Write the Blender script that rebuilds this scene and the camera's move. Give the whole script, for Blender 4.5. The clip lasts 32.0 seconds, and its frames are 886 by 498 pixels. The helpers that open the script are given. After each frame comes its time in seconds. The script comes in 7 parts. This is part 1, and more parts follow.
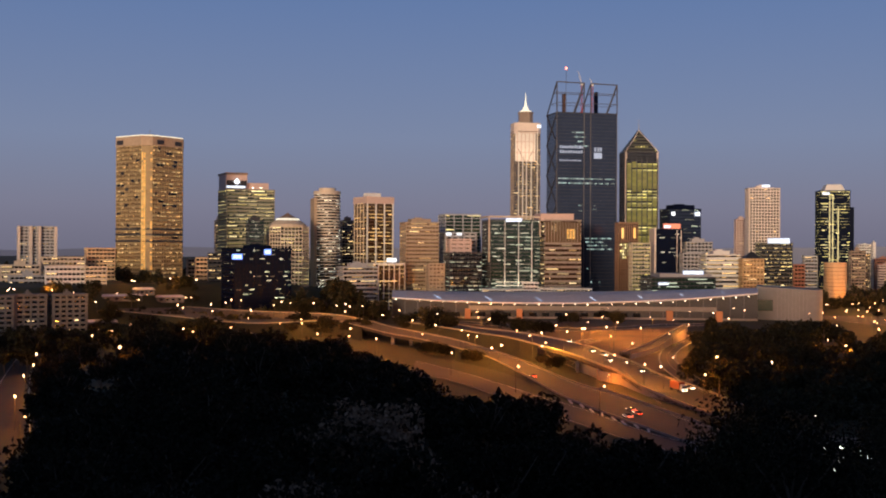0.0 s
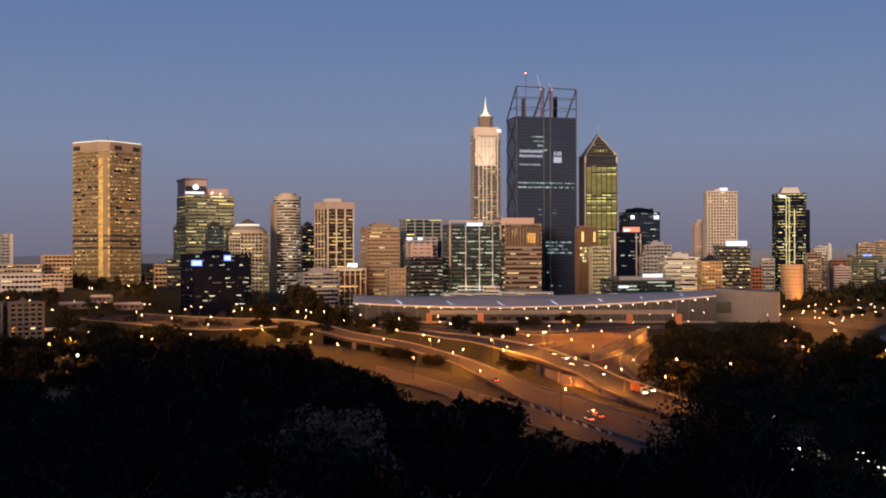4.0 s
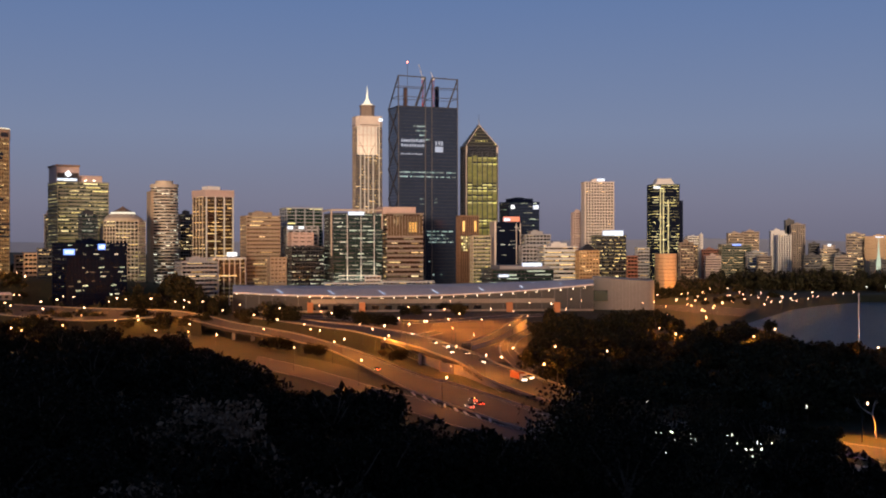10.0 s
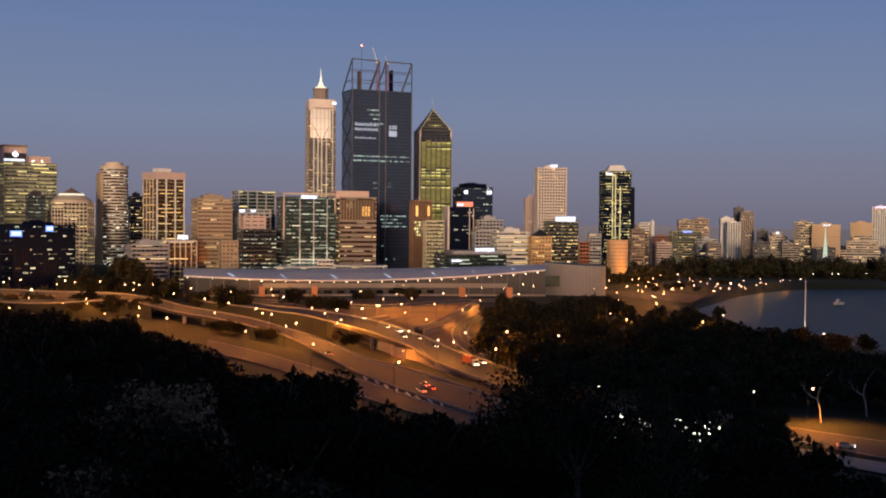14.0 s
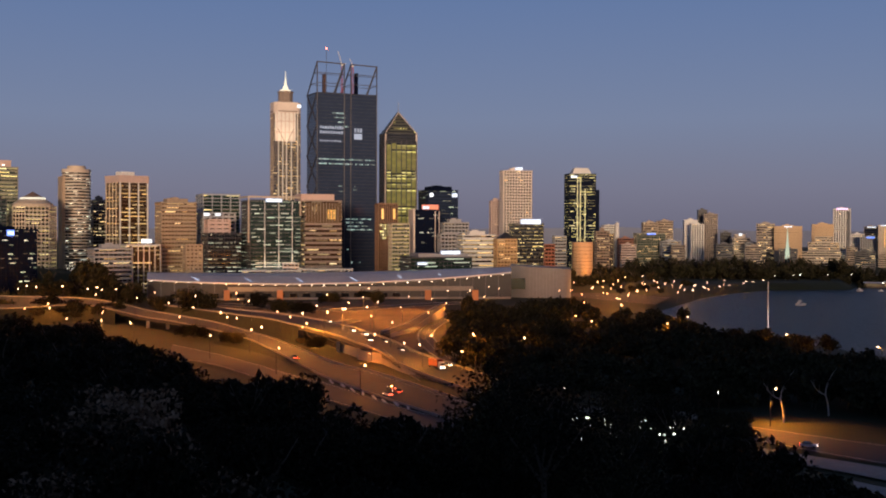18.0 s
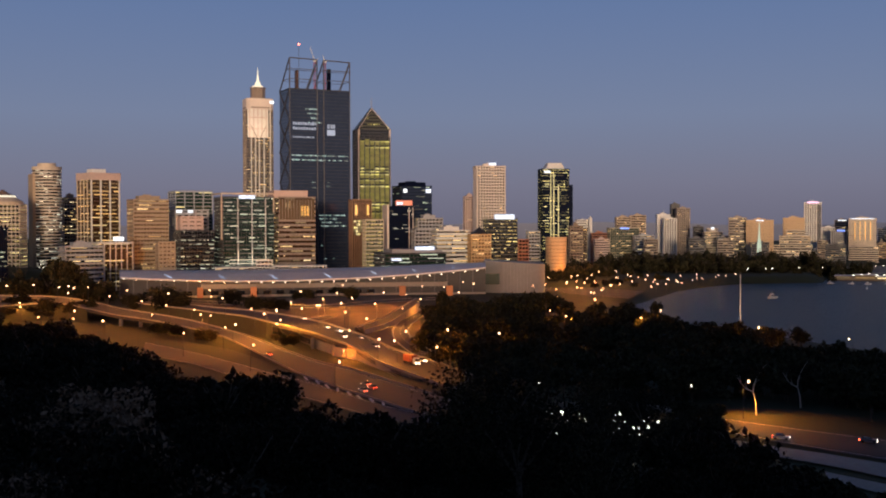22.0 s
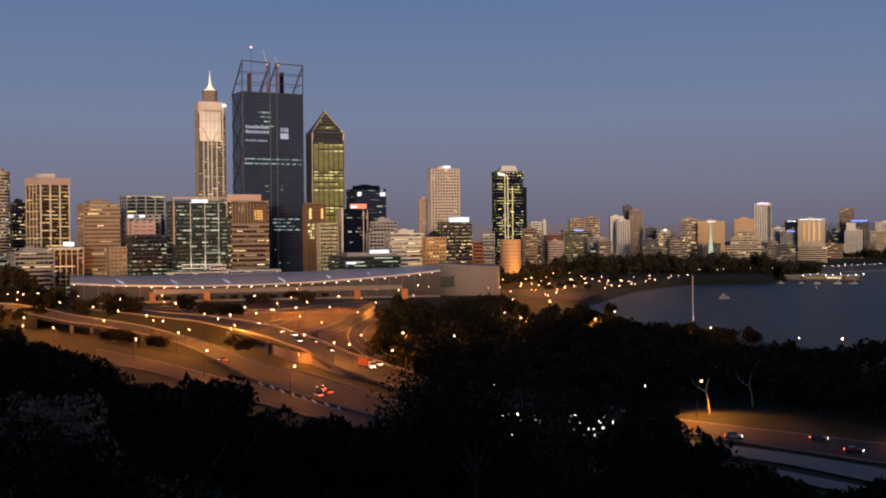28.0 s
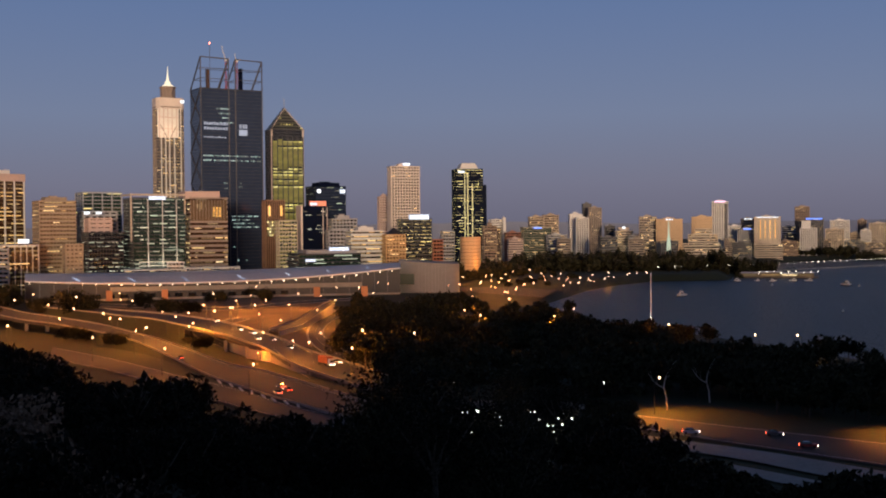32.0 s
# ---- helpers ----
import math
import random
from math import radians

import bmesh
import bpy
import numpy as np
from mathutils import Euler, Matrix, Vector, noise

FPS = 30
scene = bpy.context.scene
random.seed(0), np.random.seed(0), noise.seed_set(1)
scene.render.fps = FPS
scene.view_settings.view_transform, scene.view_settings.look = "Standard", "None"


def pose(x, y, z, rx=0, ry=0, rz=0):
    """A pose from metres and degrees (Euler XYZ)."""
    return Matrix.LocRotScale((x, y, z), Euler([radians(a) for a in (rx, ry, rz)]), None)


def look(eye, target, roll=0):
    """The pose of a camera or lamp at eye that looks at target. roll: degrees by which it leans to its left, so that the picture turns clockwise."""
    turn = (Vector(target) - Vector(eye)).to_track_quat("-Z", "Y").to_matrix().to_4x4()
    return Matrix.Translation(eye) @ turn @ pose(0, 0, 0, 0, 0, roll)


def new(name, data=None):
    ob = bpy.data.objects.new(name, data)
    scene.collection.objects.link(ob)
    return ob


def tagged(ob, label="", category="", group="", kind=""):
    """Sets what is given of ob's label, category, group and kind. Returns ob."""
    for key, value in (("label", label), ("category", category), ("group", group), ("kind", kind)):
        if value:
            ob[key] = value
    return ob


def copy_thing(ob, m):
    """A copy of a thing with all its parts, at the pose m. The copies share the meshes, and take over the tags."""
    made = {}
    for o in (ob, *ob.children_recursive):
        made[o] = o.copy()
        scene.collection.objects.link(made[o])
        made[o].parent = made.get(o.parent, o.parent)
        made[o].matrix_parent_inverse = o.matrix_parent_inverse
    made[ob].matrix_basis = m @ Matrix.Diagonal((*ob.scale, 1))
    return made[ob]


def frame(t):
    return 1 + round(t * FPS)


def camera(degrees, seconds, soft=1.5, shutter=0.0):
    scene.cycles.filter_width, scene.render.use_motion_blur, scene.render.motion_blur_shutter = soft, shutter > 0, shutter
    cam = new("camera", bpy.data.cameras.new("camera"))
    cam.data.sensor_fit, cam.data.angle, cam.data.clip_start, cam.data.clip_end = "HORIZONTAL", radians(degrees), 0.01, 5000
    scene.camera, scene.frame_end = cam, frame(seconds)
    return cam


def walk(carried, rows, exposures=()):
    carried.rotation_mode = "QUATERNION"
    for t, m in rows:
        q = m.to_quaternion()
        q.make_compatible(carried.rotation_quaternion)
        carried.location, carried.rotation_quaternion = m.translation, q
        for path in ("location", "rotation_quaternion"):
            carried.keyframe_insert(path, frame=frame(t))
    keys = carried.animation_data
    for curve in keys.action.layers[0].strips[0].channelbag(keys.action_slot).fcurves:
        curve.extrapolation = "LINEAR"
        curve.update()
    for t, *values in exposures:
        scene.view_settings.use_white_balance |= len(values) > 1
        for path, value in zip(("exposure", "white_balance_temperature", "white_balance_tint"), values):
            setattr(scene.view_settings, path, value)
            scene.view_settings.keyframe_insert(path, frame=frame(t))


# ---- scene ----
# A dusk view over a river city from a wooded lookout. The lookout is at x = y = 0, the water at z = 0.
EYE = 62.0
cam = camera(43.4, 32.0, soft=2.0)
PATH = [  # seconds, yaw, pitch, roll
    (0, -0.001, 0.104, -0.278),
    (0.5, -0.185, 0.178, -0.371),
    (1, -0.555, 0.254, -0.259),
    (1.5, -0.845, 0.459, -0.182),
    (2, -1.061, 0.609, -0.294),
    (2.5, -1.248, 0.675, -0.137),
    (3, -1.511, 0.590, -0.126),
    (3.5, -1.751, 0.461, 0.057),
    (5.5, -3.292, 0.076, -0.297),
    (6, -3.933, -0.006, -0.401),
    (6.5, -4.476, -0.075, -0.488),
    (7, -4.992, -0.185, -0.410),
    (7.5, -5.435, -0.284, -0.397),
    (8, -5.980, -0.361, -0.307),
    (8.5, -6.576, -0.433, 0.069),
    (9, -7.144, -0.450, -0.147),
    (9.5, -7.594, -0.305, 0.011),
    (10, -8.098, -0.221, 0.057),
    (10.5, -8.581, -0.405, 0.065),
    (11, -9.019, -0.539, 0.049),
    (11.5, -9.413, -0.552, -0.076),
    (12, -9.689, -0.625, -0.225),
    (12.5, -9.814, -0.693, -0.224),
    (13, -9.862, -0.786, -0.120),
    (13.5, -10.167, -0.880, -0.398),
    (14, -10.509, -1.001, -0.406),
    (14.5, -10.779, -1.063, -0.349),
    (16.5, -11.569, -0.864, 0.088),
    (17, -11.795, -0.769, -0.062),
    (17.5, -12.031, -0.803, -0.159),
    (18, -12.275, -0.843, -0.211),
    (18.5, -12.475, -0.877, -0.101),
    (19, -12.717, -0.919, -0.179),
    (19.5, -12.919, -0.988, -0.174),
    (20, -13.051, -1.073, -0.169),
    (20.5, -13.220, -1.059, 0.013),
    (21, -13.336, -1.093, 0.113),
    (21.5, -13.447, -1.093, 0.158),
    (22, -13.615, -1.065, 0.144),
    (22.5, -13.864, -1.075, -0.073),
    (23, -14.113, -1.074, -0.105),
    (23.5, -14.301, -1.050, -0.131),
    (24, -14.410, -0.933, 0.106),
    (24.5, -14.570, -0.904, 0.084),
    (25, -14.717, -0.899, 0.102),
    (25.5, -14.926, -0.958, 0.186),
    (27.5, -15.777, -0.980, 0.340),
    (28, -15.951, -0.923, 0.508),
    (28.5, -16.149, -0.883, 0.439),
    (29, -16.371, -0.848, 0.390),
    (29.5, -16.585, -0.853, 0.719),
    (30, -16.958, -0.854, 0.538),
    (30.5, -17.169, -0.893, 0.700),
    (31, -17.482, -0.944, 0.399),
    (31.5, -17.763, -1.009, 0.374),
    (32, -18.014, -1.074, 0.451),
]
walk(cam, [(t, pose(0, 0, EYE, 90 + p, r, y)) for t, y, p, r in PATH], exposures=[(0.0, 0.1), (16.0, 0.02), (32.0, -0.08)])

# ---- sky and sun ----
world = bpy.data.worlds.new("dusk")
scene.world = world
world.use_nodes = True
wn, wl = world.node_tree.nodes, world.node_tree.links
wn.clear()
AFTERGLOW = 0.05
WEST = 193.0  # bearing of the set sun, clockwise from +y
sky = wn.new("ShaderNodeTexSky")
sky.sky_type, sky.sun_disc = "NISHITA", False
sky.sun_elevation, sky.sun_rotation = radians(1.0), radians(WEST)
sky.air_density, sky.dust_density, sky.ozone_density = 1.0, 1.0, 4.0
geo_w = wn.new("ShaderNodeTexCoord")
sep = wn.new("ShaderNodeSeparateXYZ")
wl.new(geo_w.outputs["Generated"], sep.inputs[0])
ramp = wn.new("ShaderNodeValToRGB")
wl.new(sep.outputs["Z"], ramp.inputs[0])
stops = [(0.0, (0.148, 0.146, 0.204)), (0.04, (0.171, 0.178, 0.260)), (0.10, (0.171, 0.204, 0.320)), (0.22, (0.109, 0.162, 0.312)), (0.45, (0.042, 0.062, 0.125)), (1.0, (0.014, 0.02, 0.045))]
while len(ramp.color_ramp.elements) < len(stops):
    ramp.color_ramp.elements.new(0.5)
for el, (p, c) in zip(ramp.color_ramp.elements, stops):
    el.position, el.color = p, (*c, 1)
mixed = wn.new("ShaderNodeVectorMath")
mixed.operation = "MULTIPLY_ADD"
mixed.inputs[1].default_value = (AFTERGLOW,) * 3
wl.new(sky.outputs[0], mixed.inputs[0])
wl.new(ramp.outputs[0], mixed.inputs[2])
bg = wn.new("ShaderNodeBackground")
wo = wn.new("ShaderNodeOutputWorld")
wl.new(mixed.outputs[0], bg.inputs[0])
wl.new(bg.outputs[0], wo.inputs[0])

sun = new("sun", bpy.data.lights.new("sun", "SUN"))
sun.data.energy, sun.data.angle, sun.data.color = 4.2, radians(11), (1.0, 0.69, 0.445)
sun.matrix_world = look((300 * math.sin(radians(WEST)), 300 * math.cos(radians(WEST)), 62 + 4.5), (0, 0, 62))


# ---- materials ----
def mat(name, base, rough=0.7, metal=0.0, vary=0.25, big=0.05, small=1.2, bump=0.0, spec=0.5, island=0.0):
    """A surface with stains at a large and grain at a small scale."""
    m = bpy.data.materials.new(name)
    m.use_nodes = True
    n, l = m.node_tree.nodes, m.node_tree.links
    b = n["Principled BSDF"]
    co = n.new("ShaderNodeTexCoord")
    n1, n2 = n.new("ShaderNodeTexNoise"), n.new("ShaderNodeTexNoise")
    n1.inputs["Scale"].default_value, n2.inputs["Scale"].default_value = big, small
    n1.inputs["Detail"].default_value, n2.inputs["Detail"].default_value = 4, 3
    l.new(co.outputs["Object"], n1.inputs["Vector"])
    l.new(co.outputs["Object"], n2.inputs["Vector"])
    add = n.new("ShaderNodeMath")
    add.operation = "ADD"
    l.new(n1.outputs[0], add.inputs[0])
    l.new(n2.outputs[0], add.inputs[1])
    mr = n.new("ShaderNodeMapRange")
    mr.inputs[1].default_value, mr.inputs[2].default_value = 0.6, 1.4
    mr.inputs[3].default_value, mr.inputs[4].default_value = 1 - vary, 1 + vary
    l.new(add.outputs[0], mr.inputs[0])
    last = mr.outputs[0]
    if island:
        geo = n.new("ShaderNodeNewGeometry")
        m2 = n.new("ShaderNodeMapRange")
        m2.inputs[3].default_value, m2.inputs[4].default_value = 1 - island, 1 + island
        l.new(geo.outputs["Random Per Island"], m2.inputs[0])
        mu = n.new("ShaderNodeMath")
        mu.operation = "MULTIPLY"
        l.new(last, mu.inputs[0])
        l.new(m2.outputs[0], mu.inputs[1])
        last = mu.outputs[0]
    sc = n.new("ShaderNodeVectorMath")
    sc.operation = "SCALE"
    sc.inputs[0].default_value = base
    l.new(last, sc.inputs["Scale"])
    l.new(sc.outputs[0], b.inputs["Base Color"])
    b.inputs["Roughness"].default_value, b.inputs["Metallic"].default_value = rough, metal
    b.inputs["Specular IOR Level"].default_value = spec
    if bump:
        bp = n.new("ShaderNodeBump")
        bp.inputs["Strength"].default_value, bp.inputs["Distance"].default_value = bump, 0.2
        l.new(n2.outputs[0], bp.inputs["Height"])
        l.new(bp.outputs[0], b.inputs["Normal"])
    return m


def glow(name, c1, c2, low, high, curve=1.0):
    """Light that is given off, each pane or globe a little different."""
    m = bpy.data.materials.new(name)
    m.use_nodes = True
    n, l = m.node_tree.nodes, m.node_tree.links
    b = n["Principled BSDF"]
    geo = n.new("ShaderNodeNewGeometry")
    ramp = n.new("ShaderNodeMix")
    ramp.data_type = "RGBA"
    ramp.inputs[6].default_value, ramp.inputs[7].default_value = (*c1, 1), (*c2, 1)
    info = n.new("ShaderNodeObjectInfo")
    both = n.new("ShaderNodeMath")
    both.operation = "ADD"
    l.new(geo.outputs["Random Per Island"], both.inputs[0])
    l.new(info.outputs["Random"], both.inputs[1])
    wrap = n.new("ShaderNodeMath")
    wrap.operation = "FRACT"
    l.new(both.outputs[0], wrap.inputs[0])
    l.new(wrap.outputs[0], ramp.inputs[0])
    mul = n.new("ShaderNodeMath")
    mul.operation = "MULTIPLY"
    mul.inputs[1].default_value = 7.31
    fr = n.new("ShaderNodeMath")
    fr.operation = "FRACT"
    l.new(wrap.outputs[0], mul.inputs[0])
    l.new(mul.outputs[0], fr.inputs[0])
    mr = n.new("ShaderNodeMapRange")
    mr.inputs[3].default_value, mr.inputs[4].default_value = low, high
    pw = n.new("ShaderNodeMath")
    pw.operation = "POWER"
    pw.inputs[1].default_value = curve
    l.new(fr.outputs[0], pw.inputs[0])
    l.new(pw.outputs[0], mr.inputs[0])
    b.inputs["Base Color"].default_value = (0.06, 0.055, 0.05, 1)
    b.inputs["Roughness"].default_value = 0.6
    b.inputs["Specular IOR Level"].default_value = 0.2
    l.new(ramp.outputs[2], b.inputs["Emission Color"])
    l.new(mr.outputs[0], b.inputs["Emission Strength"])
    return m


M = dict(
    grass=mat("grass", (0.024, 0.031, 0.008), 0.95, vary=0.5, big=0.02, small=0.6, bump=0.4),
    dirt=mat("sandy_dirt", (0.13, 0.095, 0.06), 0.95, vary=0.45, big=0.04, small=0.5, bump=0.3),
    asphalt=mat("asphalt", (0.050, 0.047, 0.045), 0.85, vary=0.3, big=0.03, small=2.0, bump=0.1),
    concrete=mat("concrete", (0.32, 0.30, 0.27), 0.85, vary=0.25, big=0.06, small=1.0, bump=0.1),
    paint_white=mat("road_paint", (0.6, 0.6, 0.57), 0.7, vary=0.2),
    bark=mat("bark", (0.10, 0.08, 0.06), 0.9, vary=0.4, big=0.3, small=4.0, bump=0.5),
    pale_bark=mat("pale_bark", (0.48, 0.42, 0.36), 0.8, vary=0.3, big=0.3, small=3.0, bump=0.3),
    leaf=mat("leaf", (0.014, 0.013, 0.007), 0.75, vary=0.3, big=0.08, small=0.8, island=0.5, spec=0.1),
    # paler leaf colour, standing in for light on the grey gums
    leaf_grey_lit=mat("leaf_grey_lit", (0.22, 0.15, 0.1), 0.75, vary=0.3, big=0.08, small=0.8, island=0.5, spec=0.1),
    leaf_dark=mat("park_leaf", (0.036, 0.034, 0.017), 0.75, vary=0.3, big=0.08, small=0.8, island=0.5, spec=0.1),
    steel=mat("galvanised_steel", (0.2, 0.2, 0.2), 0.5, 0.6, vary=0.15),
    lamp_pole=mat("painted_lamp_pole", (0.045, 0.045, 0.045), 0.6, vary=0.2),
    dark_steel=mat("dark_steel", (0.12, 0.12, 0.135), 0.5, 0.6, vary=0.2),
    white=mat("white_cladding", (0.72, 0.70, 0.66), 0.6, vary=0.12, big=0.05, small=0.5),
    cream=mat("cream_stone", (0.55, 0.46, 0.36), 0.7, vary=0.2, big=0.05, small=0.5),
    tan=mat("tan_precast", (0.42, 0.32, 0.23), 0.75, vary=0.2, big=0.05, small=0.5),
    brown=mat("brown_granite", (0.24, 0.16, 0.11), 0.5, vary=0.25, big=0.05, small=0.5),
    terracotta=mat("terracotta", (0.48, 0.26, 0.13), 0.75, vary=0.2, big=0.05, small=0.5),
    beige=mat("beige_precast", (0.34, 0.26, 0.185), 0.75, vary=0.25, big=0.05, small=0.5),
    taupe=mat("taupe_granite", (0.27, 0.21, 0.17), 0.5, vary=0.25, big=0.05, small=0.5),
    copper=mat("copper_brown_cladding", (0.24, 0.13, 0.075), 0.5, vary=0.25, big=0.05, small=0.5),
    navy_glass=mat("navy_glass", (0.004, 0.007, 0.02), 0.25, vary=0.2, spec=0.15),
    # darker grey; on the flats it carries the shade of the trees
    dim_grey=mat("dim_grey_render", (0.14, 0.138, 0.14), 0.85, vary=0.3, big=0.08, small=0.7),
    pale_stone=mat("pale_pink_stone", (0.70, 0.60, 0.53), 0.6, vary=0.15, big=0.05, small=0.5),
    umber=mat("dark_umber_panel", (0.085, 0.045, 0.024), 0.4, vary=0.25, big=0.05, small=0.5),
    peach=mat("peach_render", (0.6, 0.42, 0.25), 0.8, vary=0.15, big=0.05, small=0.5),
    brown_glass=mat("brown_glass", (0.055, 0.028, 0.012), 0.2, 0.2, vary=0.3, spec=0.6),
    # stone with the orange light on its block put into the colour
    lit_stone=mat("orange_lit_stone", (0.55, 0.36, 0.17), 0.75, vary=0.2, big=0.05, small=0.5),
    gold=mat("gold_granite", (0.34, 0.25, 0.125), 0.6, vary=0.25, big=0.05, small=0.5),
    grey=mat("grey_precast", (0.36, 0.36, 0.37), 0.7, vary=0.2, big=0.05, small=0.5),
    hall_metal=mat("dull_hall_metal", (0.25, 0.255, 0.26), 0.6, 0.0, vary=0.12, big=0.04, small=0.3),
    pink=mat("pink_granite", (0.56, 0.42, 0.37), 0.6, vary=0.15, big=0.05, small=0.5),
    dark=mat("charcoal_cladding", (0.03, 0.031, 0.037), 0.45, vary=0.2, big=0.05, small=0.5),
    navy=mat("navy_cladding", (0.004, 0.007, 0.022), 0.7, vary=0.2, big=0.05, small=0.5, spec=0.02),
    sage=mat("sage_cladding", (0.28, 0.26, 0.19), 0.6, vary=0.2, big=0.05, small=0.5),
    olive=mat("olive_cladding", (0.055, 0.055, 0.03), 0.5, vary=0.2, big=0.05, small=0.5),
    glass_dark=mat("dark_glass", (0.012, 0.014, 0.018), 0.12, vary=0.2, spec=0.7),
    glass_blue=mat("blue_glass", (0.042, 0.047, 0.062), 0.10, vary=0.2, spec=0.9),
    glass_bronze=mat("bronze_glass", (0.25, 0.165, 0.085), 0.2, 0.55, vary=0.2, spec=0.8),
    glass_sky=mat("blue_grey_glass", (0.026, 0.036, 0.064), 0.14, vary=0.25, big=0.02, small=0.2, spec=0.8),
    glass_green=mat("green_glass", (0.015, 0.035, 0.025), 0.12, vary=0.2, spec=0.8),
    roof_metal=mat("ribbed_metal_roof", (0.78, 0.74, 0.74), 0.5, 0.1, vary=0.15, big=0.03, small=0.3),
    brick_red=mat("red_brick", (0.28, 0.12, 0.08), 0.85, vary=0.25, big=0.1, small=1.5),
    red=mat("red_paint", (0.45, 0.05, 0.03), 0.45, vary=0.15),
    trailer_red=mat("faded_red_trailer", (0.26, 0.05, 0.022), 0.6, vary=0.2),
    car_white=mat("white_car_paint", (0.7, 0.7, 0.7), 0.3, vary=0.05),
    car_grey=mat("grey_car_paint", (0.18, 0.19, 0.2), 0.3, 0.3, vary=0.05),
    tyre=mat("tyre", (0.02, 0.02, 0.02), 0.9, vary=0.1),
    timber=mat("weathered_timber", (0.2, 0.15, 0.1), 0.85, vary=0.3),
    lit_warm=glow("warm_window_light", (1.0, 0.62, 0.22), (1.0, 0.78, 0.42), 0.06, 2.0, 1.8),
    lit_cool=glow("cool_floor_light", (0.5, 0.85, 0.78), (0.8, 1.0, 0.95), 0.12, 0.85, 1.5),
    strip_light=glow("yellow_strip_light", (1.0, 0.80, 0.36), (1.0, 0.84, 0.42), 0.8, 1.1),
    # uplighting on wall bays, given to the bays as their own emission
    uplight=glow("golden_uplit_glow", (1.0, 0.5, 0.12), (1.0, 0.55, 0.16), 1.3, 1.6),
    lit_gold=glow("golden_corner_glow", (1.0, 0.44, 0.07), (1.0, 0.52, 0.12), 0.7, 1.3),
    lit_gold_window=glow("gold_window_light", (1.0, 0.56, 0.16), (1.0, 0.74, 0.34), 0.08, 1.6, 1.5),
    lit_yellow=glow("yellow_window_light", (0.95, 0.75, 0.22), (1.0, 0.86, 0.45), 0.06, 2.0, 1.8),
    lit_white=glow("white_window_light", (1.0, 0.9, 0.65), (0.9, 0.93, 0.75), 0.05, 1.9, 1.8),
    lit_green=glow("greenish_window_light", (0.85, 0.74, 0.15), (1.0, 0.86, 0.33), 0.22, 1.25, 1.3),
    lit_teal=glow("cool_window_light", (0.72, 0.92, 0.66), (1.0, 0.97, 0.74), 0.03, 1.4, 1.9),
    sign_white=glow("white_sign_light", (0.85, 0.92, 1.0), (1.0, 1.0, 1.0), 1.3, 2.2),
    sign_panel=glow("pale_sign_panel", (0.6, 0.7, 1.0), (0.75, 0.82, 1.0), 0.75, 1.0),
    lettering=glow("floodlit_lettering", (0.7, 0.78, 1.0), (0.8, 0.85, 1.0), 0.4, 0.6),
    sign_blue=glow("blue_sign_light", (0.12, 0.26, 1.0), (0.2, 0.36, 1.0), 1.8, 2.4),
    sign_pink=glow("pink_sign_light", (1.0, 0.55, 0.8), (1.0, 0.6, 0.85), 1.6, 2.0),
    sign_red=glow("red_sign_light", (1.0, 0.2, 0.1), (1.0, 0.3, 0.16), 1.2, 1.6),
    sodium=glow("sodium_lamp", (1.0, 0.54, 0.27), (1.0, 0.70, 0.46), 6, 12),
    lamp_white=glow("white_lamp", (1.0, 0.86, 0.62), (1.0, 0.93, 0.8), 5, 9),
    headlight=glow("headlight", (1.0, 0.9, 0.7), (1.0, 0.95, 0.85), 8, 12),
    tail=glow("tail_light", (1.0, 0.08, 0.03), (1.0, 0.12, 0.05), 8, 12),
    beacon=glow("red_beacon", (1.0, 0.16, 0.1), (1.0, 0.2, 0.12), 7, 8),
    # glow standing in for floodlighting on crowns and edges; also the lobby lights
    white_glow=glow("white_surface_glow", (1.0, 0.85, 0.6), (1.0, 0.9, 0.7), 1.0, 1.6),
    bay_glow=glow("yellow_green_glazing", (0.8, 0.72, 0.1), (0.95, 0.76, 0.18), 0.13, 0.22),
    portal_glow=glow("orange_portal_light", (1.0, 0.22, 0.06), (1.0, 0.3, 0.08), 0.3, 0.5),
    pavilion_light=glow("pavilion_window_light", (0.9, 1.0, 0.72), (1.0, 0.98, 0.85), 3.0, 12.0, 1.5),
    spire_green=glow("green_spire_light", (0.75, 1.0, 0.8), (0.85, 1.0, 0.75), 0.5, 1.2),
)

# the river: smooth dark water with small ripples
wm = bpy.data.materials.new("river_water")
wm.use_nodes = True
n_, l_ = wm.node_tree.nodes, wm.node_tree.links
b_ = n_["Principled BSDF"]
b_.inputs["Base Color"].default_value = (0.006, 0.006, 0.008, 1)
b_.inputs["Roughness"].default_value = 0.31
b_.inputs["Specular IOR Level"].default_value = 0.045
co_, nz_, bp_ = n_.new("ShaderNodeTexCoord"), n_.new("ShaderNodeTexNoise"), n_.new("ShaderNodeBump")
nz_.inputs["Scale"].default_value, nz_.inputs["Detail"].default_value = 0.25, 5
bp_.inputs["Strength"].default_value, bp_.inputs["Distance"].default_value = 1.0, 2.0
l_.new(co_.outputs["Object"], nz_.inputs["Vector"])
l_.new(nz_.outputs[0], bp_.inputs["Height"])
l_.new(bp_.outputs[0], b_.inputs["Normal"])
M["water"] = wm


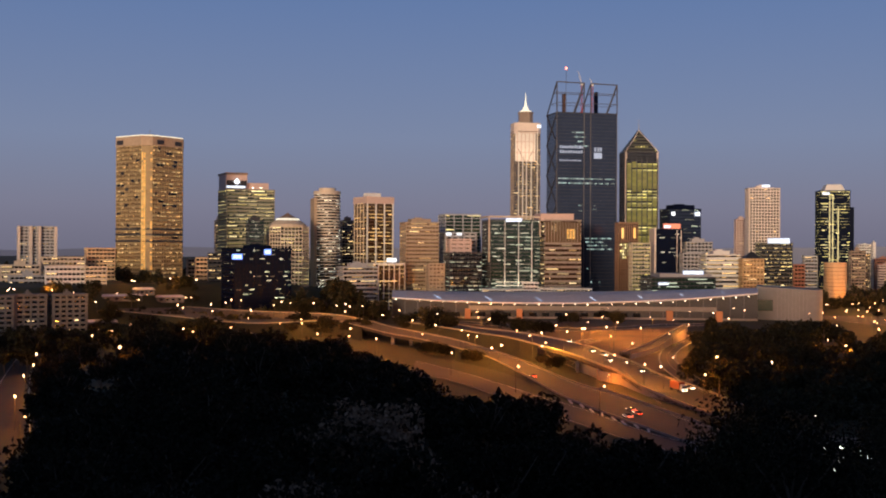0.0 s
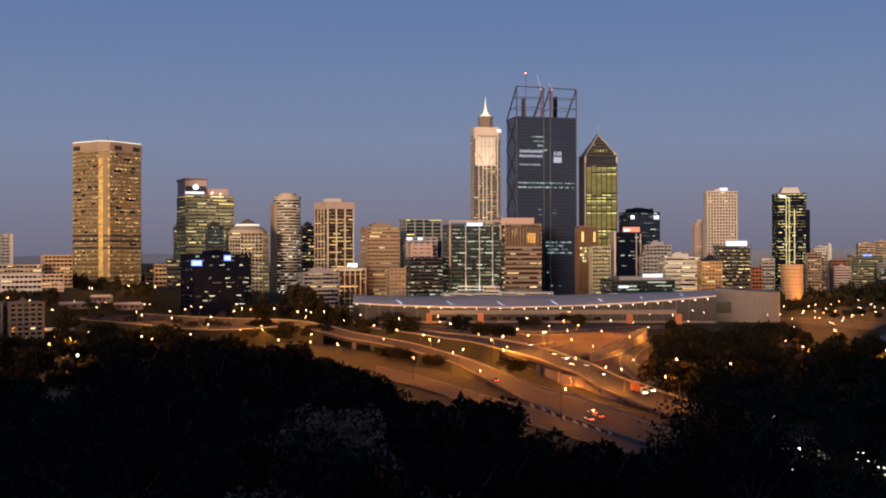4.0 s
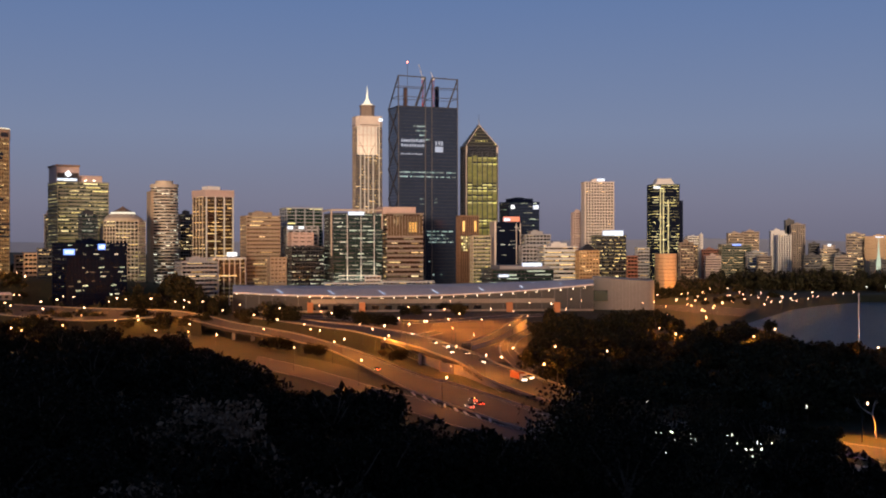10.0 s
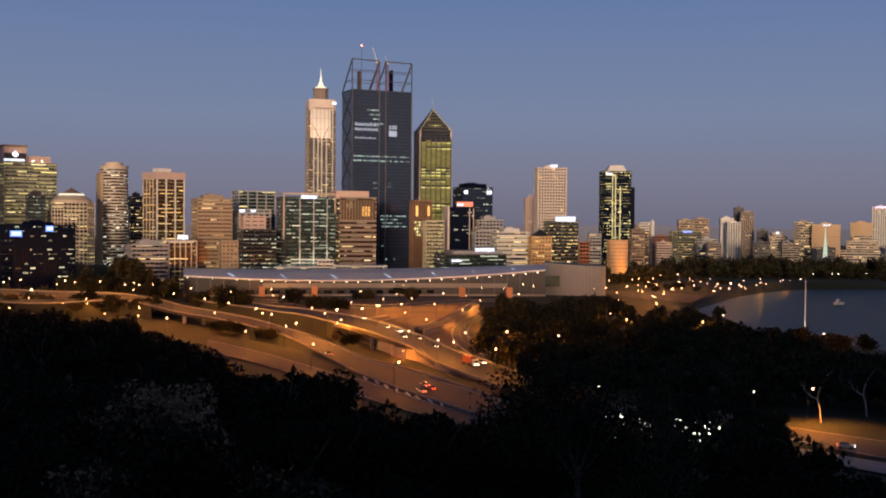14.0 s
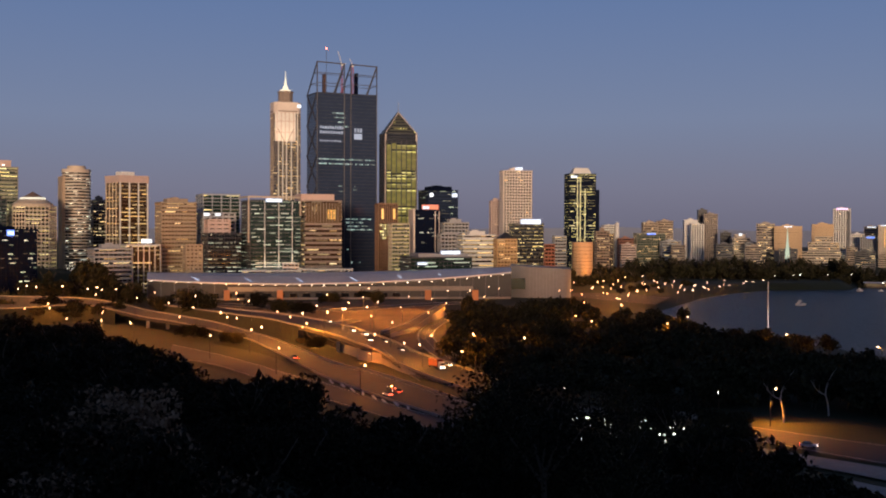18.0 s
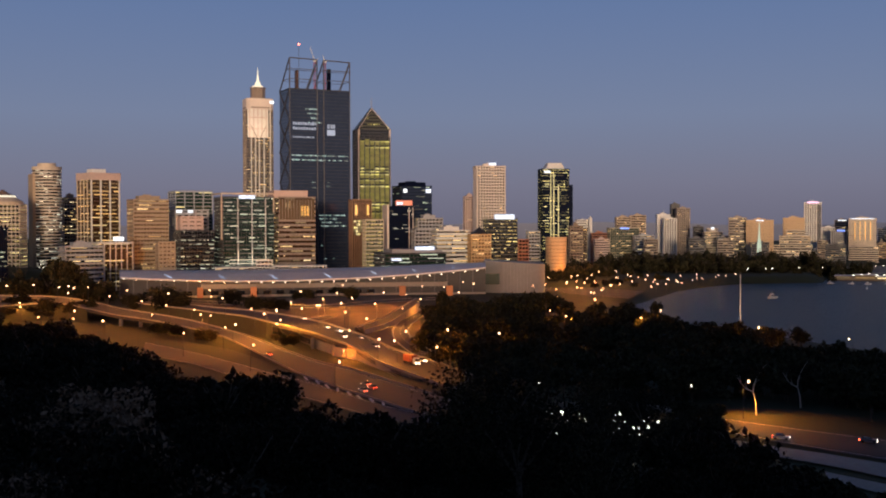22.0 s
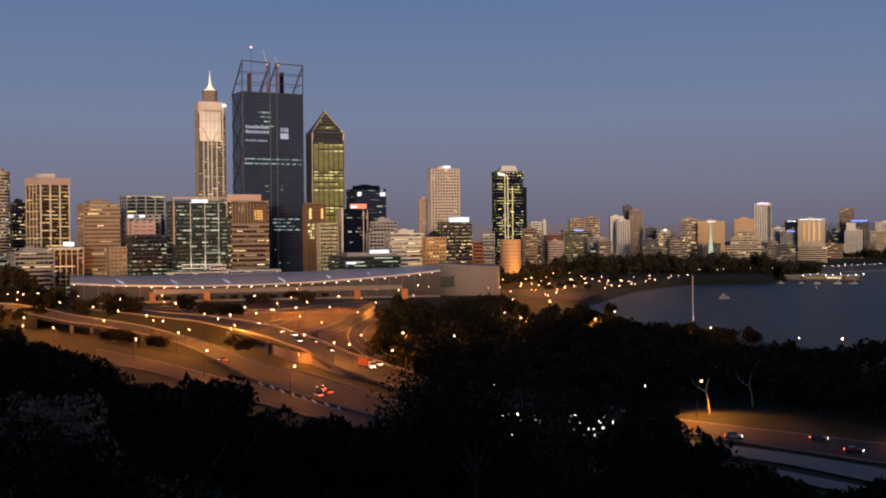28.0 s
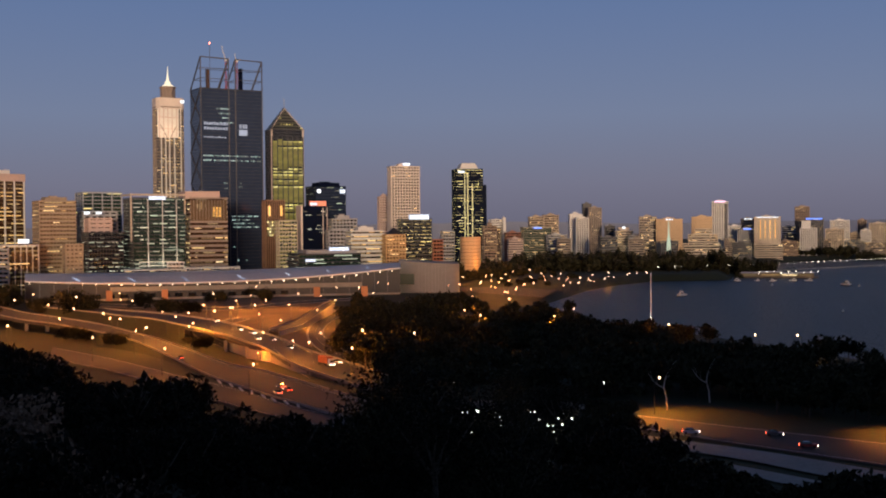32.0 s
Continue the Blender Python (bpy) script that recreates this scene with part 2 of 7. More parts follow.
# ---- mesh helpers ----
class Geo:
    """Collects boxes, prisms and quads for one mesh."""

    def __init__(self):
        self.v, self.f = [], []

    def add(self, v, f):
        k = len(self.v)
        self.v += [tuple(p) for p in v]
        self.f += [tuple(k + i for i in q) for q in f]
        return self

    def box(self, x0, x1, y0, y1, z0, z1):
        return self.add([(x0, y0, z0), (x1, y0, z0), (x1, y1, z0), (x0, y1, z0), (x0, y0, z1), (x1, y0, z1), (x1, y1, z1), (x0, y1, z1)],
                        [(3, 2, 1, 0), (4, 5, 6, 7), (0, 1, 5, 4), (1, 2, 6, 5), (2, 3, 7, 6), (3, 0, 4, 7)])

    def prism(self, poly, z0, z1, poly_top=None):
        n = len(poly)
        top = poly_top or poly
        self.add([(x, y, z0) for x, y in poly] + [(x, y, z1) for x, y in top],
                 [tuple(range(n))[::-1], tuple(range(n, 2 * n))] + [(i, (i + 1) % n, n + (i + 1) % n, n + i) for i in range(n)])
        return self

    def rod(self, a, b, r0, r1=None, n=6):
        a, b = Vector(a), Vector(b)
        r1 = r0 if r1 is None else r1
        w = (b - a).normalized()
        u = w.orthogonal().normalized()
        s = w.cross(u)
        ring = [(math.cos(2 * math.pi * i / n), math.sin(2 * math.pi * i / n)) for i in range(n)]
        self.add([a + (u * c + s * d) * r0 for c, d in ring] + [b + (u * c + s * d) * r1 for c, d in ring],
                 [tuple(range(n))[::-1], tuple(range(n, 2 * n))] + [(i, (i + 1) % n, n + (i + 1) % n, n + i) for i in range(n)])
        return self

    def lathe(self, prof, n=12, cx=0.0, cy=0.0):
        v = [(cx + r * math.cos(2 * math.pi * i / n), cy + r * math.sin(2 * math.pi * i / n), z) for r, z in prof for i in range(n)]
        f = [(k * n + i, k * n + (i + 1) % n, (k + 1) * n + (i + 1) % n, (k + 1) * n + i) for k in range(len(prof) - 1) for i in range(n)]
        f += [tuple(range(n))[::-1], tuple(range((len(prof) - 1) * n, len(prof) * n))]
        return self.add(v, f)

    def mesh(self, name, material, smooth=False):
        me = bpy.data.meshes.new(name)
        me.from_pydata(self.v, [], self.f)
        me.materials.append(material)
        if smooth:
            me.polygons.foreach_set("use_smooth", [True] * len(me.polygons))
        me.update()
        return me


def part(name, geo, material, parent=None, label="", kind="", smooth=False):
    ob = new(name, geo.mesh(name, material, smooth))
    ob.parent = parent
    return tagged(ob, label, kind=kind)


def thing(name, m, label, category, group="", kind=""):
    ob = new(name)
    ob.matrix_world = m
    ob.empty_display_size = 2
    return tagged(ob, label, category, group, kind)


def at(az, d):
    return d * math.sin(radians(az)), d * math.cos(radians(az))


def spline(p, k):
    """Catmull-Rom through the points, k steps a span."""
    p = [Vector(q) for q in p]
    p = [2 * p[0] - p[1]] + p + [2 * p[-1] - p[-2]]
    out = []
    for i in range(1, len(p) - 2):
        a, b, c, d = p[i - 1:i + 3]
        for j in range(k):
            t = j / k
            out.append(0.5 * (2 * b + (c - a) * t + (2 * a - 5 * b + 4 * c - d) * t * t + (3 * b - a - 3 * c + d) * t ** 3))
    return out + [p[-2]]


# ---- ground, river ----
SHORE = [350.0, 820.5], [404.7, 898.0], [471.7, 993.0], [531.7, 1057.6], [606.3, 1115.0], \
    [704.3, 1109.1], [801.9, 1249.5], [966.5, 1521.9], [1158.7, 1600.2], [1420.9, 1710.3], [2600.0, 2600.0], \
    [4800.0, 1500.0], [3500.0, -800.0], [900.0, 60.0], [480.0, 330.0], [332.5, 400.3], [331.9, 467.5], [326.2, 536.4], [315.5, 616.3], [309.9, 688.0]
poly = np.array(SHORE)


def shore_distance(x, y):
    """Metres from the shoreline, below zero in the river."""
    x, y = np.asarray(x, float), np.asarray(y, float)
    best, inside = np.full(x.shape, 1e9), np.zeros(x.shape, bool)
    for a, b in zip(poly, np.roll(poly, -1, 0)):
        e = b - a
        t = np.clip(((x - a[0]) * e[0] + (y - a[1]) * e[1]) / (e @ e), 0, 1)
        best = np.minimum(best, np.hypot(x - a[0] - t * e[0], y - a[1] - t * e[1]))
        cross = ((a[1] > y) != (b[1] > y)) & (x < e[0] * (y - a[1]) / (e[1] if e[1] else 1e-9) + a[0])
        inside ^= cross
    return np.where(inside, -best, best)


SLOPE_AZ = [-60, -24, -20.3, -19.5, -17.8, -13.8, -9.6, -5.3, -3, -1.3, 0, 3.4, 5.1, 7.7, 9.9, 12, 18, 19.5, 24.5, 26, 27.5, 30, 33, 36, 60]
SLOPE = [0.12, 0.19, 0.19, 0.078, 0.070, 0.066, 0.072, 0.076, 0.091, 0.108, 0.121, 0.127, 0.139, 0.156, 0.161, 0.164, 0.165, 0.205, 0.205, 0.17, 0.17, 0.188, 0.2, 0.224, 0.2]


def ground_z(x, y):
    x, y = np.asarray(x, float), np.asarray(y, float)
    r, az = np.hypot(x, y), np.degrees(np.arctan2(x, y))
    hill = 41 - 0.804 * np.interp(az, SLOPE_AZ, SLOPE) * r + 1.0 * np.sin(x * 0.05) * np.cos(y * 0.043)
    k = np.clip((r - 6) / 40, 0, 1)
    hill = 58.5 + (hill - 58.5) * k * k * (3 - 2 * k)
    side = np.clip((np.abs(az) - 70) / 40, 0, 1)
    # unseen rise behind the lookout, added to keep western glow off the scarp
    rear = np.clip((r - 12) / 70, 0, 1)
    hill = hill + (58.5 + 15 * rear * rear * (3 - 2 * rear) - hill) * side
    rise = np.interp(az, [-60, -22, -9, -4, 12, 20, 40, 60], [30, 30, 28, 10, 10, 4, 3, 3])
    s = np.clip((r - np.interp(az, [-20, -8, 0, 10], [760, 980, 1040, 1060])) / 120, 0, 1)
    low = 4 + rise * s * s * (3 - 2 * s)
    z = np.maximum(hill, low)
    sd = shore_distance(x, y)
    w = np.clip(sd / 14, -1, 1)
    return np.where(sd < 14, np.where(sd > 0, 0.3 + (z - 0.3) * w, 0.3 + 3.5 * w), z)


def rings():
    az = np.concatenate([np.arange(-180, -30, 6), np.arange(-30, 50, 0.5), np.arange(50, 180, 6)])
    r = np.concatenate([np.linspace(3, 60, 12), np.linspace(66, 1300, 190), np.geomspace(1320, 4900, 40)])
    return az, r


az_, r_ = rings()
A_, R_ = np.meshgrid(np.radians(az_), r_)
X_, Y_ = R_ * np.sin(A_), R_ * np.cos(A_)
Z_ = ground_z(X_, Y_)
gv = [(0.0, 0.0, 58.5)] + list(zip(X_.ravel().tolist(), Y_.ravel().tolist(), Z_.ravel().tolist()))
na = len(az_)
gf = [(0, 1 + (i + 1) % na, 1 + i) for i in range(na)]
gf += [(1 + k * na + i, 1 + k * na + (i + 1) % na, 1 + (k + 1) * na + (i + 1) % na, 1 + (k + 1) * na + i) for k in range(len(r_) - 1) for i in range(na)]
gm = bpy.data.meshes.new("ground")
gm.from_pydata(gv, [], gf)
gm.materials.append(M["grass"])
gm.polygons.foreach_set("use_smooth", [True] * len(gm.polygons))
tagged(new("ground", gm), "dry grassed parkland and wooded scarp falling to the river flats", "ground", kind="structure")
water = part("water", Geo().add([(-200, -4900, 0), (4900, -4900, 0), (4900, 4900, 0), (-200, 4900, 0)], [(0, 1, 2, 3)]), M["water"])
tagged(water, "calm dark blue river at dusk with lamp reflections", "river", kind="structure")


# distant hills; the evening haze over them is put in as emission
hz = bpy.data.materials.new("far_hills_haze")
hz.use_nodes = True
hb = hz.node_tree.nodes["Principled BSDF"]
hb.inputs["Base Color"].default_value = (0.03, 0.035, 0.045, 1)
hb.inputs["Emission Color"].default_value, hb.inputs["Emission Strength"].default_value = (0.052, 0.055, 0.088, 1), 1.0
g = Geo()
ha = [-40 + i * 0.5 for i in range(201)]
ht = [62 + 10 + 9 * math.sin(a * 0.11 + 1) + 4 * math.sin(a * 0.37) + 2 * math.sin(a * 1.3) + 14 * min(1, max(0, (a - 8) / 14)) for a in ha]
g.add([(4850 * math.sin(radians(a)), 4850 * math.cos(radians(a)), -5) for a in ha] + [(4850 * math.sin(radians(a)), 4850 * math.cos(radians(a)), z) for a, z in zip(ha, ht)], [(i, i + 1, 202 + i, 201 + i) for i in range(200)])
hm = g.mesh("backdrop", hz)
tagged(new("backdrop", hm), "far low hills, their blue haze put in as glow", "hills", kind="structure")

# ---- towers ----
TOPS = {}

def rect(w, d):
    return [(-w / 2, -d / 2), (w / 2, -d / 2), (w / 2, d / 2), (-w / 2, d / 2)]


def cut(w, d, c):
    a, b = w / 2, d / 2
    return [(-a + c, -b), (a - c, -b), (a, -b + c), (a, b - c), (a - c, b), (-a + c, b), (-a, b - c), (-a, -b + c)]


def ngon(r, n, turn=0.0):
    return [(r * math.cos(2 * math.pi * (i + 0.5) / n + turn), r * math.sin(2 * math.pi * (i + 0.5) / n + turn)) for i in range(n)]


def grown(pl, off):
    k = min(math.hypot(*p) for p in pl)
    k = min(k, min(abs(p[0] * q[1] - p[1] * q[0]) / (math.hypot(p[0] - q[0], p[1] - q[1]) + 1e-9) for p, q in zip(pl, pl[1:] + pl[:1])))
    return [(x * (1 + off / k), y * (1 + off / k)) for x, y in pl]


def facade(tw, pl, z0, z1, wall, glass, lit_mat, fh=3.7, bay=3.0, sp=0.35, pier=0.5, proud=0.3, lit=0.3, run=4, every=1, seed=1):
    """Glass core, a spandrel ring on each floor, piers on the bays, and the panes that are lit, in runs along a floor."""
    rnd = random.Random(seed)
    n = max(1, round((z1 - z0) / fh))
    fh = (z1 - z0) / n
    part("glass_wall", Geo().prism(pl, z0, z1), M[glass], tw)
    out = grown(pl, proud)
    if sp > 0:
        me = Geo().prism(out, 0, fh * sp).mesh("floor_band", M[wall])
        for i in range(n):
            o = new("floor_band", me)
            o.parent, o.location = tw, (0, 0, z0 + i * fh)
    part("parapet", Geo().prism(grown(pl, proud + 0.15), z1 - 0.2, z1 + 1.2), M[wall], tw)
    pg = Geo()
    panes = []
    pillar = None
    for k, (p, q) in enumerate(zip(pl, pl[1:] + pl[:1])):
        p, q = Vector((*p, 0)), Vector((*q, 0))
        e = q - p
        ln = e.length
        e /= ln
        nrm = Vector((e.y, -e.x, 0))
        m = max(1, round(ln / bay))
        bw = ln / m
        if pier > 0:
            for i in range(0, m + 1, every):
                c = p + e * (i * bw)
                a, b = c - e * pier / 2, c + e * pier / 2
                o = nrm * (proud + 0.12)
                i_ = nrm * 0.3
                if pier >= 0.7 and nrm.y < 0.5:
                    if pillar is None:
                        pillar = Geo().box(-pier / 2, pier / 2, -proud - 0.12, 0.3, z0, z1 + 0.6).mesh("pier", M[wall])
                    o = new("pier", pillar)
                    o.parent = tw
                    o.matrix_local = pose(c.x, c.y, 0, 0, 0, math.degrees(math.atan2(e.y, e.x)))
                    continue
                pg.prism([(a - i_).to_2d()[:], (a + o).to_2d()[:], (b + o).to_2d()[:], (b - i_).to_2d()[:]][::-1], z0, z1 + 0.6)
        if lit > 0 and nrm.y < 0.75:
            for f in range(n):
                dense = min(0.9, 2.2 * lit) * rnd.choice((0.2, 0.6, 1.0, 1.8))
                i = 0
                m2 = 2 * m
                hb_ = bw / 2
                while i < m2:
                    if rnd.random() < dense:
                        tall = rnd.choice((0.18, 0.22, 0.28))
                        ln2 = rnd.randint(1, 2 * run + 1)
                        zb = z0 + f * fh + fh * 0.95
                        za = zb - fh * min(tall, 0.9 - sp)
                        a = p + e * (i * hb_ + hb_ * 0.1) + nrm * 0.06
                        b = p + e * (min(m2, i + ln2) * hb_ - hb_ * 0.1) + nrm * 0.06
                        panes.append([(a.x, a.y, za), (b.x, b.y, za), (b.x, b.y, zb), (a.x, a.y, zb)])
                        i += ln2
                    i += 1
    if pg.v:
        part("mullion_grid", pg, M[wall], tw, kind="stuff")
    if len(panes) <= 40:
        for v in panes:
            part("lit_window", Geo().add(v, [(0, 1, 2, 3)]), M[lit_mat], tw)
    else:
        lg = Geo()
        for v in panes:
            lg.add(v, [(0, 1, 2, 3)])
        part("window_lighting", lg, M[lit_mat], tw, "lit office windows", kind="stuff")


def tower(name, label, az, d, w, dep, turn, top, wall="grey", glass="glass_dark", lit_mat="lit_warm", plan=None, category="office tower", plant=0.5, plant_h=4.0, **kw):
    x, y = at(az, d)
    z0 = float(ground_z(x, y)) - 3.0
    tw = thing(name, pose(x, y, z0, 0, 0, -az + turn), label, category)
    pl = plan(w, dep) if plan else rect(w, dep)
    facade(tw, pl, 0.0, top - z0, wall, glass, lit_mat, **kw)
    TOPS[tw.name] = top - z0
    part("roof", Geo().prism(grown(pl, -0.4), top - z0, top - z0 + 0.5), M["concrete"], tw)
    if plant:
        g = Geo()
        a, b = w * plant / 2, dep * plant / 2
        g.box(-a, a, -b, b, top - z0 + 0.5, top - z0 + 0.5 + plant_h)
        g.box(-a * 0.5, a * 0.2, -b * 0.6, b * 0.4, top - z0 + 0.5 + plant_h, top - z0 + 1.8 + plant_h)
        part("roof_plant", g, M[wall], tw)
    return tw


def sign(tw, u, z, w, h, y, material, label="", name="sign", depth=0.5):
    """A lit panel on the front of a tower: u across, z up from its base, y the front face."""
    if material != "sign_white" or w < 6:
        return part(name, Geo().box(u - w / 2, u + w / 2, y - depth, y, z - h / 2, z + h / 2), M[material], tw, label)
    sg = part(name, Geo().box(u - w / 2, u + w / 2, y - depth, y, z - h / 2, z + h / 2), M["sign_panel"], tw, label)
    n = max(3, int(w / 2.2))
    for i in range(n):
        c = u - w * 0.46 + w * 0.92 * (i + 0.5) / n
        part("lettering_bar", Geo().box(c - w * 0.36 / n, c + w * 0.36 / n, y - depth - 0.15, y - depth - 0.02, z - h * (0.34 if i % 3 else 0.42), z + h * (0.3 if i % 2 else 0.38)), M["sign_white"], sg)
    return sg


# the broad bronze tower on the ridge
qv = tower("bronze_tower", "broad bronze-glass office tower with a glowing white roof edge", -14.77, 1080, 49.0, 49.0, 40, 164.7, "gold", "glass_bronze", "lit_gold_window",
           plan=lambda w, d: cut(w, d, 7.0), fh=3.7, bay=2.6, sp=0.36, pier=0.5, lit=0.8, run=1, seed=3, plant=0.35, plant_h=3)
h = TOPS[qv.name]
QW, QD = 49.0, 49.0
# the roof edge emits, in place of lamps shining on it
part("roof_edge_light", Geo().prism(grown(cut(QW, QD, 7), 0.6), h + 1.2, h + 2.0), M["white_glow"], qv, "white roof edge, its floodlighting put in as glow")
part("attic_band", Geo().prism(grown(cut(QW, QD, 7), 0.75), h - 7.5, h + 1.2), M["tan"], qv, "plain tan attic storeys")
for u in (-QW * 0.18, QW * 0.25):
    part("louvre", Geo().box(u - 4, u + 4, -QD / 2 - 1.0, -QD / 2 - 0.7, h - 6, h - 2), M["dark"], qv, "dark plant louvre")
part("louvre", Geo().box(-QW / 2 - 1.0, -QW / 2 - 0.7, QD * 0.14, QD * 0.33, h - 6, h - 2), M["dark"], qv, "dark plant louvre")
for zz in (64, 70, 75):
    part("dark_storey", Geo().prism(grown(cut(QW, QD, 7), 0.5), zz - 25, zz - 23.2), M["dark"], qv, "dark louvred storey")
g = Geo()
rnd = random.Random(8)
ca, cb = Vector((-QW / 2, -QD / 2 + 7, 0)), Vector((-QW / 2 + 7, -QD / 2, 0))
ce = (cb - ca) / 5
cn = Vector((-0.5, -0.5, 0)).normalized() * 0.75
g2 = Geo()
a, b = ca + cn * 0.8, cb + cn * 0.8
g2.add([(a.x, a.y, 4), (b.x, b.y, 4), (b.x, b.y, h - 8), (a.x, a.y, h - 8)], [(0, 1, 2, 3)])
part("corner_bay", g2, M["gold"], qv, "gold granite corner bay")
# the sun's reflection in the corner glass, put in as glowing panes
for i in range(int((h - 26) / 1.85)):
    for j in (0, 1, 4):
        if rnd.random() < (0.97 if j < 2 else 0.4):
            a, b = ca + ce * (j + 0.1) + cn, ca + ce * (j + 0.9) + cn
            za = 14 + i * 1.85
            g.add([(a.x, a.y, za), (b.x, b.y, za), (b.x, b.y, za + 1.3), (a.x, a.y, za + 1.3)], [(0, 1, 2, 3)])
part("corner_lighting", g, M["lit_gold"], qv, "golden sun reflection on the corner bay, put in as glow", kind="stuff")
for i in range(40):
    zz = 20 + rnd.random() ** 0.7 * (h - 32)
    zz = 1.3 + 3.7 * int(zz / 3.7)
    ln = rnd.choice((2.2, 2.2, 4.6, 7.2))
    if rnd.random() < 0.6:
        u = -QW / 2 + 8 + rnd.random() * (QW - 24)
        g = Geo().box(u, u + ln, -QD / 2 - 0.5, -QD / 2 - 0.4, zz, zz + 2.2)
    else:
        v = -QD / 2 + 8 + rnd.random() * (QD - 20)
        g = Geo().box(-QW / 2 - 0.5, -QW / 2 - 0.4, v, v + ln, zz, zz + 2.2)
    part("dark_window", g, M["glass_dark"], qv, "unlit dark window")
part("mast", Geo().rod((0, 0, h), (0, 0, h + 9), 0.3), M["steel"], qv)
part("mast", Geo().rod((4, 2, h), (4, 2, h + 7), 0.2), M["steel"], qv)

# towers of the western end
apt = tower("apartment_tower", "pale grey apartment slab with tall white piers", *(-20.09, 1150, 31.6, 15.8, 8, 82.9), "grey", "glass_dark", "lit_warm", category="apartment tower", fh=3.0, bay=4.2, sp=0.62, pier=1.2, lit=0.06, run=1, seed=5, plant=0)
for u in (-17, -6, 2, 17):
    part("white_pier", Geo().box(u - 1.1, u + 1.1, -11.6, -8.6, 0, TOPS[apt.name] + 1), M["pale_stone"], apt, "tall pale pier")
wd = tower("banded_tower", "banded olive glass office tower with a lit crown sign", -10.04, 1200, 50.2, 40.2, 14, 124.4, "sage", "glass_green", "lit_yellow", fh=3.7, bay=2.6, sp=0.4, pier=0.25, lit=0.62, run=6, seed=7, plant=0)
h = TOPS[wd.name]
part("crown", Geo().box(-26, -4, -20, 14, h, h + 16).box(-4, 20, -16, 14, h, h + 8), M["pink"], wd, "pink granite crown blocks")
part("crown_cap", Geo().box(-27, -3.4, -20.8, 14.6, h + 16, h + 18), M["brown"], wd)
part("sign_band", Geo().box(-25.6, -4.6, -20.4, -20.0, h + 0.6, h + 10), M["dark"], wd, "dark panel behind the lettering")
for u in (3, 12):
    part("roof_lamp", Geo().box(u - 0.5, u + 0.5, -16.5, -16.05, h + 2.5, h + 3.5), M["lamp_white"], wd, "small white roof lamp")
sign(wd, -16, h + 3.2, 20, 2.4, -20.45, "sign_white", "white lit lettering bar")
part("logo", Geo().lathe([(0.2, 0), (2.6, 1.8), (3.2, 3.2), (1.4, 4.4), (0.2, 6.0)], 8, -15, -20.9).add([], []), M["sign_white"], wd, "white lit emblem").location.z = h + 6
tower("rear_slab", "narrow pale office slab behind the banded tower", -11.43, 1260, 6.3, 5.1, 14, 93.7, "cream", "glass_dark", "lit_warm", lit=0.15, seed=8, bay=2.5)
tower("green_tower", "slender dark green glass tower with a stepped top", -9.59, 1130, 14.9, 11.9, 14, 90.8, "dark", "glass_green", "lit_teal", lit=0.35, run=2, sp=0.3, pier=0.2, bay=2.2, seed=9, plant=0.6)
bl = tower("navy_office", "low navy glass office block with two blue lit signs", -9.50, 950, 51.2, 25.5, 25, 62.5, "navy", "navy_glass", "lit_teal", lit=0.035, run=1, sp=0.3, pier=0.2, bay=3, seed=10, plant=0.4, plant_h=3)
h = TOPS[bl.name]
BW, BD = (-9.50, 950, 51.2, 25.5, 25, 62.5)[2:4]
sign(bl, -BW / 2 + 2, h - 6, 9, 4.5, -BD / 2 - 0.5, "sign_blue", "blue lit sign")
sign(bl, BW / 2 - 22, h - 2, 6, 4.5, -BD / 2 - 0.5, "sign_blue", "blue lit sign")
for u, z, n in ((-BW / 2 + 2, h - 6, 4), (BW / 2 - 22, h - 2, 3)):
    for k in range(n):
        c = u + (k - (n - 1) / 2) * 1.7
        part("lettering_bar", Geo().box(c - 0.55, c + 0.55, -BD / 2 - 1.15, -BD / 2 - 1.02, z - 1.1, z + 1.1), M["sign_white"], bl, "white lettering bar")
dm = tower("domed_office", "stone office block with a lit round crown and pointed cap", -7.95, 1150, 40.3, 32.3, 14, 85.3, "cream", "glass_dark", "lit_yellow", lit=0.5, run=5, sp=0.3, pier=0.9, bay=3.6, seed=11, plan=lambda w, d: cut(w, d, 9), plant=0)
h = TOPS[dm.name]
part("drum", Geo().lathe([(19, h), (19, h + 3), (12, h + 7.5), (11, h + 9)], 24), M["cream"], dm)
# bright ring made by emission, in place of floodlighting
part("drum_light", Geo().lathe([(12.4, h + 7.4), (11.4, h + 9.2), (10.9, h + 9.3)], 24), M["white_glow"], dm, "white ring, its floodlighting put in as glow")
part("cap", Geo().lathe([(10.5, h + 9.2), (5, h + 12), (0.3, h + 15)], 16), M["brown"], dm)
rt = tower("round_tower", "round-fronted pale office tower with lit upper floors", -5.95, 1200, 28.0, 22.4, 14, 121.7, "cream", "glass_dark", "lit_white", plan=lambda w, d: ngon(w / 2, 20), lit=0.2, run=2, fh=3.1, sp=0.5, pier=0.0, bay=5, seed=12, plant=0.0)
h = TOPS[rt.name]
part("crown", Geo().lathe([(14.5, h), (14.5, h + 3.5), (9, h + 3.6), (9, h + 7)], 20), M["cream"], rt)
part("service_core", Geo().box(-15.5, -9, -6, 12, 0, h - 4), M["tan"], rt, "blank concrete core")
tower("brown_slab", "dark brown office slab between towers", -4.91, 1270, 14.3, 11.4, 14, 95.2, "brown", "glass_dark", "lit_warm", lit=0.25, run=2, seed=13, bay=3)
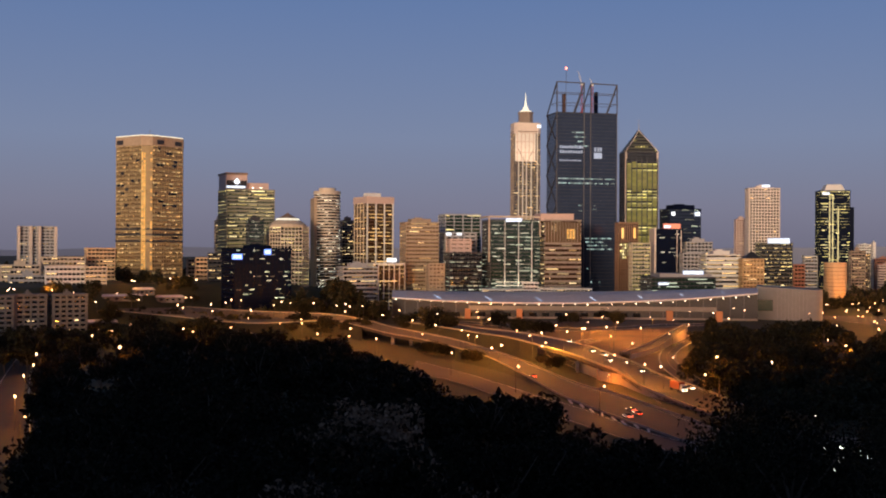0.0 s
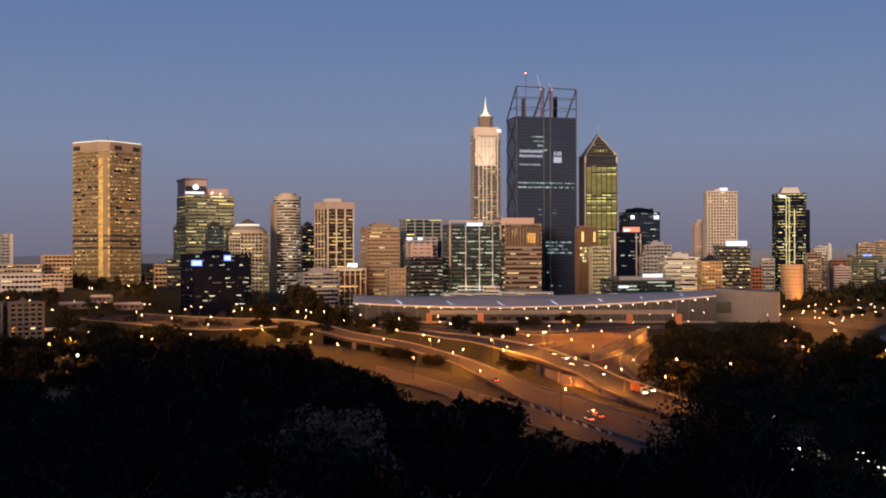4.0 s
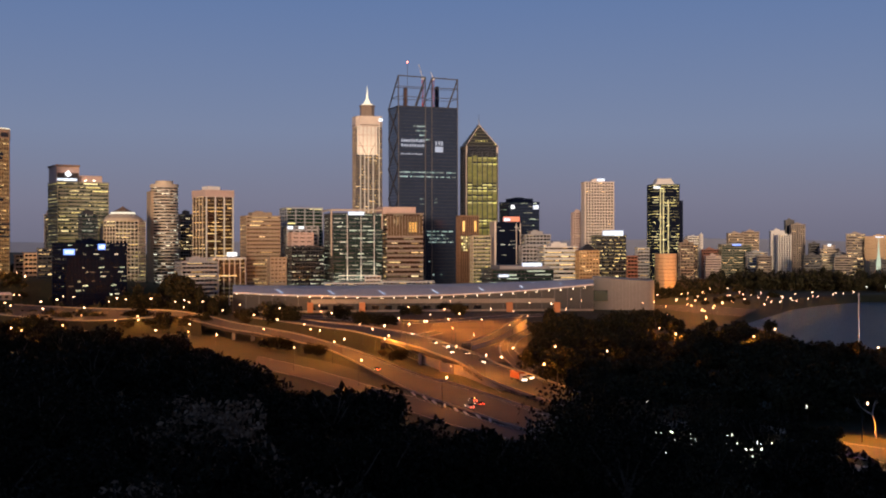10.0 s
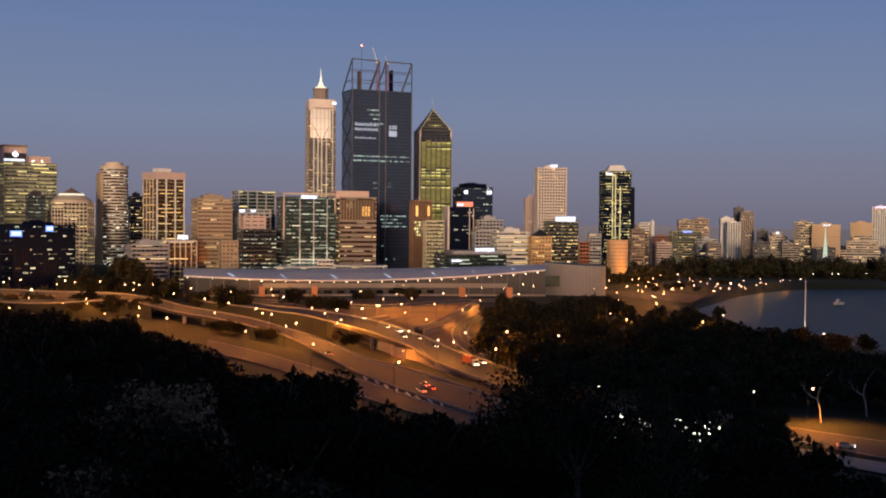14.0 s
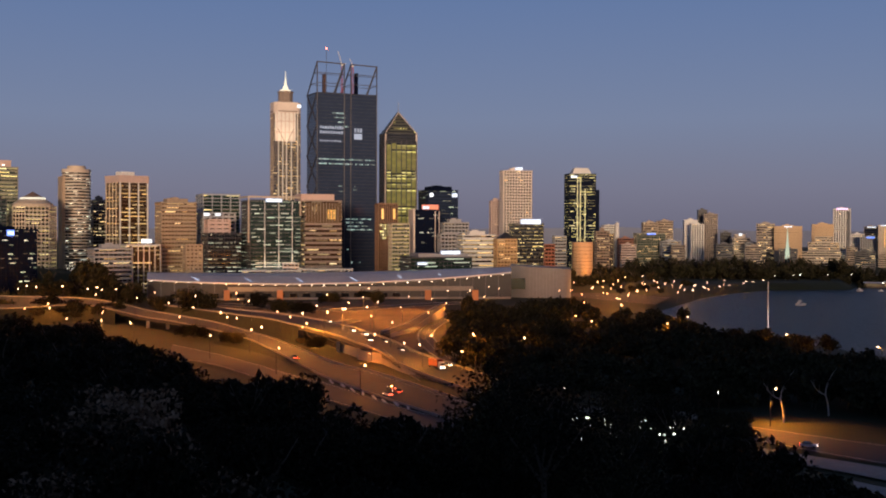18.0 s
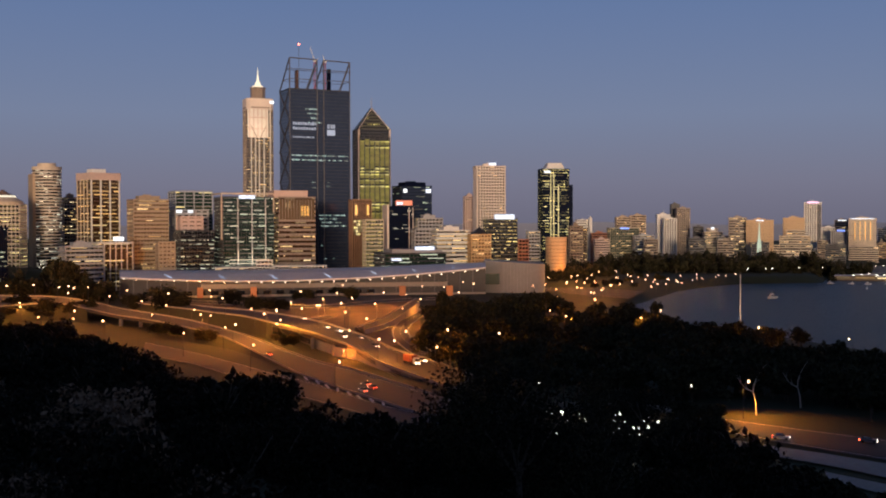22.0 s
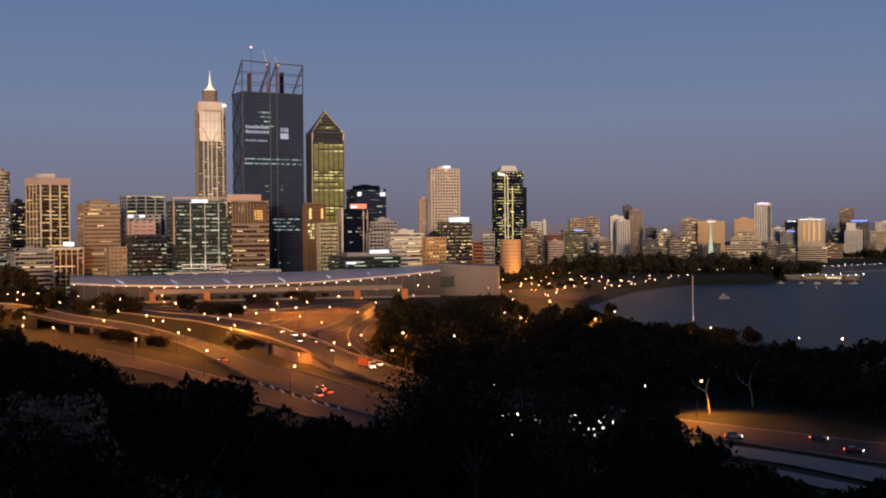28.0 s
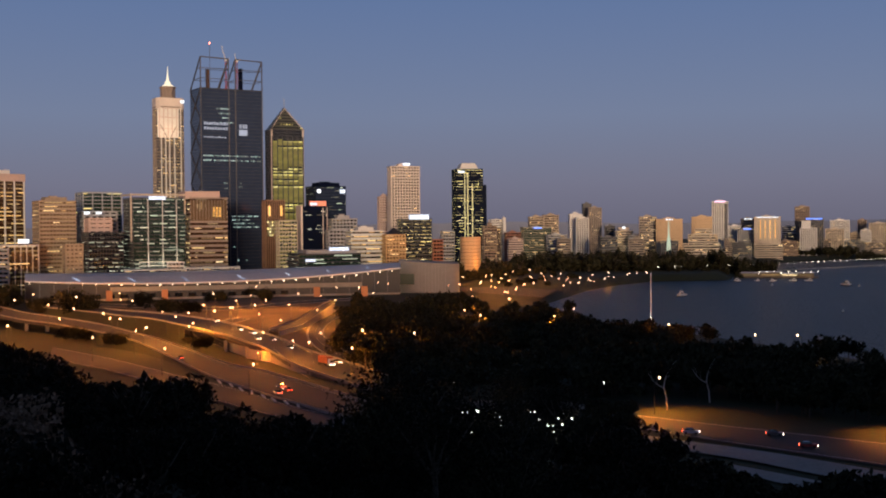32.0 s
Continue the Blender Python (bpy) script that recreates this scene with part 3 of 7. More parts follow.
pt_ = tower("pier_tower", "brown glass tower with tall white piers and heavy cornice", -3.57, 1150, 29.6, 27.3, 28, 110.9, "umber", "brown_glass", "lit_gold_window", lit=0.3, run=7, sp=0.26, pier=0.0, bay=2.9, seed=14, plant=0.0)
h = TOPS[pt_.name]
PW, PD = (-3.57, 1150, 29.6, 27.3, 28, 110.9)[2:4]
for i in range(4):
    u = -PW / 2 + i * PW / 3
    part("white_pier", Geo().box(u - 0.6, u + 0.6, -PD / 2 - 1.0, -PD / 2 + 0.1, 0, h), M["white"], pt_, "tall white pier")
for i in range(1, 5):
    v = -PD / 2 + i * PD / 4
    part("white_pier", Geo().box(-PW / 2 - 1.0, -PW / 2 + 0.1, v - 0.42, v + 0.42, 0, h), M["cream"], pt_, "tall white pier")
part("cornice", Geo().prism(rect(PW + 2.4, PD + 2.4), h - 1, h + 6), M["pink"], pt_)
part("roof_plant", Geo().box(-9, 5, -6, 6, h + 6, h + 10), M["white"], pt_)
tower("tan_block", "plain tan precast office block with banded windows", -1.23, 1100, 32.6, 26.1, 14, 89.0, "beige", "glass_bronze", "lit_warm", lit=0.07, run=5, sp=0.58, pier=0.4, bay=3, seed=15, plant=0.6, plant_h=4)
tower("sign_office", "low office with pale piers and a white rooftop sign", -2.93, 1060, 30.4, 24.3, 14, 49.1, "pale_stone", "brown_glass", "lit_warm", lit=0.22, run=8, sp=0.0, pier=0.7, bay=5, seed=16, plant=0)
sg = thing("rooftop_sign", pose(*at(-2.64, 1040), 50.5), "white glowing rooftop sign box", "sign")
part("panel", Geo().box(-4.5, 4.5, -0.5, 0.5, 1.0, 4.6), M["sign_white"], sg)
part("post", Geo().box(-4.0, -3.6, 0.1, 0.5, -3, 1.0), M["steel"], sg)
part("post", Geo().box(3.6, 4.0, 0.1, 0.5, -3, 1.0), M["steel"], sg)
tower("grey_terrace", "low grey office with long balcony bands", -4.40, 1045, 32.6, 26.1, 14, 46.0, "grey", "glass_dark", "lit_warm", lit=0.06, run=3, sp=0.5, pier=0.3, bay=4, seed=17)
tower("beige_annex", "small plain beige annex", -0.40, 1070, 14.9, 11.9, 14, 49.2, "tan", "glass_bronze", "lit_warm", lit=0.05, run=1, sp=0.6, pier=1.5, bay=4, seed=18, plant=0)

# the middle group in front of the tallest towers
tower("slab_behind", "grey-green office slab with pale piers", 0.84, 1200, 38.7, 31.0, 14, 100.2, "grey", "glass_green", "lit_yellow", lit=0.1, run=2, sp=0.2, pier=1.2, bay=9, seed=19, plant=0)
tower("grey_upper_block", "plain grey block with a lit rooftop sign", 0.78, 1120, 30.3, 24.2, 14, 79.5, "grey", "glass_dark", "lit_white", lit=0.05, run=2, sp=0.6, pier=2, bay=6, seed=20, plant=0.0)
for u in (-7, 4):
    gs = thing("small_sign", pose(*at(0.64 + u * 0.05, 1098), 77.4), "small blue-white lit rooftop sign", "sign", "small rooftop signs")
    part("panel", Geo().box(-2.6, 2.6, -0.3, 0.3, 0.2, 2.6), M["sign_white"], gs)
    for v in (-2, 2):
        part("post", Geo().box(v - 0.15, v + 0.15, 0.05, 0.35, -4.2, 2.4), M["steel"], gs)
tower("pink_plant_room", "pink plant room block on the dark office", 0.81, 1090, 20.0, 16.0, 14, 72.9, "pink", "glass_dark", "lit_white", lit=0.0, sp=0.8, pier=2, bay=6, seed=20, plant=0)
tower("black_office", "black glass office with scattered cool lights", 1.01, 1075, 31.4, 25.1, 14, 59.7, "dark", "glass_dark", "lit_teal", lit=0.18, run=2, sp=0.2, pier=0.15, bay=2.6, seed=21, plant=0)
gl = tower("framed_glass_office", "wide dark glass office inside a pale outer frame", 3.48, 1100, 48.8, 39.0, 14, 91.6, "dark", "glass_green", "lit_teal", lit=0.2, run=3, sp=0.18, pier=0.12, bay=2.4, seed=22, plant=0.0)
h = TOPS[gl.name]
GW = (3.48, 1100, 48.8, 39.0, 14, 91.6)[2]
GD = GW * 0.8
part("outer_frame", Geo().box(-GW / 2 - 3, GW / 2, -GD / 2 - 2.6, -GD / 2 - 1.2, h + 3.0, h + 4.6).box(-GW / 2 - 3, -GW / 2 - 1.8, -GD / 2 - 2.6, -GD / 2 - 1.2, h - 40, h + 3.0)
     .box(-GW / 2 - 3, -GW / 2 - 1.8, -GD / 2 - 1.2, GD / 2, h + 3.0, h + 4.6).box(GW / 2 - 1.2, GW / 2, -GD / 2 - 2.6, -GD / 2 - 1.2, h - 14, h + 3.0), M["cream"], gl, "pale stone portal frame")
for k in (-0.22, 0.06, 0.33):
    part("fin", Geo().box(GW * k - 0.25, GW * k + 0.25, -GD / 2 - 0.9, -GD / 2, 2, h - 1), M["white"], gl, "tall white fin")
    part("lobby_light", Geo().box(GW * k - 0.2, GW * k + 0.2, -GD / 2 - 1.2, -GD / 2 - 0.92, 24, 36), M["white_glow"], gl, "lit lobby fin")
sign(gl, -2, h + 0.8, 16, 3.4, -GD / 2 - 0.2, "sign_white", "white lit sign")
for zz, u0, u1 in ((19, -0.45, 0.2), (23.5, -0.4, 0.44), (27, -0.4, 0.4), (33, -0.2, 0.42), (38, 0.05, 0.44)):
    part("lobby_light", Geo().box(GW * u0, GW * u1, -GD / 2 - 0.85, -GD / 2 - 0.7, zz, zz + 0.55), M["lit_teal" if zz > 30 else "white_glow"], gl, "lit lobby band")
br = tower("bronze_office", "brown granite office with close window bands and a lit top corner", 5.96, 1100, 36.1, 28.9, 14, 91.8, "taupe", "brown_glass", "lit_warm", lit=0.1, run=4, fh=4.7, sp=0.5, pier=0.0, bay=3, seed=23, plant=0)
h = TOPS[br.name]
BRW = (5.96, 1100, 36.1, 28.9, 14, 91.8)[2]
part("upper_band", Geo().box(-BRW / 2 - 4, BRW * 0.3, -14, 14, h, h + 7), M["pink"], br, "pink granite top storey")
part("upper_glazing", Geo().box(-BRW * 0.48, BRW * 0.48, -BRW * 0.4 - 0.5, -BRW * 0.4 - 0.33, h - 21, h - 1.5), M["glass_bronze"], br, "bronze glazing of the upper storeys")
for k in range(12):
    u = BRW * (-0.48 + 0.08 * k)
    part("glazing_bar", Geo().box(u - 0.2, u + 0.2, -BRW * 0.4 - 0.7, -BRW * 0.4 - 0.5, h - 21, h - 1.5), M["taupe"], br)
for k in range(4):
    for i in range(3):
        part("corner_light", Geo().box(BRW * (0.1 + 0.08 * i) + 0.3, BRW * (0.18 + 0.08 * i) - 0.3, -BRW * 0.4 - 0.62, -BRW * 0.4 - 0.52, h - 17.2 + k * 2.4, h - 15.2 + k * 2.4), M["lit_gold"], br, "gold-lit corner office window")
for u, za, zb in ((-0.24, 12, 5), (-0.2, 10, 3), (-0.3, 9, 5), (-0.1, 9, 5)):
    part("stair_light", Geo().box(BRW * u - 0.5, BRW * u + 0.5, -BRW * 0.4 - 0.66, -BRW * 0.4 - 0.52, h - za, h - zb), M["lit_warm"], br, "lit stair window")

# the slender white tower with the spire
cp = tower("spire_tower", "slender pale tower with a stepped crown and lit spire", 4.21, 1450, 34.6, 27.7, 14, 215.7, "taupe", "glass_blue", "lit_warm", plan=lambda w, d: cut(w, d, 5), lit=0.3, run=3, sp=0.22, pier=0.25, bay=2.6, seed=24, plant=0)
h = TOPS[cp.name]
CW = (4.21, 1450, 34.6, 27.7, 14, 215.7)[2]
CF = -CW * 0.4
part("upper_facing", Geo().box(-CW / 2 + 0.3, CW * 0.28, CF - 0.9, CF - 0.36, h - 38, h - 2), M["white"], cp, "bright white stone facing of the upper floors")
for u in (-0.42, -0.26, -0.11, 0.04, 0.2):
    part("facing_rib", Geo().box(CW * u - 0.45, CW * u + 0.45, CF - 1.15, CF - 0.9, h - 38, h - 2), M["pink"], cp, "pink stone rib")
for zz in (h - 27, h - 13):
    part("facing_band", Geo().box(-CW / 2 + 0.3, CW * 0.28, CF - 1.05, CF - 0.9, zz, zz + 0.8), M["pink"], cp, "pink stone band")
for u, zb in ((-0.2, 8), (-0.06, 0), (0.12, 0)):
    part("white_shaft", Geo().box(CW * u - 0.7, CW * u + 0.7, CF - 1.2, CF - 0.3, zb, h - 36), M["white"], cp, "tall white stone shaft")
part("crown_box", Geo().prism(cut(CW + 0.6, CW * 0.8 + 0.6, 4), h - 2, h + 12), M["pale_stone"], cp, "pink stone crown")
for sx in (-1, 1):
    part("corner_shaft", Geo().box(sx * (CW / 2 - 5) - 0.6, sx * (CW / 2 - 5) + 0.6, CF - 0.8, CF + 0.2, 0, h), M["white"], cp, "pale corner shaft")
    part("splayed_rib", Geo().rod((sx * CW * 0.3 - 3, CF - 1.3, h - 22), (sx * 2 - 3, CF - 1.3, h - 38), 0.5, n=4), M["taupe"], cp, "splayed rib")
part("upper_drum", Geo().prism(ngon(9.5, 8), h + 12, h + 27).prism(ngon(10.4, 8), h + 25, h + 27), M["taupe"], cp)
# floodlighting of the spire is put into its surface as glow
part("lantern", Geo().lathe([(7.6, h + 27), (7.2, h + 28.6), (4.0, h + 30), (3.4, h + 33), (1.9, h + 35), (1.4, h + 39), (0.8, h + 43), (0.45, h + 48), (0.15, h + 53)], 12), M["white_glow"], cp, "white spire, its floodlighting put in as glow")
fl_ = new("facade_floodlight", bpy.data.lights.new("facade_floodlight", "SPOT"))
fl_.data.energy, fl_.data.color, fl_.data.spot_size, fl_.data.spot_blend, fl_.data.shadow_soft_size = 30000, (1.0, 0.74, 0.5), radians(80), 0.6, 1.0
fl_.parent = cp
fl_.matrix_local = look((-4, CF - 22, h - 48), (-4, CF, h - 14))
sign(cp, CW * 0.42, h + 7.5, 5, 3.4, -CW * 0.4 - 0.35, "sign_white", "white lit sign")

# the tallest dark tower, with its open steel crown
bf = tower("dark_skyscraper", "tallest dark glass tower with an open steel crown under construction", 7.07, 1280, 71.5, 35.6, 20, 217.3, "dark", "glass_sky", "lit_teal", fh=3.9, bay=3, sp=0.1, pier=0.0, proud=0.08, lit=0.0, run=6, seed=25, plant=0)
h = TOPS[bf.name]
FW, FD = (7.07, 1280, 71.5, 35.6, 20, 217.3)[2:4]
top = h + 251.5 - 217.3
fy, by = -FD / 2, FD / 2
for u in (-FW / 2, -0.05 * FW, 0.06 * FW, FW / 2):
    part("steel_column", Geo().rod((u, fy - 0.3, 0), (u, fy - 0.3, h), 0.5, n=4), M["dim_grey"], bf, "pale steel column on the glass")
g = Geo()
for u0, u1 in ((-FW / 2, -0.05 * FW), (0.06 * FW, FW / 2)):
    g.rod((u0, fy, top - 0.02 * u0), (u1, fy, top - 0.02 * u1), 0.8, n=4)
    for u in (u0, u1):
        g.rod((u, fy, h), (u, fy, top - 0.02 * u), 0.75, n=4)
        g.rod((u, by, h), (u, fy, top - 0.02 * u), 0.8, n=4)
    for k in (0.34, 0.67):
        g.rod((u0, fy, h + (top - h) * k), (u1, fy, h + (top - h) * k), 0.45, n=4)
        for u in (u0, u1):
            g.rod((u, fy, h + (top - h) * k), (u, fy + FD * (1 - k), h + (top - h) * k), 0.4, n=4)
        g.rod((u0, fy + FD * (1 - k), h + (top - h) * k), (u1, fy + FD * (1 - k), h + (top - h) * k), 0.35, n=4)
    g.rod((u1, fy, top), (u1 - 13, fy, h), 0.7, n=4)
part("steel_crown", g, M["dark_steel"], bf, "open steel truss crown")
for i in range(6):
    za, zb = h * i / 6, h * (i + 1) / 6
    part("brace", Geo().rod((-FW / 2 - 0.4, fy, za), (-FW / 2 - 0.4, by, zb), 0.5, n=4), M["dark_steel"], bf, "diagonal steel brace")
    part("brace", Geo().rod((-FW / 2 - 0.4, by, za), (-FW / 2 - 0.4, fy, zb), 0.5, n=4), M["dark_steel"], bf, "diagonal steel brace")
g = Geo()
rnd = random.Random(4)
for z, u0, u1, fill in ((h - 22, -0.25, 0.06, 0.6), (h - 27, -0.22, 0.06, 0.6), (h - 32, -0.22, 0.06, 0.7), (h - 37, -0.2, 0.06, 0.6), (h - 74, -0.47, 0.47, 0.95), (h - 79, -0.47, 0.47, 0.9),
                        (h - 104, -0.14, -0.06, 0.8), (h - 110, -0.14, -0.06, 0.6), (h - 104, 0.12, 0.2, 0.7), (h - 108, 0.1, 0.2, 0.8),
                        (h - 141, -0.02, 0.44, 0.9), (h - 145, -0.02, 0.3, 0.95), (h - 149, -0.02, 0.36, 0.85), (h - 153, 0.0, 0.46, 0.95), (h - 175, -0.1, 0.4, 0.12), (h - 190, -0.1, 0.4, 0.1)):
    n = int((u1 - u0) * FW / 2.4)
    for i in range(n):
        if rnd.random() < fill:
            u = u0 * FW + i * 2.4
            g.box(u, u + 1.9, fy - 0.32, fy - 0.2, z, z + 1.3)
part("floor_lighting", g, M["lit_cool"], bf, "rows of cool lit floors", kind="stuff")
LX = -FW / 2
for z, a, b, hh, n in ((h - 38, 0.04, 0.44, 2.6, 10), (h - 43.4, 0.04, 0.43, 2.6, 9), (h - 53, 0.04, 0.40, 1.2, 12)):
    for k in range(n):
        w = FW * (b - a) / n
        sign(bf, LX + FW * a + w * (k + 0.5), z + (0.3 if k % 4 == 0 else 0), w * 0.72, hh + (0.6 if k % 4 == 0 else 0), fy - 0.4, "lettering", "", "lettering_bar", 0.3)
sign(bf, LX + FW * 0.68, h - 47, 9.5, 6.4, fy - 0.4, "lettering", "white builder's emblem square", "emblem", 0.3)
for k in (-3.2, 0.4, 3.4):
    sign(bf, LX + FW * 0.68 + k, h - 40, 2.4, 4.6, fy - 0.4, "lettering", "white builder's emblem bar", "emblem", 0.3)
bn = part("beacon_mast", Geo().rod((-FW / 2 + 17, 0, h), (-FW / 2 + 17, 0, top + 18), 0.25, n=5), M["dark_steel"], bf)
part("beacon", Geo().lathe([(0.3, top + 18), (0.9, top + 18.6), (0.9, top + 19.6), (0.3, top + 20.2)], 8, -FW / 2 + 17, 0), M["beacon"], bn, "red aircraft warning light")
part("lift_core", Geo().box(-FW * 0.32, -FW * 0.285, -3, 3, h, h + 24), M["umber"], bf, "red-brown lift core form")
part("lift_core", Geo().box(FW * 0.22, FW * 0.26, -3, 3, h, h + 27), M["navy"], bf, "dark blue lift core form")
for cx, cz, lean in ((0.02, 18, -5), (0.2, 10, -3)):
    cr = thing("tower_crane", bf.matrix_world @ pose(FW * cx, 4, h), "small tower crane on the unfinished roof", "crane", "rooftop cranes")
    g = Geo()
    for sx in (-0.8, 0.8):
        for sy in (-0.8, 0.8):
            g.rod((sx, sy, 0), (sx, sy, top - h + 2), 0.18, n=4)
    for i in range(16):
        g.rod((-0.8, -0.8, i * (top - h) / 16), (0.8, -0.8, (i + 1) * (top - h) / 16), 0.12, n=4)
    part("mast", g, M["red"], cr)
    part("jib", Geo().rod((0, 0, top - h + 2), (lean, 0, top - h + cz), 0.45, 0.25, n=4).rod((0, 0, top - h + 2), (4, 0, top - h + 4), 0.5, n=4), M["white"], cr)
    part("cab", Geo().box(-1.2, 1.2, -1.4, 1.2, top - h + 1, top - h + 3.6), M["white"], cr)

# the yellow-green tower with the stepped pyramid
bw = tower("pyramid_tower", "yellow-green glass tower with a stepped pyramid roof and mast", 9.95, 1400, 41.5, 33.2, 14, 184.0, "dark", "glass_dark", "lit_green", plan=lambda w, d: cut(w, d, 3), lit=0.0, sp=0.2, pier=0.3, bay=2.4, seed=26, plant=0)
h = TOPS[bw.name]
WW = (9.95, 1400, 41.5, 33.2, 14, 184.0)[2]
g, g2 = Geo(), Geo()
zt = 212.0 - 184.0
for i in range(7):
    k = 1 - i / 7
    g.prism(cut(WW * k, WW * 0.8 * k, 3 * k), h + zt * i / 7, h + zt * (i + 0.55) / 7)
    g2.prism(cut(WW * k * 0.93, WW * 0.8 * k * 0.93, 4.6 * k), h + zt * (i + 0.55) / 7, h + zt * (i + 1) / 7)
part("stepped_roof", g, M["olive"], bw, "stepped pyramid roof")
part("roof_glazing", g2, M["glass_dark"], bw)
for i in range(6):
    k = (1 - i / 7) * 0.93
    for j in range(-5 + i, 6 - i):
        if (i == 1 and abs(j) < 3) or (i * 7 + j * 3) % 11 == 4:
            u = j * WW * 0.085
            part("roof_window", Geo().box(u - 1.0, u + 1.0, -WW * 0.4 * k - 0.12, -WW * 0.4 * k - 0.02, h + zt * (i + 0.6) / 7, h + zt * (i + 0.95) / 7), M["lit_green"], bw, "small lit attic window")
for sx in (-1, 1):
    part("roof_hip", Geo().rod((sx * WW / 2, -WW * 0.4 - 0.3, h), (0, -2, h + zt), 0.5, n=4), M["pale_stone"], bw, "pale roof hip")
    part("corner_edge", Geo().rod((sx * (WW / 2 - 1.2), -WW * 0.4 + 1.2, 0), (sx * (WW / 2 - 1.2), -WW * 0.4 + 1.2, h), 1.3, n=6), M["pale_stone"], bw, "pale corner edge")
part("mast", Geo().rod((0, 0, h + zt), (0, 0, h + zt + 14), 0.5, 0.15), M["steel"], bw)
rnd = random.Random(26)
nf = int((h - 14) / 3.7)
bright = [rnd.random() < 0.34 for i in range(nf)]
for k in (-0.385, -0.231, -0.077, 0.077, 0.231, 0.385):
    g, g2 = Geo(), Geo()
    for i in range(nf):
        za = 6 + i * 3.7
        u = WW * k - 2.75
        lit_row = bright[i] and rnd.random() < 0.85
        (g2 if lit_row else g).add([(u, -WW * 0.4 - 0.62, za), (u + 5.5, -WW * 0.4 - 0.62, za), (u + 5.5, -WW * 0.4 - 0.62, za + (1.7 if lit_row else 3.66)), (u, -WW * 0.4 - 0.62, za + (1.7 if lit_row else 3.66))], [(0, 1, 2, 3)])
    part("glazed_bay", g, M["bay_glow"], bw, "yellow-green glowing glazing", kind="stuff")
    part("floor_lighting", g2, M["lit_green"], bw, "bright lit floors", kind="stuff")
for k in (-0.46, -0.308, -0.154, 0.0, 0.154, 0.308, 0.46):
    part("dark_pier", Geo().box(WW * k - 0.6, WW * k + 0.6, -WW * 0.4 - 0.9, -WW * 0.4 - 0.3, 4, h - 8), M["dark"], bw, "dark vertical pier")

# right of the tallest towers
tower("copper_office", "copper-brown office with two uplit bays", 9.36, 1210, 20.6, 16.4, 14, 92.4, "copper", "brown_glass", "lit_yellow", lit=0.0, sp=0.1, pier=1.0, bay=2.4, seed=27, plant=0)
co = bpy.data.objects["copper_office"]
for u in (-0.32, 0.32):
    part("uplight_bay", Geo().box(u * 20 - 1.1, u * 20 + 1.1, -9.4, -8.8, TOPS[co.name] - 16, TOPS[co.name] - 5), M["uplight"], co, "golden bay, its uplighting put in as glow")
for k in range(5):
    for i in range(4):
        if (k, i) not in ((0, 3), (3, 0)):
            part("lit_window", Geo().box(-9.0 + i * 2.4, -7.3 + i * 2.4, -9.0, -8.75, 44 + k * 3.4, 46.2 + k * 3.4), M["lit_yellow"], co, "yellow lit window")
tower("lit_stair_block", "pale green-lit office block", 10.02, 1150, 18.5, 14.8, 14, 70.2, "cream", "glass_green", "lit_green", lit=0.5, run=3, sp=0.3, pier=0.4, bay=3, seed=28, plant=0)
dk = tower("dark_sign_tower", "dark office tower with white signs on its shoulders", 12.02, 1350, 39.1, 27.9, 25, 112.0, "navy", "glass_sky", "lit_teal", lit=0.05, run=3, sp=0.2, pier=0.2, bay=3, seed=29, plant=0.7, plant_h=5)
h = TOPS[dk.name]
DW, DD = (12.02, 1350, 39.1, 27.9, 25, 112.0)[2:4]
sign(dk, DW / 2 - 4.5, h - 5, 7, 5, -DD / 2 - 0.4, "sign_white", "white lit sign")
sign(dk, -DW / 2 + 4, h - 5, 4, 4, -DD / 2 - 0.4, "sign_white", "small white lit sign")
rs = tower("red_sign_office", "blue glass office with pale edges and a red lit crown sign", 11.36, 1190, 26.9, 21.6, 14, 84.8, "navy", "navy_glass", "lit_white", lit=0.05, run=2, sp=0.12, pier=0.2, bay=3, seed=30, plant=0)
h = TOPS[rs.name]
RW = (11.36, 1190, 26.9, 21.6, 14, 84.8)[2]
part("side_wall", Geo().box(-RW / 2 - 2.5, -RW / 2 - 0.5, -RW * 0.4 - 1, RW * 0.4, 0, h + 2), M["pale_stone"], rs, "pale side wall")
for u in (0.3, 0.46):
    part("edge_fin", Geo().box(RW * u - 0.35, RW * u + 0.35, -RW * 0.4 - 1.0, -RW * 0.4, 0, h), M["pale_stone"], rs, "pale vertical fin")
sign(rs, RW * 0.1, h + 4.2, RW * 0.66, 5, -RW * 0.4, "sign_red", "red lit sign band")
sign(rs, -RW * 0.08, h + 3.6, 7, 3, -RW * 0.4 - 0.52, "sign_white", "white lit lettering bar")
tower("grey_step_office", "grey stepped office block", 12.85, 1220, 26.8, 21.4, 14, 72.1, "grey", "glass_dark", "lit_warm", lit=0.06, run=2, sp=0.45, pier=1.0, bay=4, seed=31)
tower("grey_step_low", "lower wing of the grey stepped office", 12.55, 1170, 19.0, 15.2, 14, 60.1, "grey", "glass_dark", "lit_warm", lit=0.04, run=2, sp=0.45, pier=1.0, bay=4, seed=32, plant=0)
tower("terrace_hotel", "white hotel with long lit balcony bands", 13.97, 1150, 32.1, 25.7, 14, 59.1, "white", "glass_dark", "lit_warm", category="hotel", lit=0.4, run=6, sp=0.55, pier=0.0, bay=3, fh=4.2, proud=1.0, seed=33, plant=0.5, plant_h=4)
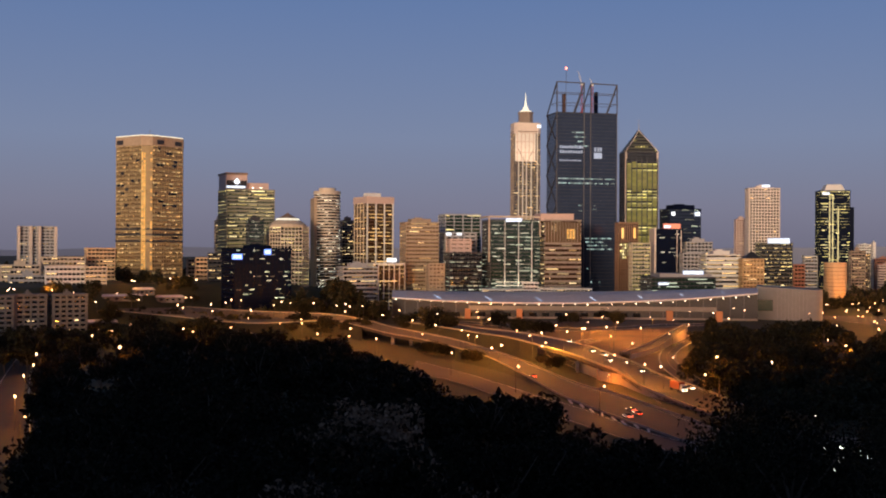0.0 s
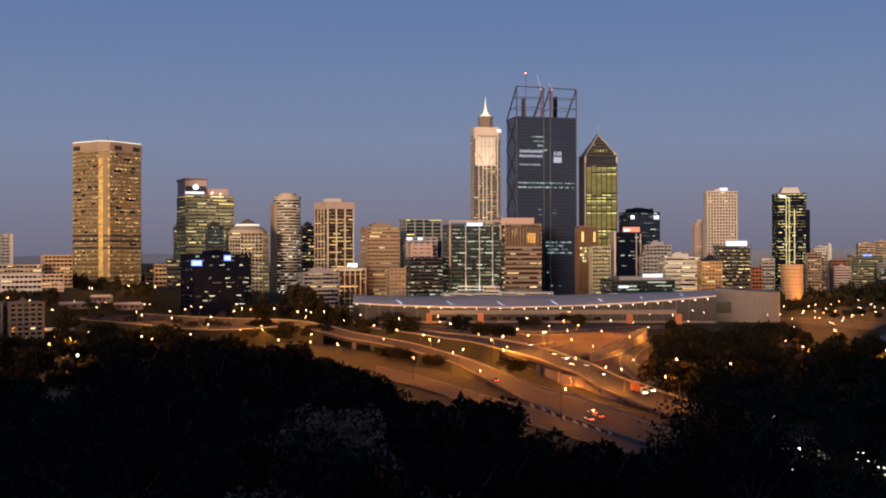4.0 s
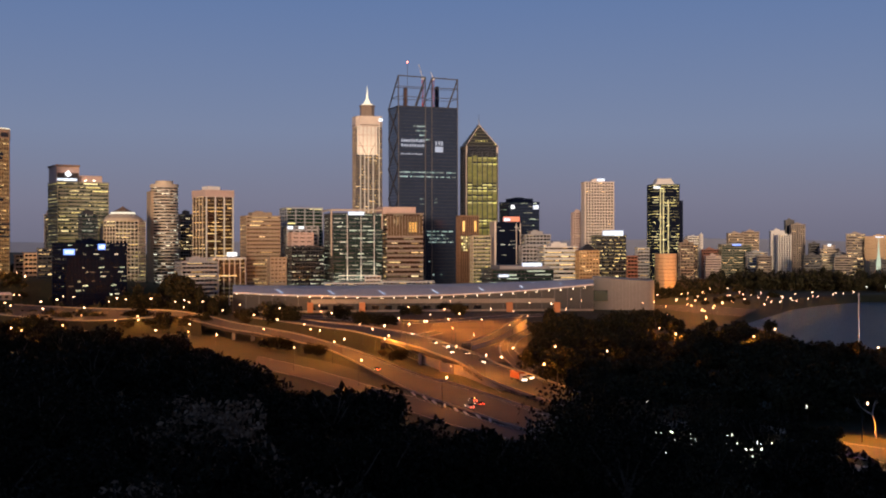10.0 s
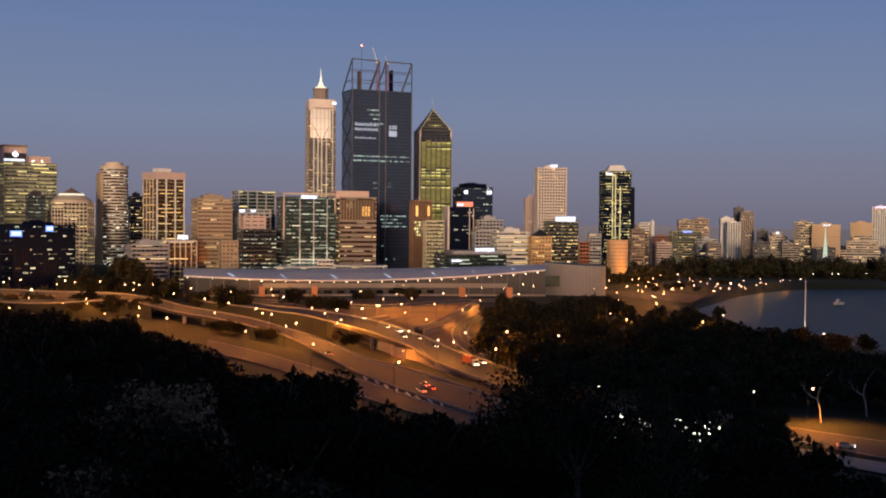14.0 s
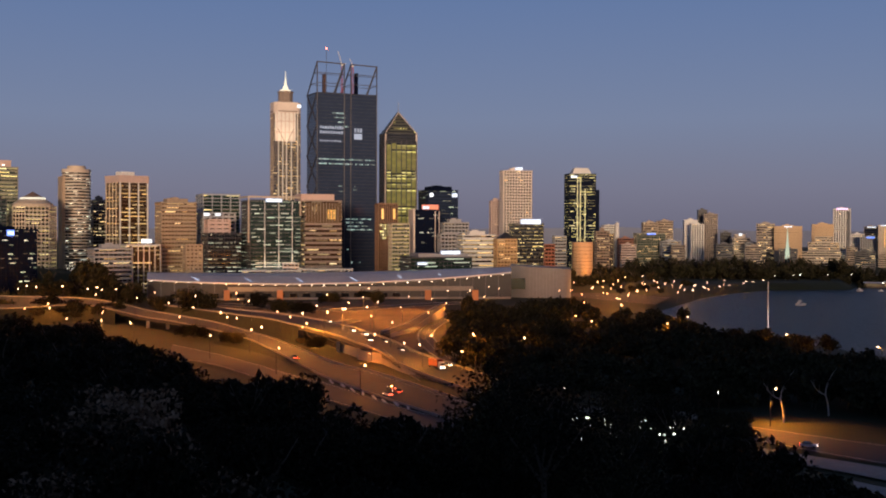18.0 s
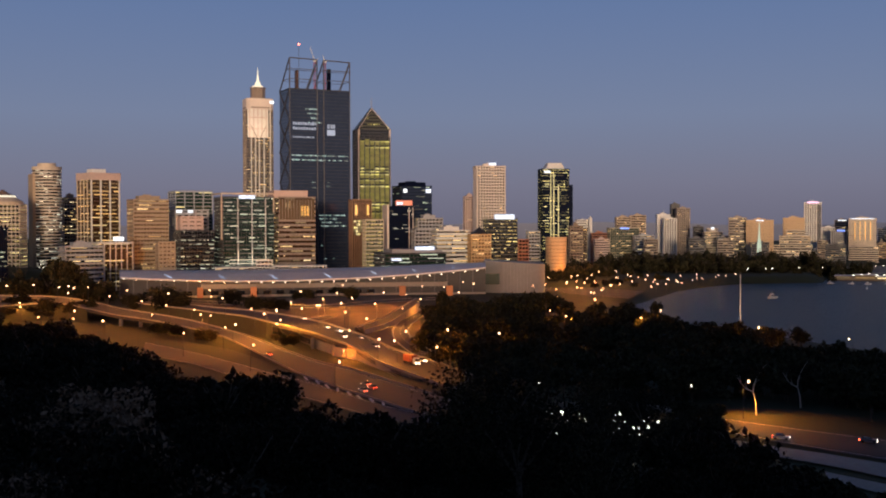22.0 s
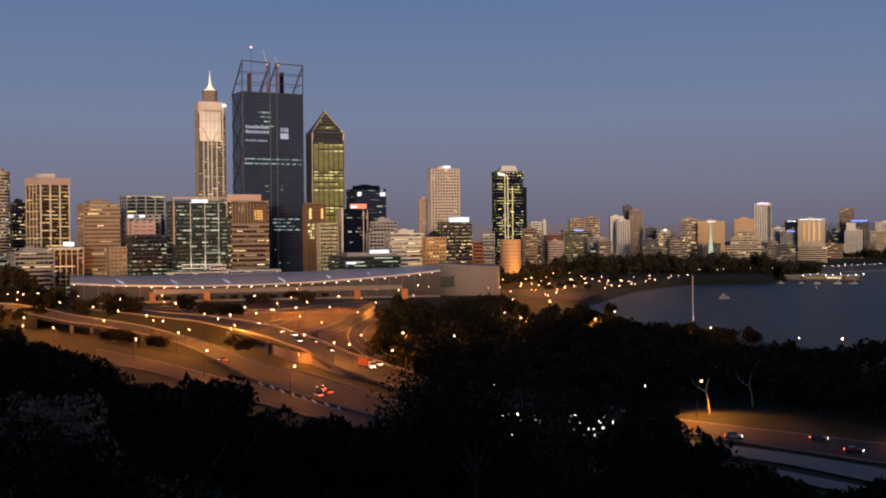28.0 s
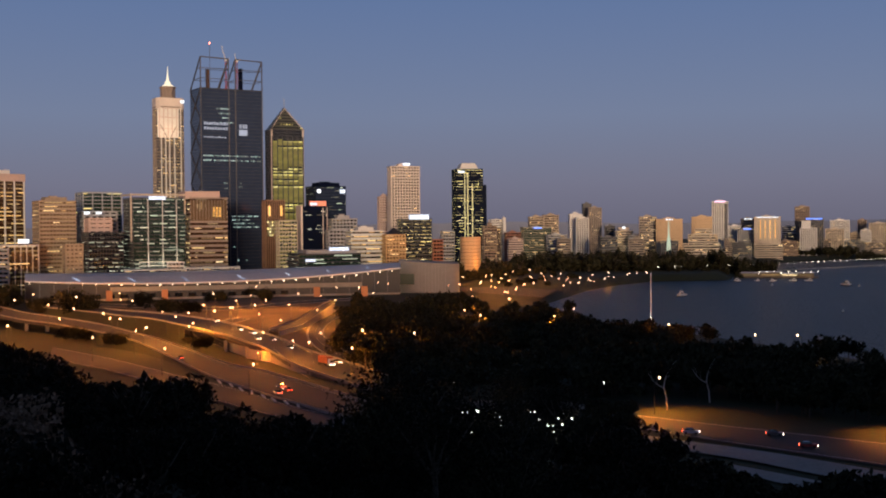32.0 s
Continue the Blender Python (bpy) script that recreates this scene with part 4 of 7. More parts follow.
og = tower("orange_lit_block", "stone block, orange light put into its colour, with a dark pyramid roof", 15.48, 1120, 19.5, 15.6, 14, 55.0, "lit_stone", "glass_bronze", "lit_warm", lit=0.25, run=2, sp=0.45, pier=1.2, bay=3.5, seed=34, plant=0)
h = TOPS[og.name]
part("pyramid_roof", Geo().prism(rect(16, 16), h + 1, h + 8, rect(1, 1)), M["dark"], og)
bs = tower("blue_sign_office", "dark glass office under a long white-blue lit sign", 16.55, 1180, 30.7, 24.6, 14, 70.9, "dark", "glass_dark", "lit_yellow", lit=0.42, run=2, sp=0.3, pier=0.3, bay=2.6, seed=35, plant=0)
h = TOPS[bs.name]
SW = (16.55, 1180, 30.7, 24.6, 14, 70.9)[2]
sign(bs, SW * 0.05, h + 3.0, SW * 0.72, 5.4, -SW * 0.4 - 0.3, "sign_white", "long white lit sign", depth=1.0)
wt = tower("white_grid_tower", "white tower with a close grid of windows and lit roof sign", 16.00, 1600, 40.4, 20.3, 15, 149.7, "pale_stone", "glass_dark", "lit_warm", lit=0.06, run=1, fh=4.2, bay=4.0, sp=0.42, pier=1.5, proud=0.7, seed=36, plant=0.45, plant_h=4)
h = TOPS[wt.name]
WD = (16.00, 1600, 40.4, 20.3, 15, 149.7)[3]
sign(wt, 3, h + 4, 11, 3.8, -WD * 0.3, "sign_white", "white lit roof sign")
tower("pink_slab", "plain pink concrete slab beside the white tower", 14.97, 1660, 14.9, 11.9, 14, 108.5, "pink", "glass_dark", "lit_warm", lit=0.02, sp=0.6, pier=1.5, bay=4, seed=37)
ex = tower("yellow_strip_tower", "dark glass tower with two glowing yellow vertical strips", 19.28, 1500, 35.6, 28.5, 14, 139.6, "navy", "navy_glass", "lit_yellow", lit=0.4, run=3, sp=0.3, pier=0.2, bay=2.6, seed=38, plant=0)
h = TOPS[ex.name]
EW = (19.28, 1500, 35.6, 28.5, 14, 139.6)[2]
g = Geo()
for k, z1 in ((-0.2, h - 4), (-0.09, h - 4), (0.09, h - 16)):
    n = int((z1 - 30) / 3.7)
    for i in range(n):
        g.box(EW * k - 0.6, EW * k + 0.6, -EW * 0.4 - 0.6, -EW * 0.4 - 0.36, 30 + i * 3.7, 30 + i * 3.7 + 3.2)
part("strip_lighting", g, M["strip_light"], ex, "glowing yellow window strips", kind="stuff")
sign(ex, -EW * 0.33, h - 3, 9, 3, -EW * 0.4 - 0.4, "sign_white", "white lit sign")
part("step_wing", Geo().box(EW / 2 + 0.3, EW / 2 + 6, -EW * 0.3, EW * 0.35, 0, h - 20), M["navy_glass"], ex, "lower dark glass wing")
part("white_cap", Geo().prism(rect(26, 22), h + 0.5, h + 9, rect(18, 16)), M["white"], ex)
lo = tower("low_sign_office", "long low dark glass office with a lit rooftop sign", 11.89, 1100, 60.6, 48.5, 14, 37.2, "dark", "glass_green", "lit_teal", lit=0.1, run=4, sp=0.3, pier=0.2, bay=4, seed=39, plant=0)
h = TOPS[lo.name]
part("penthouse", Geo().box(-22, 28, -20, 20, h, h + 4.5), M["grey"], lo)
sign(lo, 10, h + 5.5, 20, 3.6, -20.4, "sign_white", "white lit rooftop sign")
sign(lo, -20, h - 5, 10, 2.4, -28.2, "sign_white", "white lit wall sign")
# the peach wall colour here carries the orange lamp light on the drum
tower("round_beige_block", "beige drum-shaped block, the orange light on it put into its colour", 19.42, 1200, 21.9, 17.5, 14, 51.1, "peach", "glass_bronze", "lit_warm", plan=lambda w, d: ngon(w / 2, 24), lit=0.0, sp=0.93, pier=0.0, bay=5, seed=40, plant=0)
for nm, lb, args, wall, lit in (
        ("red_roof_block", "small red brick block among offices", (17.71, 1200, 10.4, 8.4, 14, 49.0), "brick_red", 0.1),
        ("teal_block", "small grey office with a teal glass end", (18.24, 1260, 12.9, 10.3, 14, 57.6), "grey", 0.1),
        ("dark_low_block", "dark low office beside the tower", (20.40, 1400, 15.6, 12.4, 14, 63.4), "brown", 0.2),
        ("white_slab", "thin white slab behind the dark tower", (20.77, 1700, 20.7, 16.6, 14, 73.5), "white", 0.05),
        ("peach_ridge_block", "plain peach rendered block on the ridge", (-17.13, 1080, 24.4, 14.6, 10, 62.3), "peach", 0.02),
        ("beige_ridge_block", "plain beige block by the bronze tower", (-12.61, 1120, 12.9, 7.8, 10, 52.3), "tan", 0.03),
        ("beige_ridge_block", "narrow plain beige block", (-12.24, 1100, 10.7, 6.4, 5, 53.5), "peach", 0.0),
        ("lit_podium", "small dark office with lit green floors", (-11.59, 1060, 11.8, 7.1, 5, 58.1), "dark", 0.75),
        ("ridge_low_block", "long low cream block with window bands", (-20.81, 1030, 30.9, 12.3, 6, 47.3), "cream", 0.2),
        ("ridge_low_block", "low grey block below the ridge", (-20.46, 1000, 28.8, 11.5, 6, 38.7), "grey", 0.04),
        ("ridge_house_block", "low cream block with lit window bands", (-18.85, 1060, 35.9, 14.4, 8, 54.0), "cream", 0.3),
        ("ridge_white_block", "plain white boxy office with a small lit sign", (-18.75, 960, 29.8, 14.9, 3, 46.9), "white", 0.02),
        ("ridge_grid_block", "dark office wing behind pale close mullions", (-17.33, 955, 16.3, 9.8, 3, 47.0), "cream", 0.22),
        ("car_park_block", "pale low block behind the convention hall", (3.5, 1052, 52.8, 21.1, 3, 25.6), "white", 0.1),
        ("car_park_block", "pale low block behind the convention hall", (6.28, 1056, 47.7, 19.1, 3, 26.5), "white", 0.06),
        ("car_park_block", "small pale plant block behind the convention hall", (4.49, 1054, 14.0, 7.0, 3, 31.9), "white", 0.03)):
    tower(nm, lb, *args, wall, "glass_dark", "lit_warm", category="building", lit=lit, run=2, sp=0.5, pier=0.7, bay=3.5, seed=len(nm), plant=0.3 if "low" in nm else 0)
for i, args in enumerate(((-21.91, 720, 16.8, 13.4, 14, 33.1), (-20.44, 728, 17.3, 13.8, 14, 33.3), (-18.66, 735, 19.6, 15.7, 14, 33.1))):
    tower("grey_flats", "grey apartment block with stacked balconies", *args, "dim_grey", "glass_dark", "lit_warm", category="apartment block", lit=0.015, run=1, fh=3.0, sp=0.5, pier=1.2, bay=4, seed=60 + i, plant=0.2, plant_h=2, proud=0.8)

for az, d, w, dp, hh, tn in ((-15.05, 930, 16, 9, 4.5, 8), (-13.79, 935, 22, 10, 4.5, 10), (-16.10, 900, 30, 10, 4, 10), (-17.29, 830, 28, 10, 4, 10)):
    x, y = at(az, d)
    sh = thing("low_shed", pose(x, y, float(ground_z(x, y)) + 0.2, 0, 0, tn - az), "low pale-roofed shed beside the freeway", "shed", "freeway sheds")
    part("wall", Geo().box(-w / 2, w / 2, -dp / 2, dp / 2, 0, hh), M["dim_grey"], sh)
    part("roof", Geo().prism(rect(w + 1.2, dp + 1.2), hh, hh + 1.6, rect(w - 2, 0.6)), M["roof_metal"], sh)
    for k in range(4):
        part("window", Geo().box(-w * 0.4 + k * w * 0.22, -w * 0.4 + k * w * 0.22 + 2.4, -dp / 2 - 0.08, -dp / 2 - 0.02, hh * 0.4, hh * 0.75), M["glass_dark"], sh)

# the far river front
FAR = (
    ("white_far_slab", "white slab behind the dark tower", (20.76, 1700, 18.1, 9.1, 14, 71.8), "white", 0.05, 0),
    ("white_far_fin", "thin white slab beside a low block", (21.15, 1690, 3.8, 5.8, 14, 75.9), "white", 0, 3),
    ("dark_far_block", "dark brown low office beside the tower", (20.63, 1500, 16.7, 8.4, 14, 60.0), "umber", 0.25, 1),
    ("brick_far_block", "low dark red brick block", (21.58, 1650, 21.4, 10.7, 14, 53.7), "brick_red", 0.08, 1),
    ("beige_far_office", "beige office with a dark roof storey", (22.79, 1720, 21.4, 10.7, 14, 77.5), "tan", 0.1, 1),
    ("beige_far_wing", "tan office wing with window bands", (23.53, 1730, 22.3, 11.2, 14, 80.0), "tan", 0.06, 1),
    ("glass_far_office", "pale grey-green glass office with small roof lights", (22.79, 1660, 42.2, 21.1, 14, 61.0), "sage", 0.1, 4),
    ("grey_far_block", "low pale grey block above the trees", (23.82, 1640, 27.9, 14.0, 14, 50.0), "grey", 0.05, 1),
    ("white_far_tower", "plain white residential tower above river-front trees", (24.79, 1760, 19.4, 9.7, 14, 81.7), "white", 0, 3),
    ("striped_far_tower", "pale tower with dark vertical window strips", (25.12, 1730, 18.2, 9.1, 14, 75.2), "white", 0.02, 2),
    ("brown_far_tower", "brown residential tower with vertical strips and a dark cap", (25.76, 1850, 20.3, 10.1, 14, 92.6), "taupe", 0.05, 2),
    ("dark_cap_tower", "dark slab rising behind the brown tower", (25.37, 1880, 13.5, 8.1, 14, 99.9), "dark", 0, 3),
    ("dark_far_block", "low dark glass block above the trees", (26.53, 1800, 14.7, 7.4, 14, 62.7), "dark", 0.06, 1),
    ("lit_far_block", "stepped cream block with a lit top", (27.22, 1750, 26.2, 13.1, 14, 54.6), "cream", 0.2, 1),
    ("cream_far_step", "upper step of the cream block", (27.2, 1760, 15.2, 7.6, 14, 59.8), "cream", 0.1, 3),
    ("grey_far_block", "low grey block among trees", (27.8, 1720, 18.6, 9.3, 14, 47.7), "grey", 0.05, 1),
    ("government_block", "broad grey-brown office block with lit bands", (28.43, 1700, 24.6, 12.3, 2, 75.8), "taupe", 0.2, 1),
    ("government_wing", "plain peach end wing", (29.49, 1690, 37.3, 18.6, 2, 72.0), "peach", 0, 3),
    ("tan_far_block", "tan block behind the terraces", (31.1, 1830, 31.2, 15.6, 2, 76.0), "peach", 0.02, 3),
    ("terraced_block", "top tier of the terraced cream block", (31.18, 1735, 24.6, 12.3, 2, 57.2), "cream", 0.15, 1),
    ("terraced_block", "middle tier of the terraced cream block", (31.15, 1720, 42.3, 21.2, 2, 48.8), "cream", 0.15, 1),
    ("terraced_block", "long lower tier of the terraced cream block", (30.79, 1705, 66.4, 33.2, 2, 35.5), "cream", 0.1, 1),
    ("white_far_high_rise", "slender white high-rise with a pink roof light", (31.98, 1950, 25.6, 15.3, 2, 102.5), "white", 0.04, 2),
    ("cream_far_block", "pale apartment block behind the bay", (32.7, 2050, 20.1, 10.1, 2, 61.0), "white", 0.05, 2),
    ("blue_sign_block", "grey apartment block with a small blue sign", (33.28, 2020, 31.9, 15.9, 2, 55.9), "grey", 0.06, 2),
    ("river_hotel_wing", "dark-fronted hotel wing with a lit roof line", (33.33, 2060, 23.9, 12.0, 2, 73.9), "taupe", 0.06, 1),
    ("river_hotel", "pale hotel with uplit bays", (34.25, 2000, 42.3, 21.2, 2, 76.2), "cream", 0.02, 3),
    ("low_far_block", "low grey block by the bay", (35.27, 2250, 24.6, 12.3, 2, 59.0), "grey", 0.06, 1),
    ("low_far_block", "low dim block by the bay", (35.58, 2200, 31.9, 16.0, 2, 45.1), "dim_grey", 0.08, 1),
    ("brown_far_high_rise", "dark brown apartment high-rise", (35.89, 2260, 25.4, 15.3, 2, 97.0), "brown", 0.03, 2),
    ("blue_roof_tower", "grey tower with a blue lit roof", (36.44, 2180, 32.3, 16.2, 2, 73.4), "dim_grey", 0.06, 2),
    ("white_front_tower", "white apartment tower with stepped top", (36.18, 2120, 27.7, 13.9, 2, 55.8), "white", 0.03, 2),
    ("white_far_step", "upper step of the white apartment tower", (36.07, 2130, 14.4, 7.2, 2, 69.2), "white", 0, 3),
    ("white_far_flats", "white apartment tower by the river", (37.63, 2260, 33.0, 16.5, 2, 70.1), "white", 0.03, 2),
    ("cream_far_flats", "cream apartment tower by the river", (37.39, 2230, 31.7, 15.8, 2, 54.1), "cream", 0.05, 2),
    ("dark_far_flats", "dark narrow apartment tower", (38.64, 2400, 15.7, 7.9, 2, 71.4), "brown", 0.03, 2),
    ("gold_far_flats", "low block lit gold at the top", (38.35, 2300, 23.2, 11.6, 2, 45.9), "tan", 0.15, 1),
    ("white_far_flats", "white stepped apartment tower", (38.81, 2280, 16.9, 8.5, 2, 51.4), "white", 0.03, 2),
    ("pale_far_flats", "pale wide apartment block", (39.38, 2350, 34.6, 17.3, 2, 64.2), "cream", 0.03, 2),
    ("east_far_flats", "cream apartment block at the river bend", (40.51, 2350, 50.1, 25.0, 2, 57.2), "cream", 0.05, 2),
)
FAR_SIGNS = dict(white_far_high_rise=("sign_pink", 0.7, 2.6), river_hotel=("sign_white", 0.9, 1.6), river_hotel_wing=("sign_white", 0.6, 1.6), blue_roof_tower=("sign_blue", 0.9, 2.4), glass_far_office=("sign_blue", 0.3, 1.6), government_wing=("sign_white", 0.3, 1.6), cream_far_step=("sign_white", 0.3, 3.0), blue_sign_block=("sign_blue", 0.4, 2.0))
# bands, strips, plain, close grid: floor height, spandrel share, pier width, bay
STYLES = dict([(0, (3.6, 0.5, 0.4, 3.5)), (1, (3.8, 0.55, 0.3, 3.0)), (2, (3.2, 0.3, 1.6, 3.6)), (3, (4.0, 0.96, 0.0, 6.0)), (4, (3.6, 0.25, 0.3, 3.0))])
for i, (nm, lb, args, wall, lit, style) in enumerate(FAR):
    fh_, sp_2, pier_, bay_ = STYLES[style]
    ft = tower(nm, lb, *args, wall, "glass_green" if style == 4 else "glass_dark", "lit_warm", category="apartment tower" if "flats" in nm or "high" in nm else "building", lit=lit, run=2, sp=sp_2, pier=pier_, bay=bay_, fh=fh_, seed=80 + i, plant=0.0 if "step" in nm or "tier" in lb else 0.45, plant_h=2.4)
    if nm in FAR_SIGNS:
        mt, share, hh = FAR_SIGNS[nm]
        sign(ft, 0, TOPS[ft.name] + hh / 2 - 0.6, args[2] * share, hh, -args[3] / 2 - 0.6, mt, "lit roof sign")
    if nm == "river_hotel":
        for k in (-0.28, -0.09, 0.1, 0.3):
            u = args[2] * k
            part("uplit_bay", Geo().box(u - 0.5, u + 0.5, -args[3] / 2 - 0.9, -args[3] / 2 - 0.5, TOPS[ft.name] * 0.5, TOPS[ft.name] - 5), M["uplight"], ft, "golden bay, its uplighting put in as glow")
    if nm == "white_far_high_rise":
        part("side_bay", Geo().box(args[2] / 2 - 5, args[2] / 2 + 0.6, -args[3] / 2 - 0.8, args[3] / 2, 0, TOPS[ft.name] - 3), M["dim_grey"], ft, "grey side bay")


# low buildings among the river-front trees
LOW = (
    ((21.71, 1560, 19.5, 9.8, 14, 45.5), "pink", 0.1),
    ((24.19, 1570, 18.0, 9.0, 14, 44.9), "taupe", 0.1),
    ((26.44, 1600, 23.3, 11.7, 14, 46.6), "dim_grey", 0.12),
    ((27.86, 1600, 21.7, 10.9, 2, 43.9), "taupe", 0.15),
    ((29.51, 1620, 23.3, 11.6, 2, 40.2), "dim_grey", 0.12),
    ((32.44, 1900, 16.0, 8.0, 2, 39.7), "taupe", 0.1),
    ((33.04, 1900, 30.1, 15.0, 2, 34.0), "dim_grey", 0.1),
    ((34.3, 1960, 45.1, 22.5, 2, 29.1), "cream", 0.05),
    ((35.16, 2100, 38.3, 19.1, 2, 32.8), "brown", 0.15),
    ((36.82, 2200, 29.5, 14.8, 2, 35.3), "taupe", 0.1),
    ((38.24, 2250, 39.6, 19.8, 2, 30.2), "dim_grey", 0.2),
    ((39.28, 2280, 41.5, 20.8, 2, 27.5), "taupe", 0.2),
)
WORDS = dict(cream="cream", grey="pale grey", tan="tan", brown="brown", taupe="taupe", dim_grey="dim grey", beige="beige", dark="dark glazed", pink="pinkish")
for i, (args, wall, lit) in enumerate(LOW):
    tower("low_river_building", WORDS[wall] + " low building among river-front trees", *args, wall, "glass_dark", "lit_warm", category="building", lit=lit * 0.6, run=2, sp=(0.68, 0.6)[i % 2], pier=0.0, bay=3.5, fh=3.4, seed=300 + i, plant=0.35, plant_h=2.5)


# ---- the long curved convention hall ----
def hall():
    hl = thing("convention_hall", pose(0, 0, 0), "long curved convention hall with a sweeping grey metal roof", "convention centre")
    az0, az1, n = -2.6, 15.8, 28
    roof, wall, band, fascia, base, rear = Geo(), Geo(), Geo(), Geo(), Geo(), Geo()
    rows = []
    for i in range(n + 1):
        k = i / n
        az = az0 + (az1 - az0) * k
        d = 962 + 22 * k * k
        eave = 22.4 - 21.2 * k + 26.7 * k * k
        back = 26.2 - 6 * k + 10.4 * k * k
        rows.append((az, d, eave, back))
    for (a, d, e, b), (a2, d2, e2, b2) in zip(rows, rows[1:]):
        def q(g, dd0, z0, z0b, dd1, z1, z1b):
            x0, y0 = at(a, d + dd0)
            x1, y1 = at(a2, d2 + dd0)
            x2, y2 = at(a2, d2 + dd1)
            x3, y3 = at(a, d + dd1)
            g.add([(x0, y0, z0), (x1, y1, z0b), (x2, y2, z1b), (x3, y3, z1)], [(0, 1, 2, 3)])
        q(roof, -7, e, e2, 20, (e + b) / 2 + 1.6, (e2 + b2) / 2 + 1.6)
        q(roof, 20, (e + b) / 2 + 1.6, (e2 + b2) / 2 + 1.6, 46, b, b2)
        q(roof, -7, e - 1.2, e2 - 1.2, 46, b - 6, b2 - 6)
        q(fascia, -7.05, e - 1.2, e2 - 1.2, -7.0, e, e2)
        q(wall, 0, 2, 2, 0, e - 0.6, e2 - 0.6)
        q(rear, 46, 2, 2, 46, b, b2)
        if 1.2 < a < 13.2:
            q(band, -1.2, 11.2, 11.2, -1.2, 15.0, 15.0)
            q(band, -1.2, 15.0, 15.0, 0, 15.0, 15.0)
        q(base, -4, 2, 2, -4, 5.6, 5.6)
        q(base, -4, 5.6, 5.6, 0, 5.6, 5.6)
    part("roof", roof, M["roof_metal"], hl, "sweeping grey metal roof")
    part("fascia", fascia, M["roof_metal"], hl)
    part("wall", wall, M["dark"], hl, "dark glazed wall")
    part("rear_wall", rear, M["dark"], hl)
    part("gallery", band, M["concrete"], hl, "pale concrete gallery band")
    part("plinth", base, M["concrete"], hl)
    for az in [-0.47, 2.15, 4.73, 7.48, 9.9, 11.99, 14.02]:
        k = (az - az0) / (az1 - az0)
        d, e, b = 962 + 22 * k * k, 22.4 - 21.2 * k + 26.7 * k * k, 26.2 - 6 * k + 10.4 * k * k
        s = Geo()
        zz = lambda t: e + (((e + b) / 2 + 1.6) - e) * (t + 7) / 27 + 0.12
        s.add([(*at(az + 0.34, d - 3), zz(-3)), (*at(az + 0.44, d - 3), zz(-3)), (*at(az + 0.06, d + 13), zz(13)), (*at(az, d + 13), zz(13))], [(0, 1, 2, 3)])
        part("skylight", s, M["sign_panel"], hl, "slanting lit skylight")
    for k in range(30):
        a, d, e, b = rows[min(n, int(k * n / 30))]
        x, y = at(az0 + (az1 - az0) * (k + 0.3) / 30, d - 6.2)
        part("eave_lamp", Geo().lathe([(0.1, e - 2.3), (0.34, e - 2.1), (0.34, e - 1.7), (0.1, e - 1.4)], 6, x, y), M["lamp_white"], hl)
    for k in range(18):
        a, d, e, b = rows[2 + k]
        x, y = at(a, d - 0.6)
        part("opening", Geo().box(x - 3.2, x + 3.2, y - 0.1, y + 0.4, 5.8, 9.2), M["glass_dark"], hl, "dark ground floor glazing")
    for az in (1.29, 3.95, 11.53, 13.96):
        g = Geo()
        x, y = at(az, 958)
        g.box(x - 2.4, x + 2.4, y - 1, y + 3, 3, 12.5)
        part("entry_portal", g, M["portal_glow"], hl, "orange lit entry portal")
    for i in range(0, n, 1):
        a, d, e, b = rows[i]
        x, y = at(a, d - 0.2)
        part("wall_post", Geo().box(x - 0.3, x + 0.3, y - 0.3, y + 0.3, 3, e - 0.8), M["dark_steel"], hl)
    gx = thing("plenary_hall", pose(*at(17.2, 1010), 0, 0, 0, -17), "grey metal plenary hall with a sloping top and green glass entry", "hall")
    pl = [(x, -14 + 7.5 * ((x - 2) / 26) ** 2) for x in range(-26, 21, 4)] + [(18 + 11 * math.sin(a * 0.2244), 2.5 - 13 * math.cos(a * 0.2244)) for a in range(2, 8)] + [(29, 40), (-26, 40)]
    n = len(pl)
    part("body", Geo().add([(x, y, 2) for x, y in pl] + [(x, y, 31.4 - 0.06 * x) for x, y in pl], [tuple(range(n))[::-1], tuple(range(n, 2 * n))] + [(i, (i + 1) % n, n + (i + 1) % n, n + i) for i in range(n)]), M["hall_metal"], gx, "smooth grey metal hall with a rounded end")
    part("entry_glass", Geo().box(-25, -12, -13.2, -8, 11.8, 21.4), M["glass_green"], gx)
    for x in range(-8, 18, 3):
        y = -14 + 7.5 * ((x - 2) / 26) ** 2
        part("cladding_rib", Geo().box(x - 0.12, x + 0.12, y - 0.2, y + 0.1, 3, 31 - 0.06 * x), M["grey"], gx)


hall()


# ---- roads ----
DECKS = []


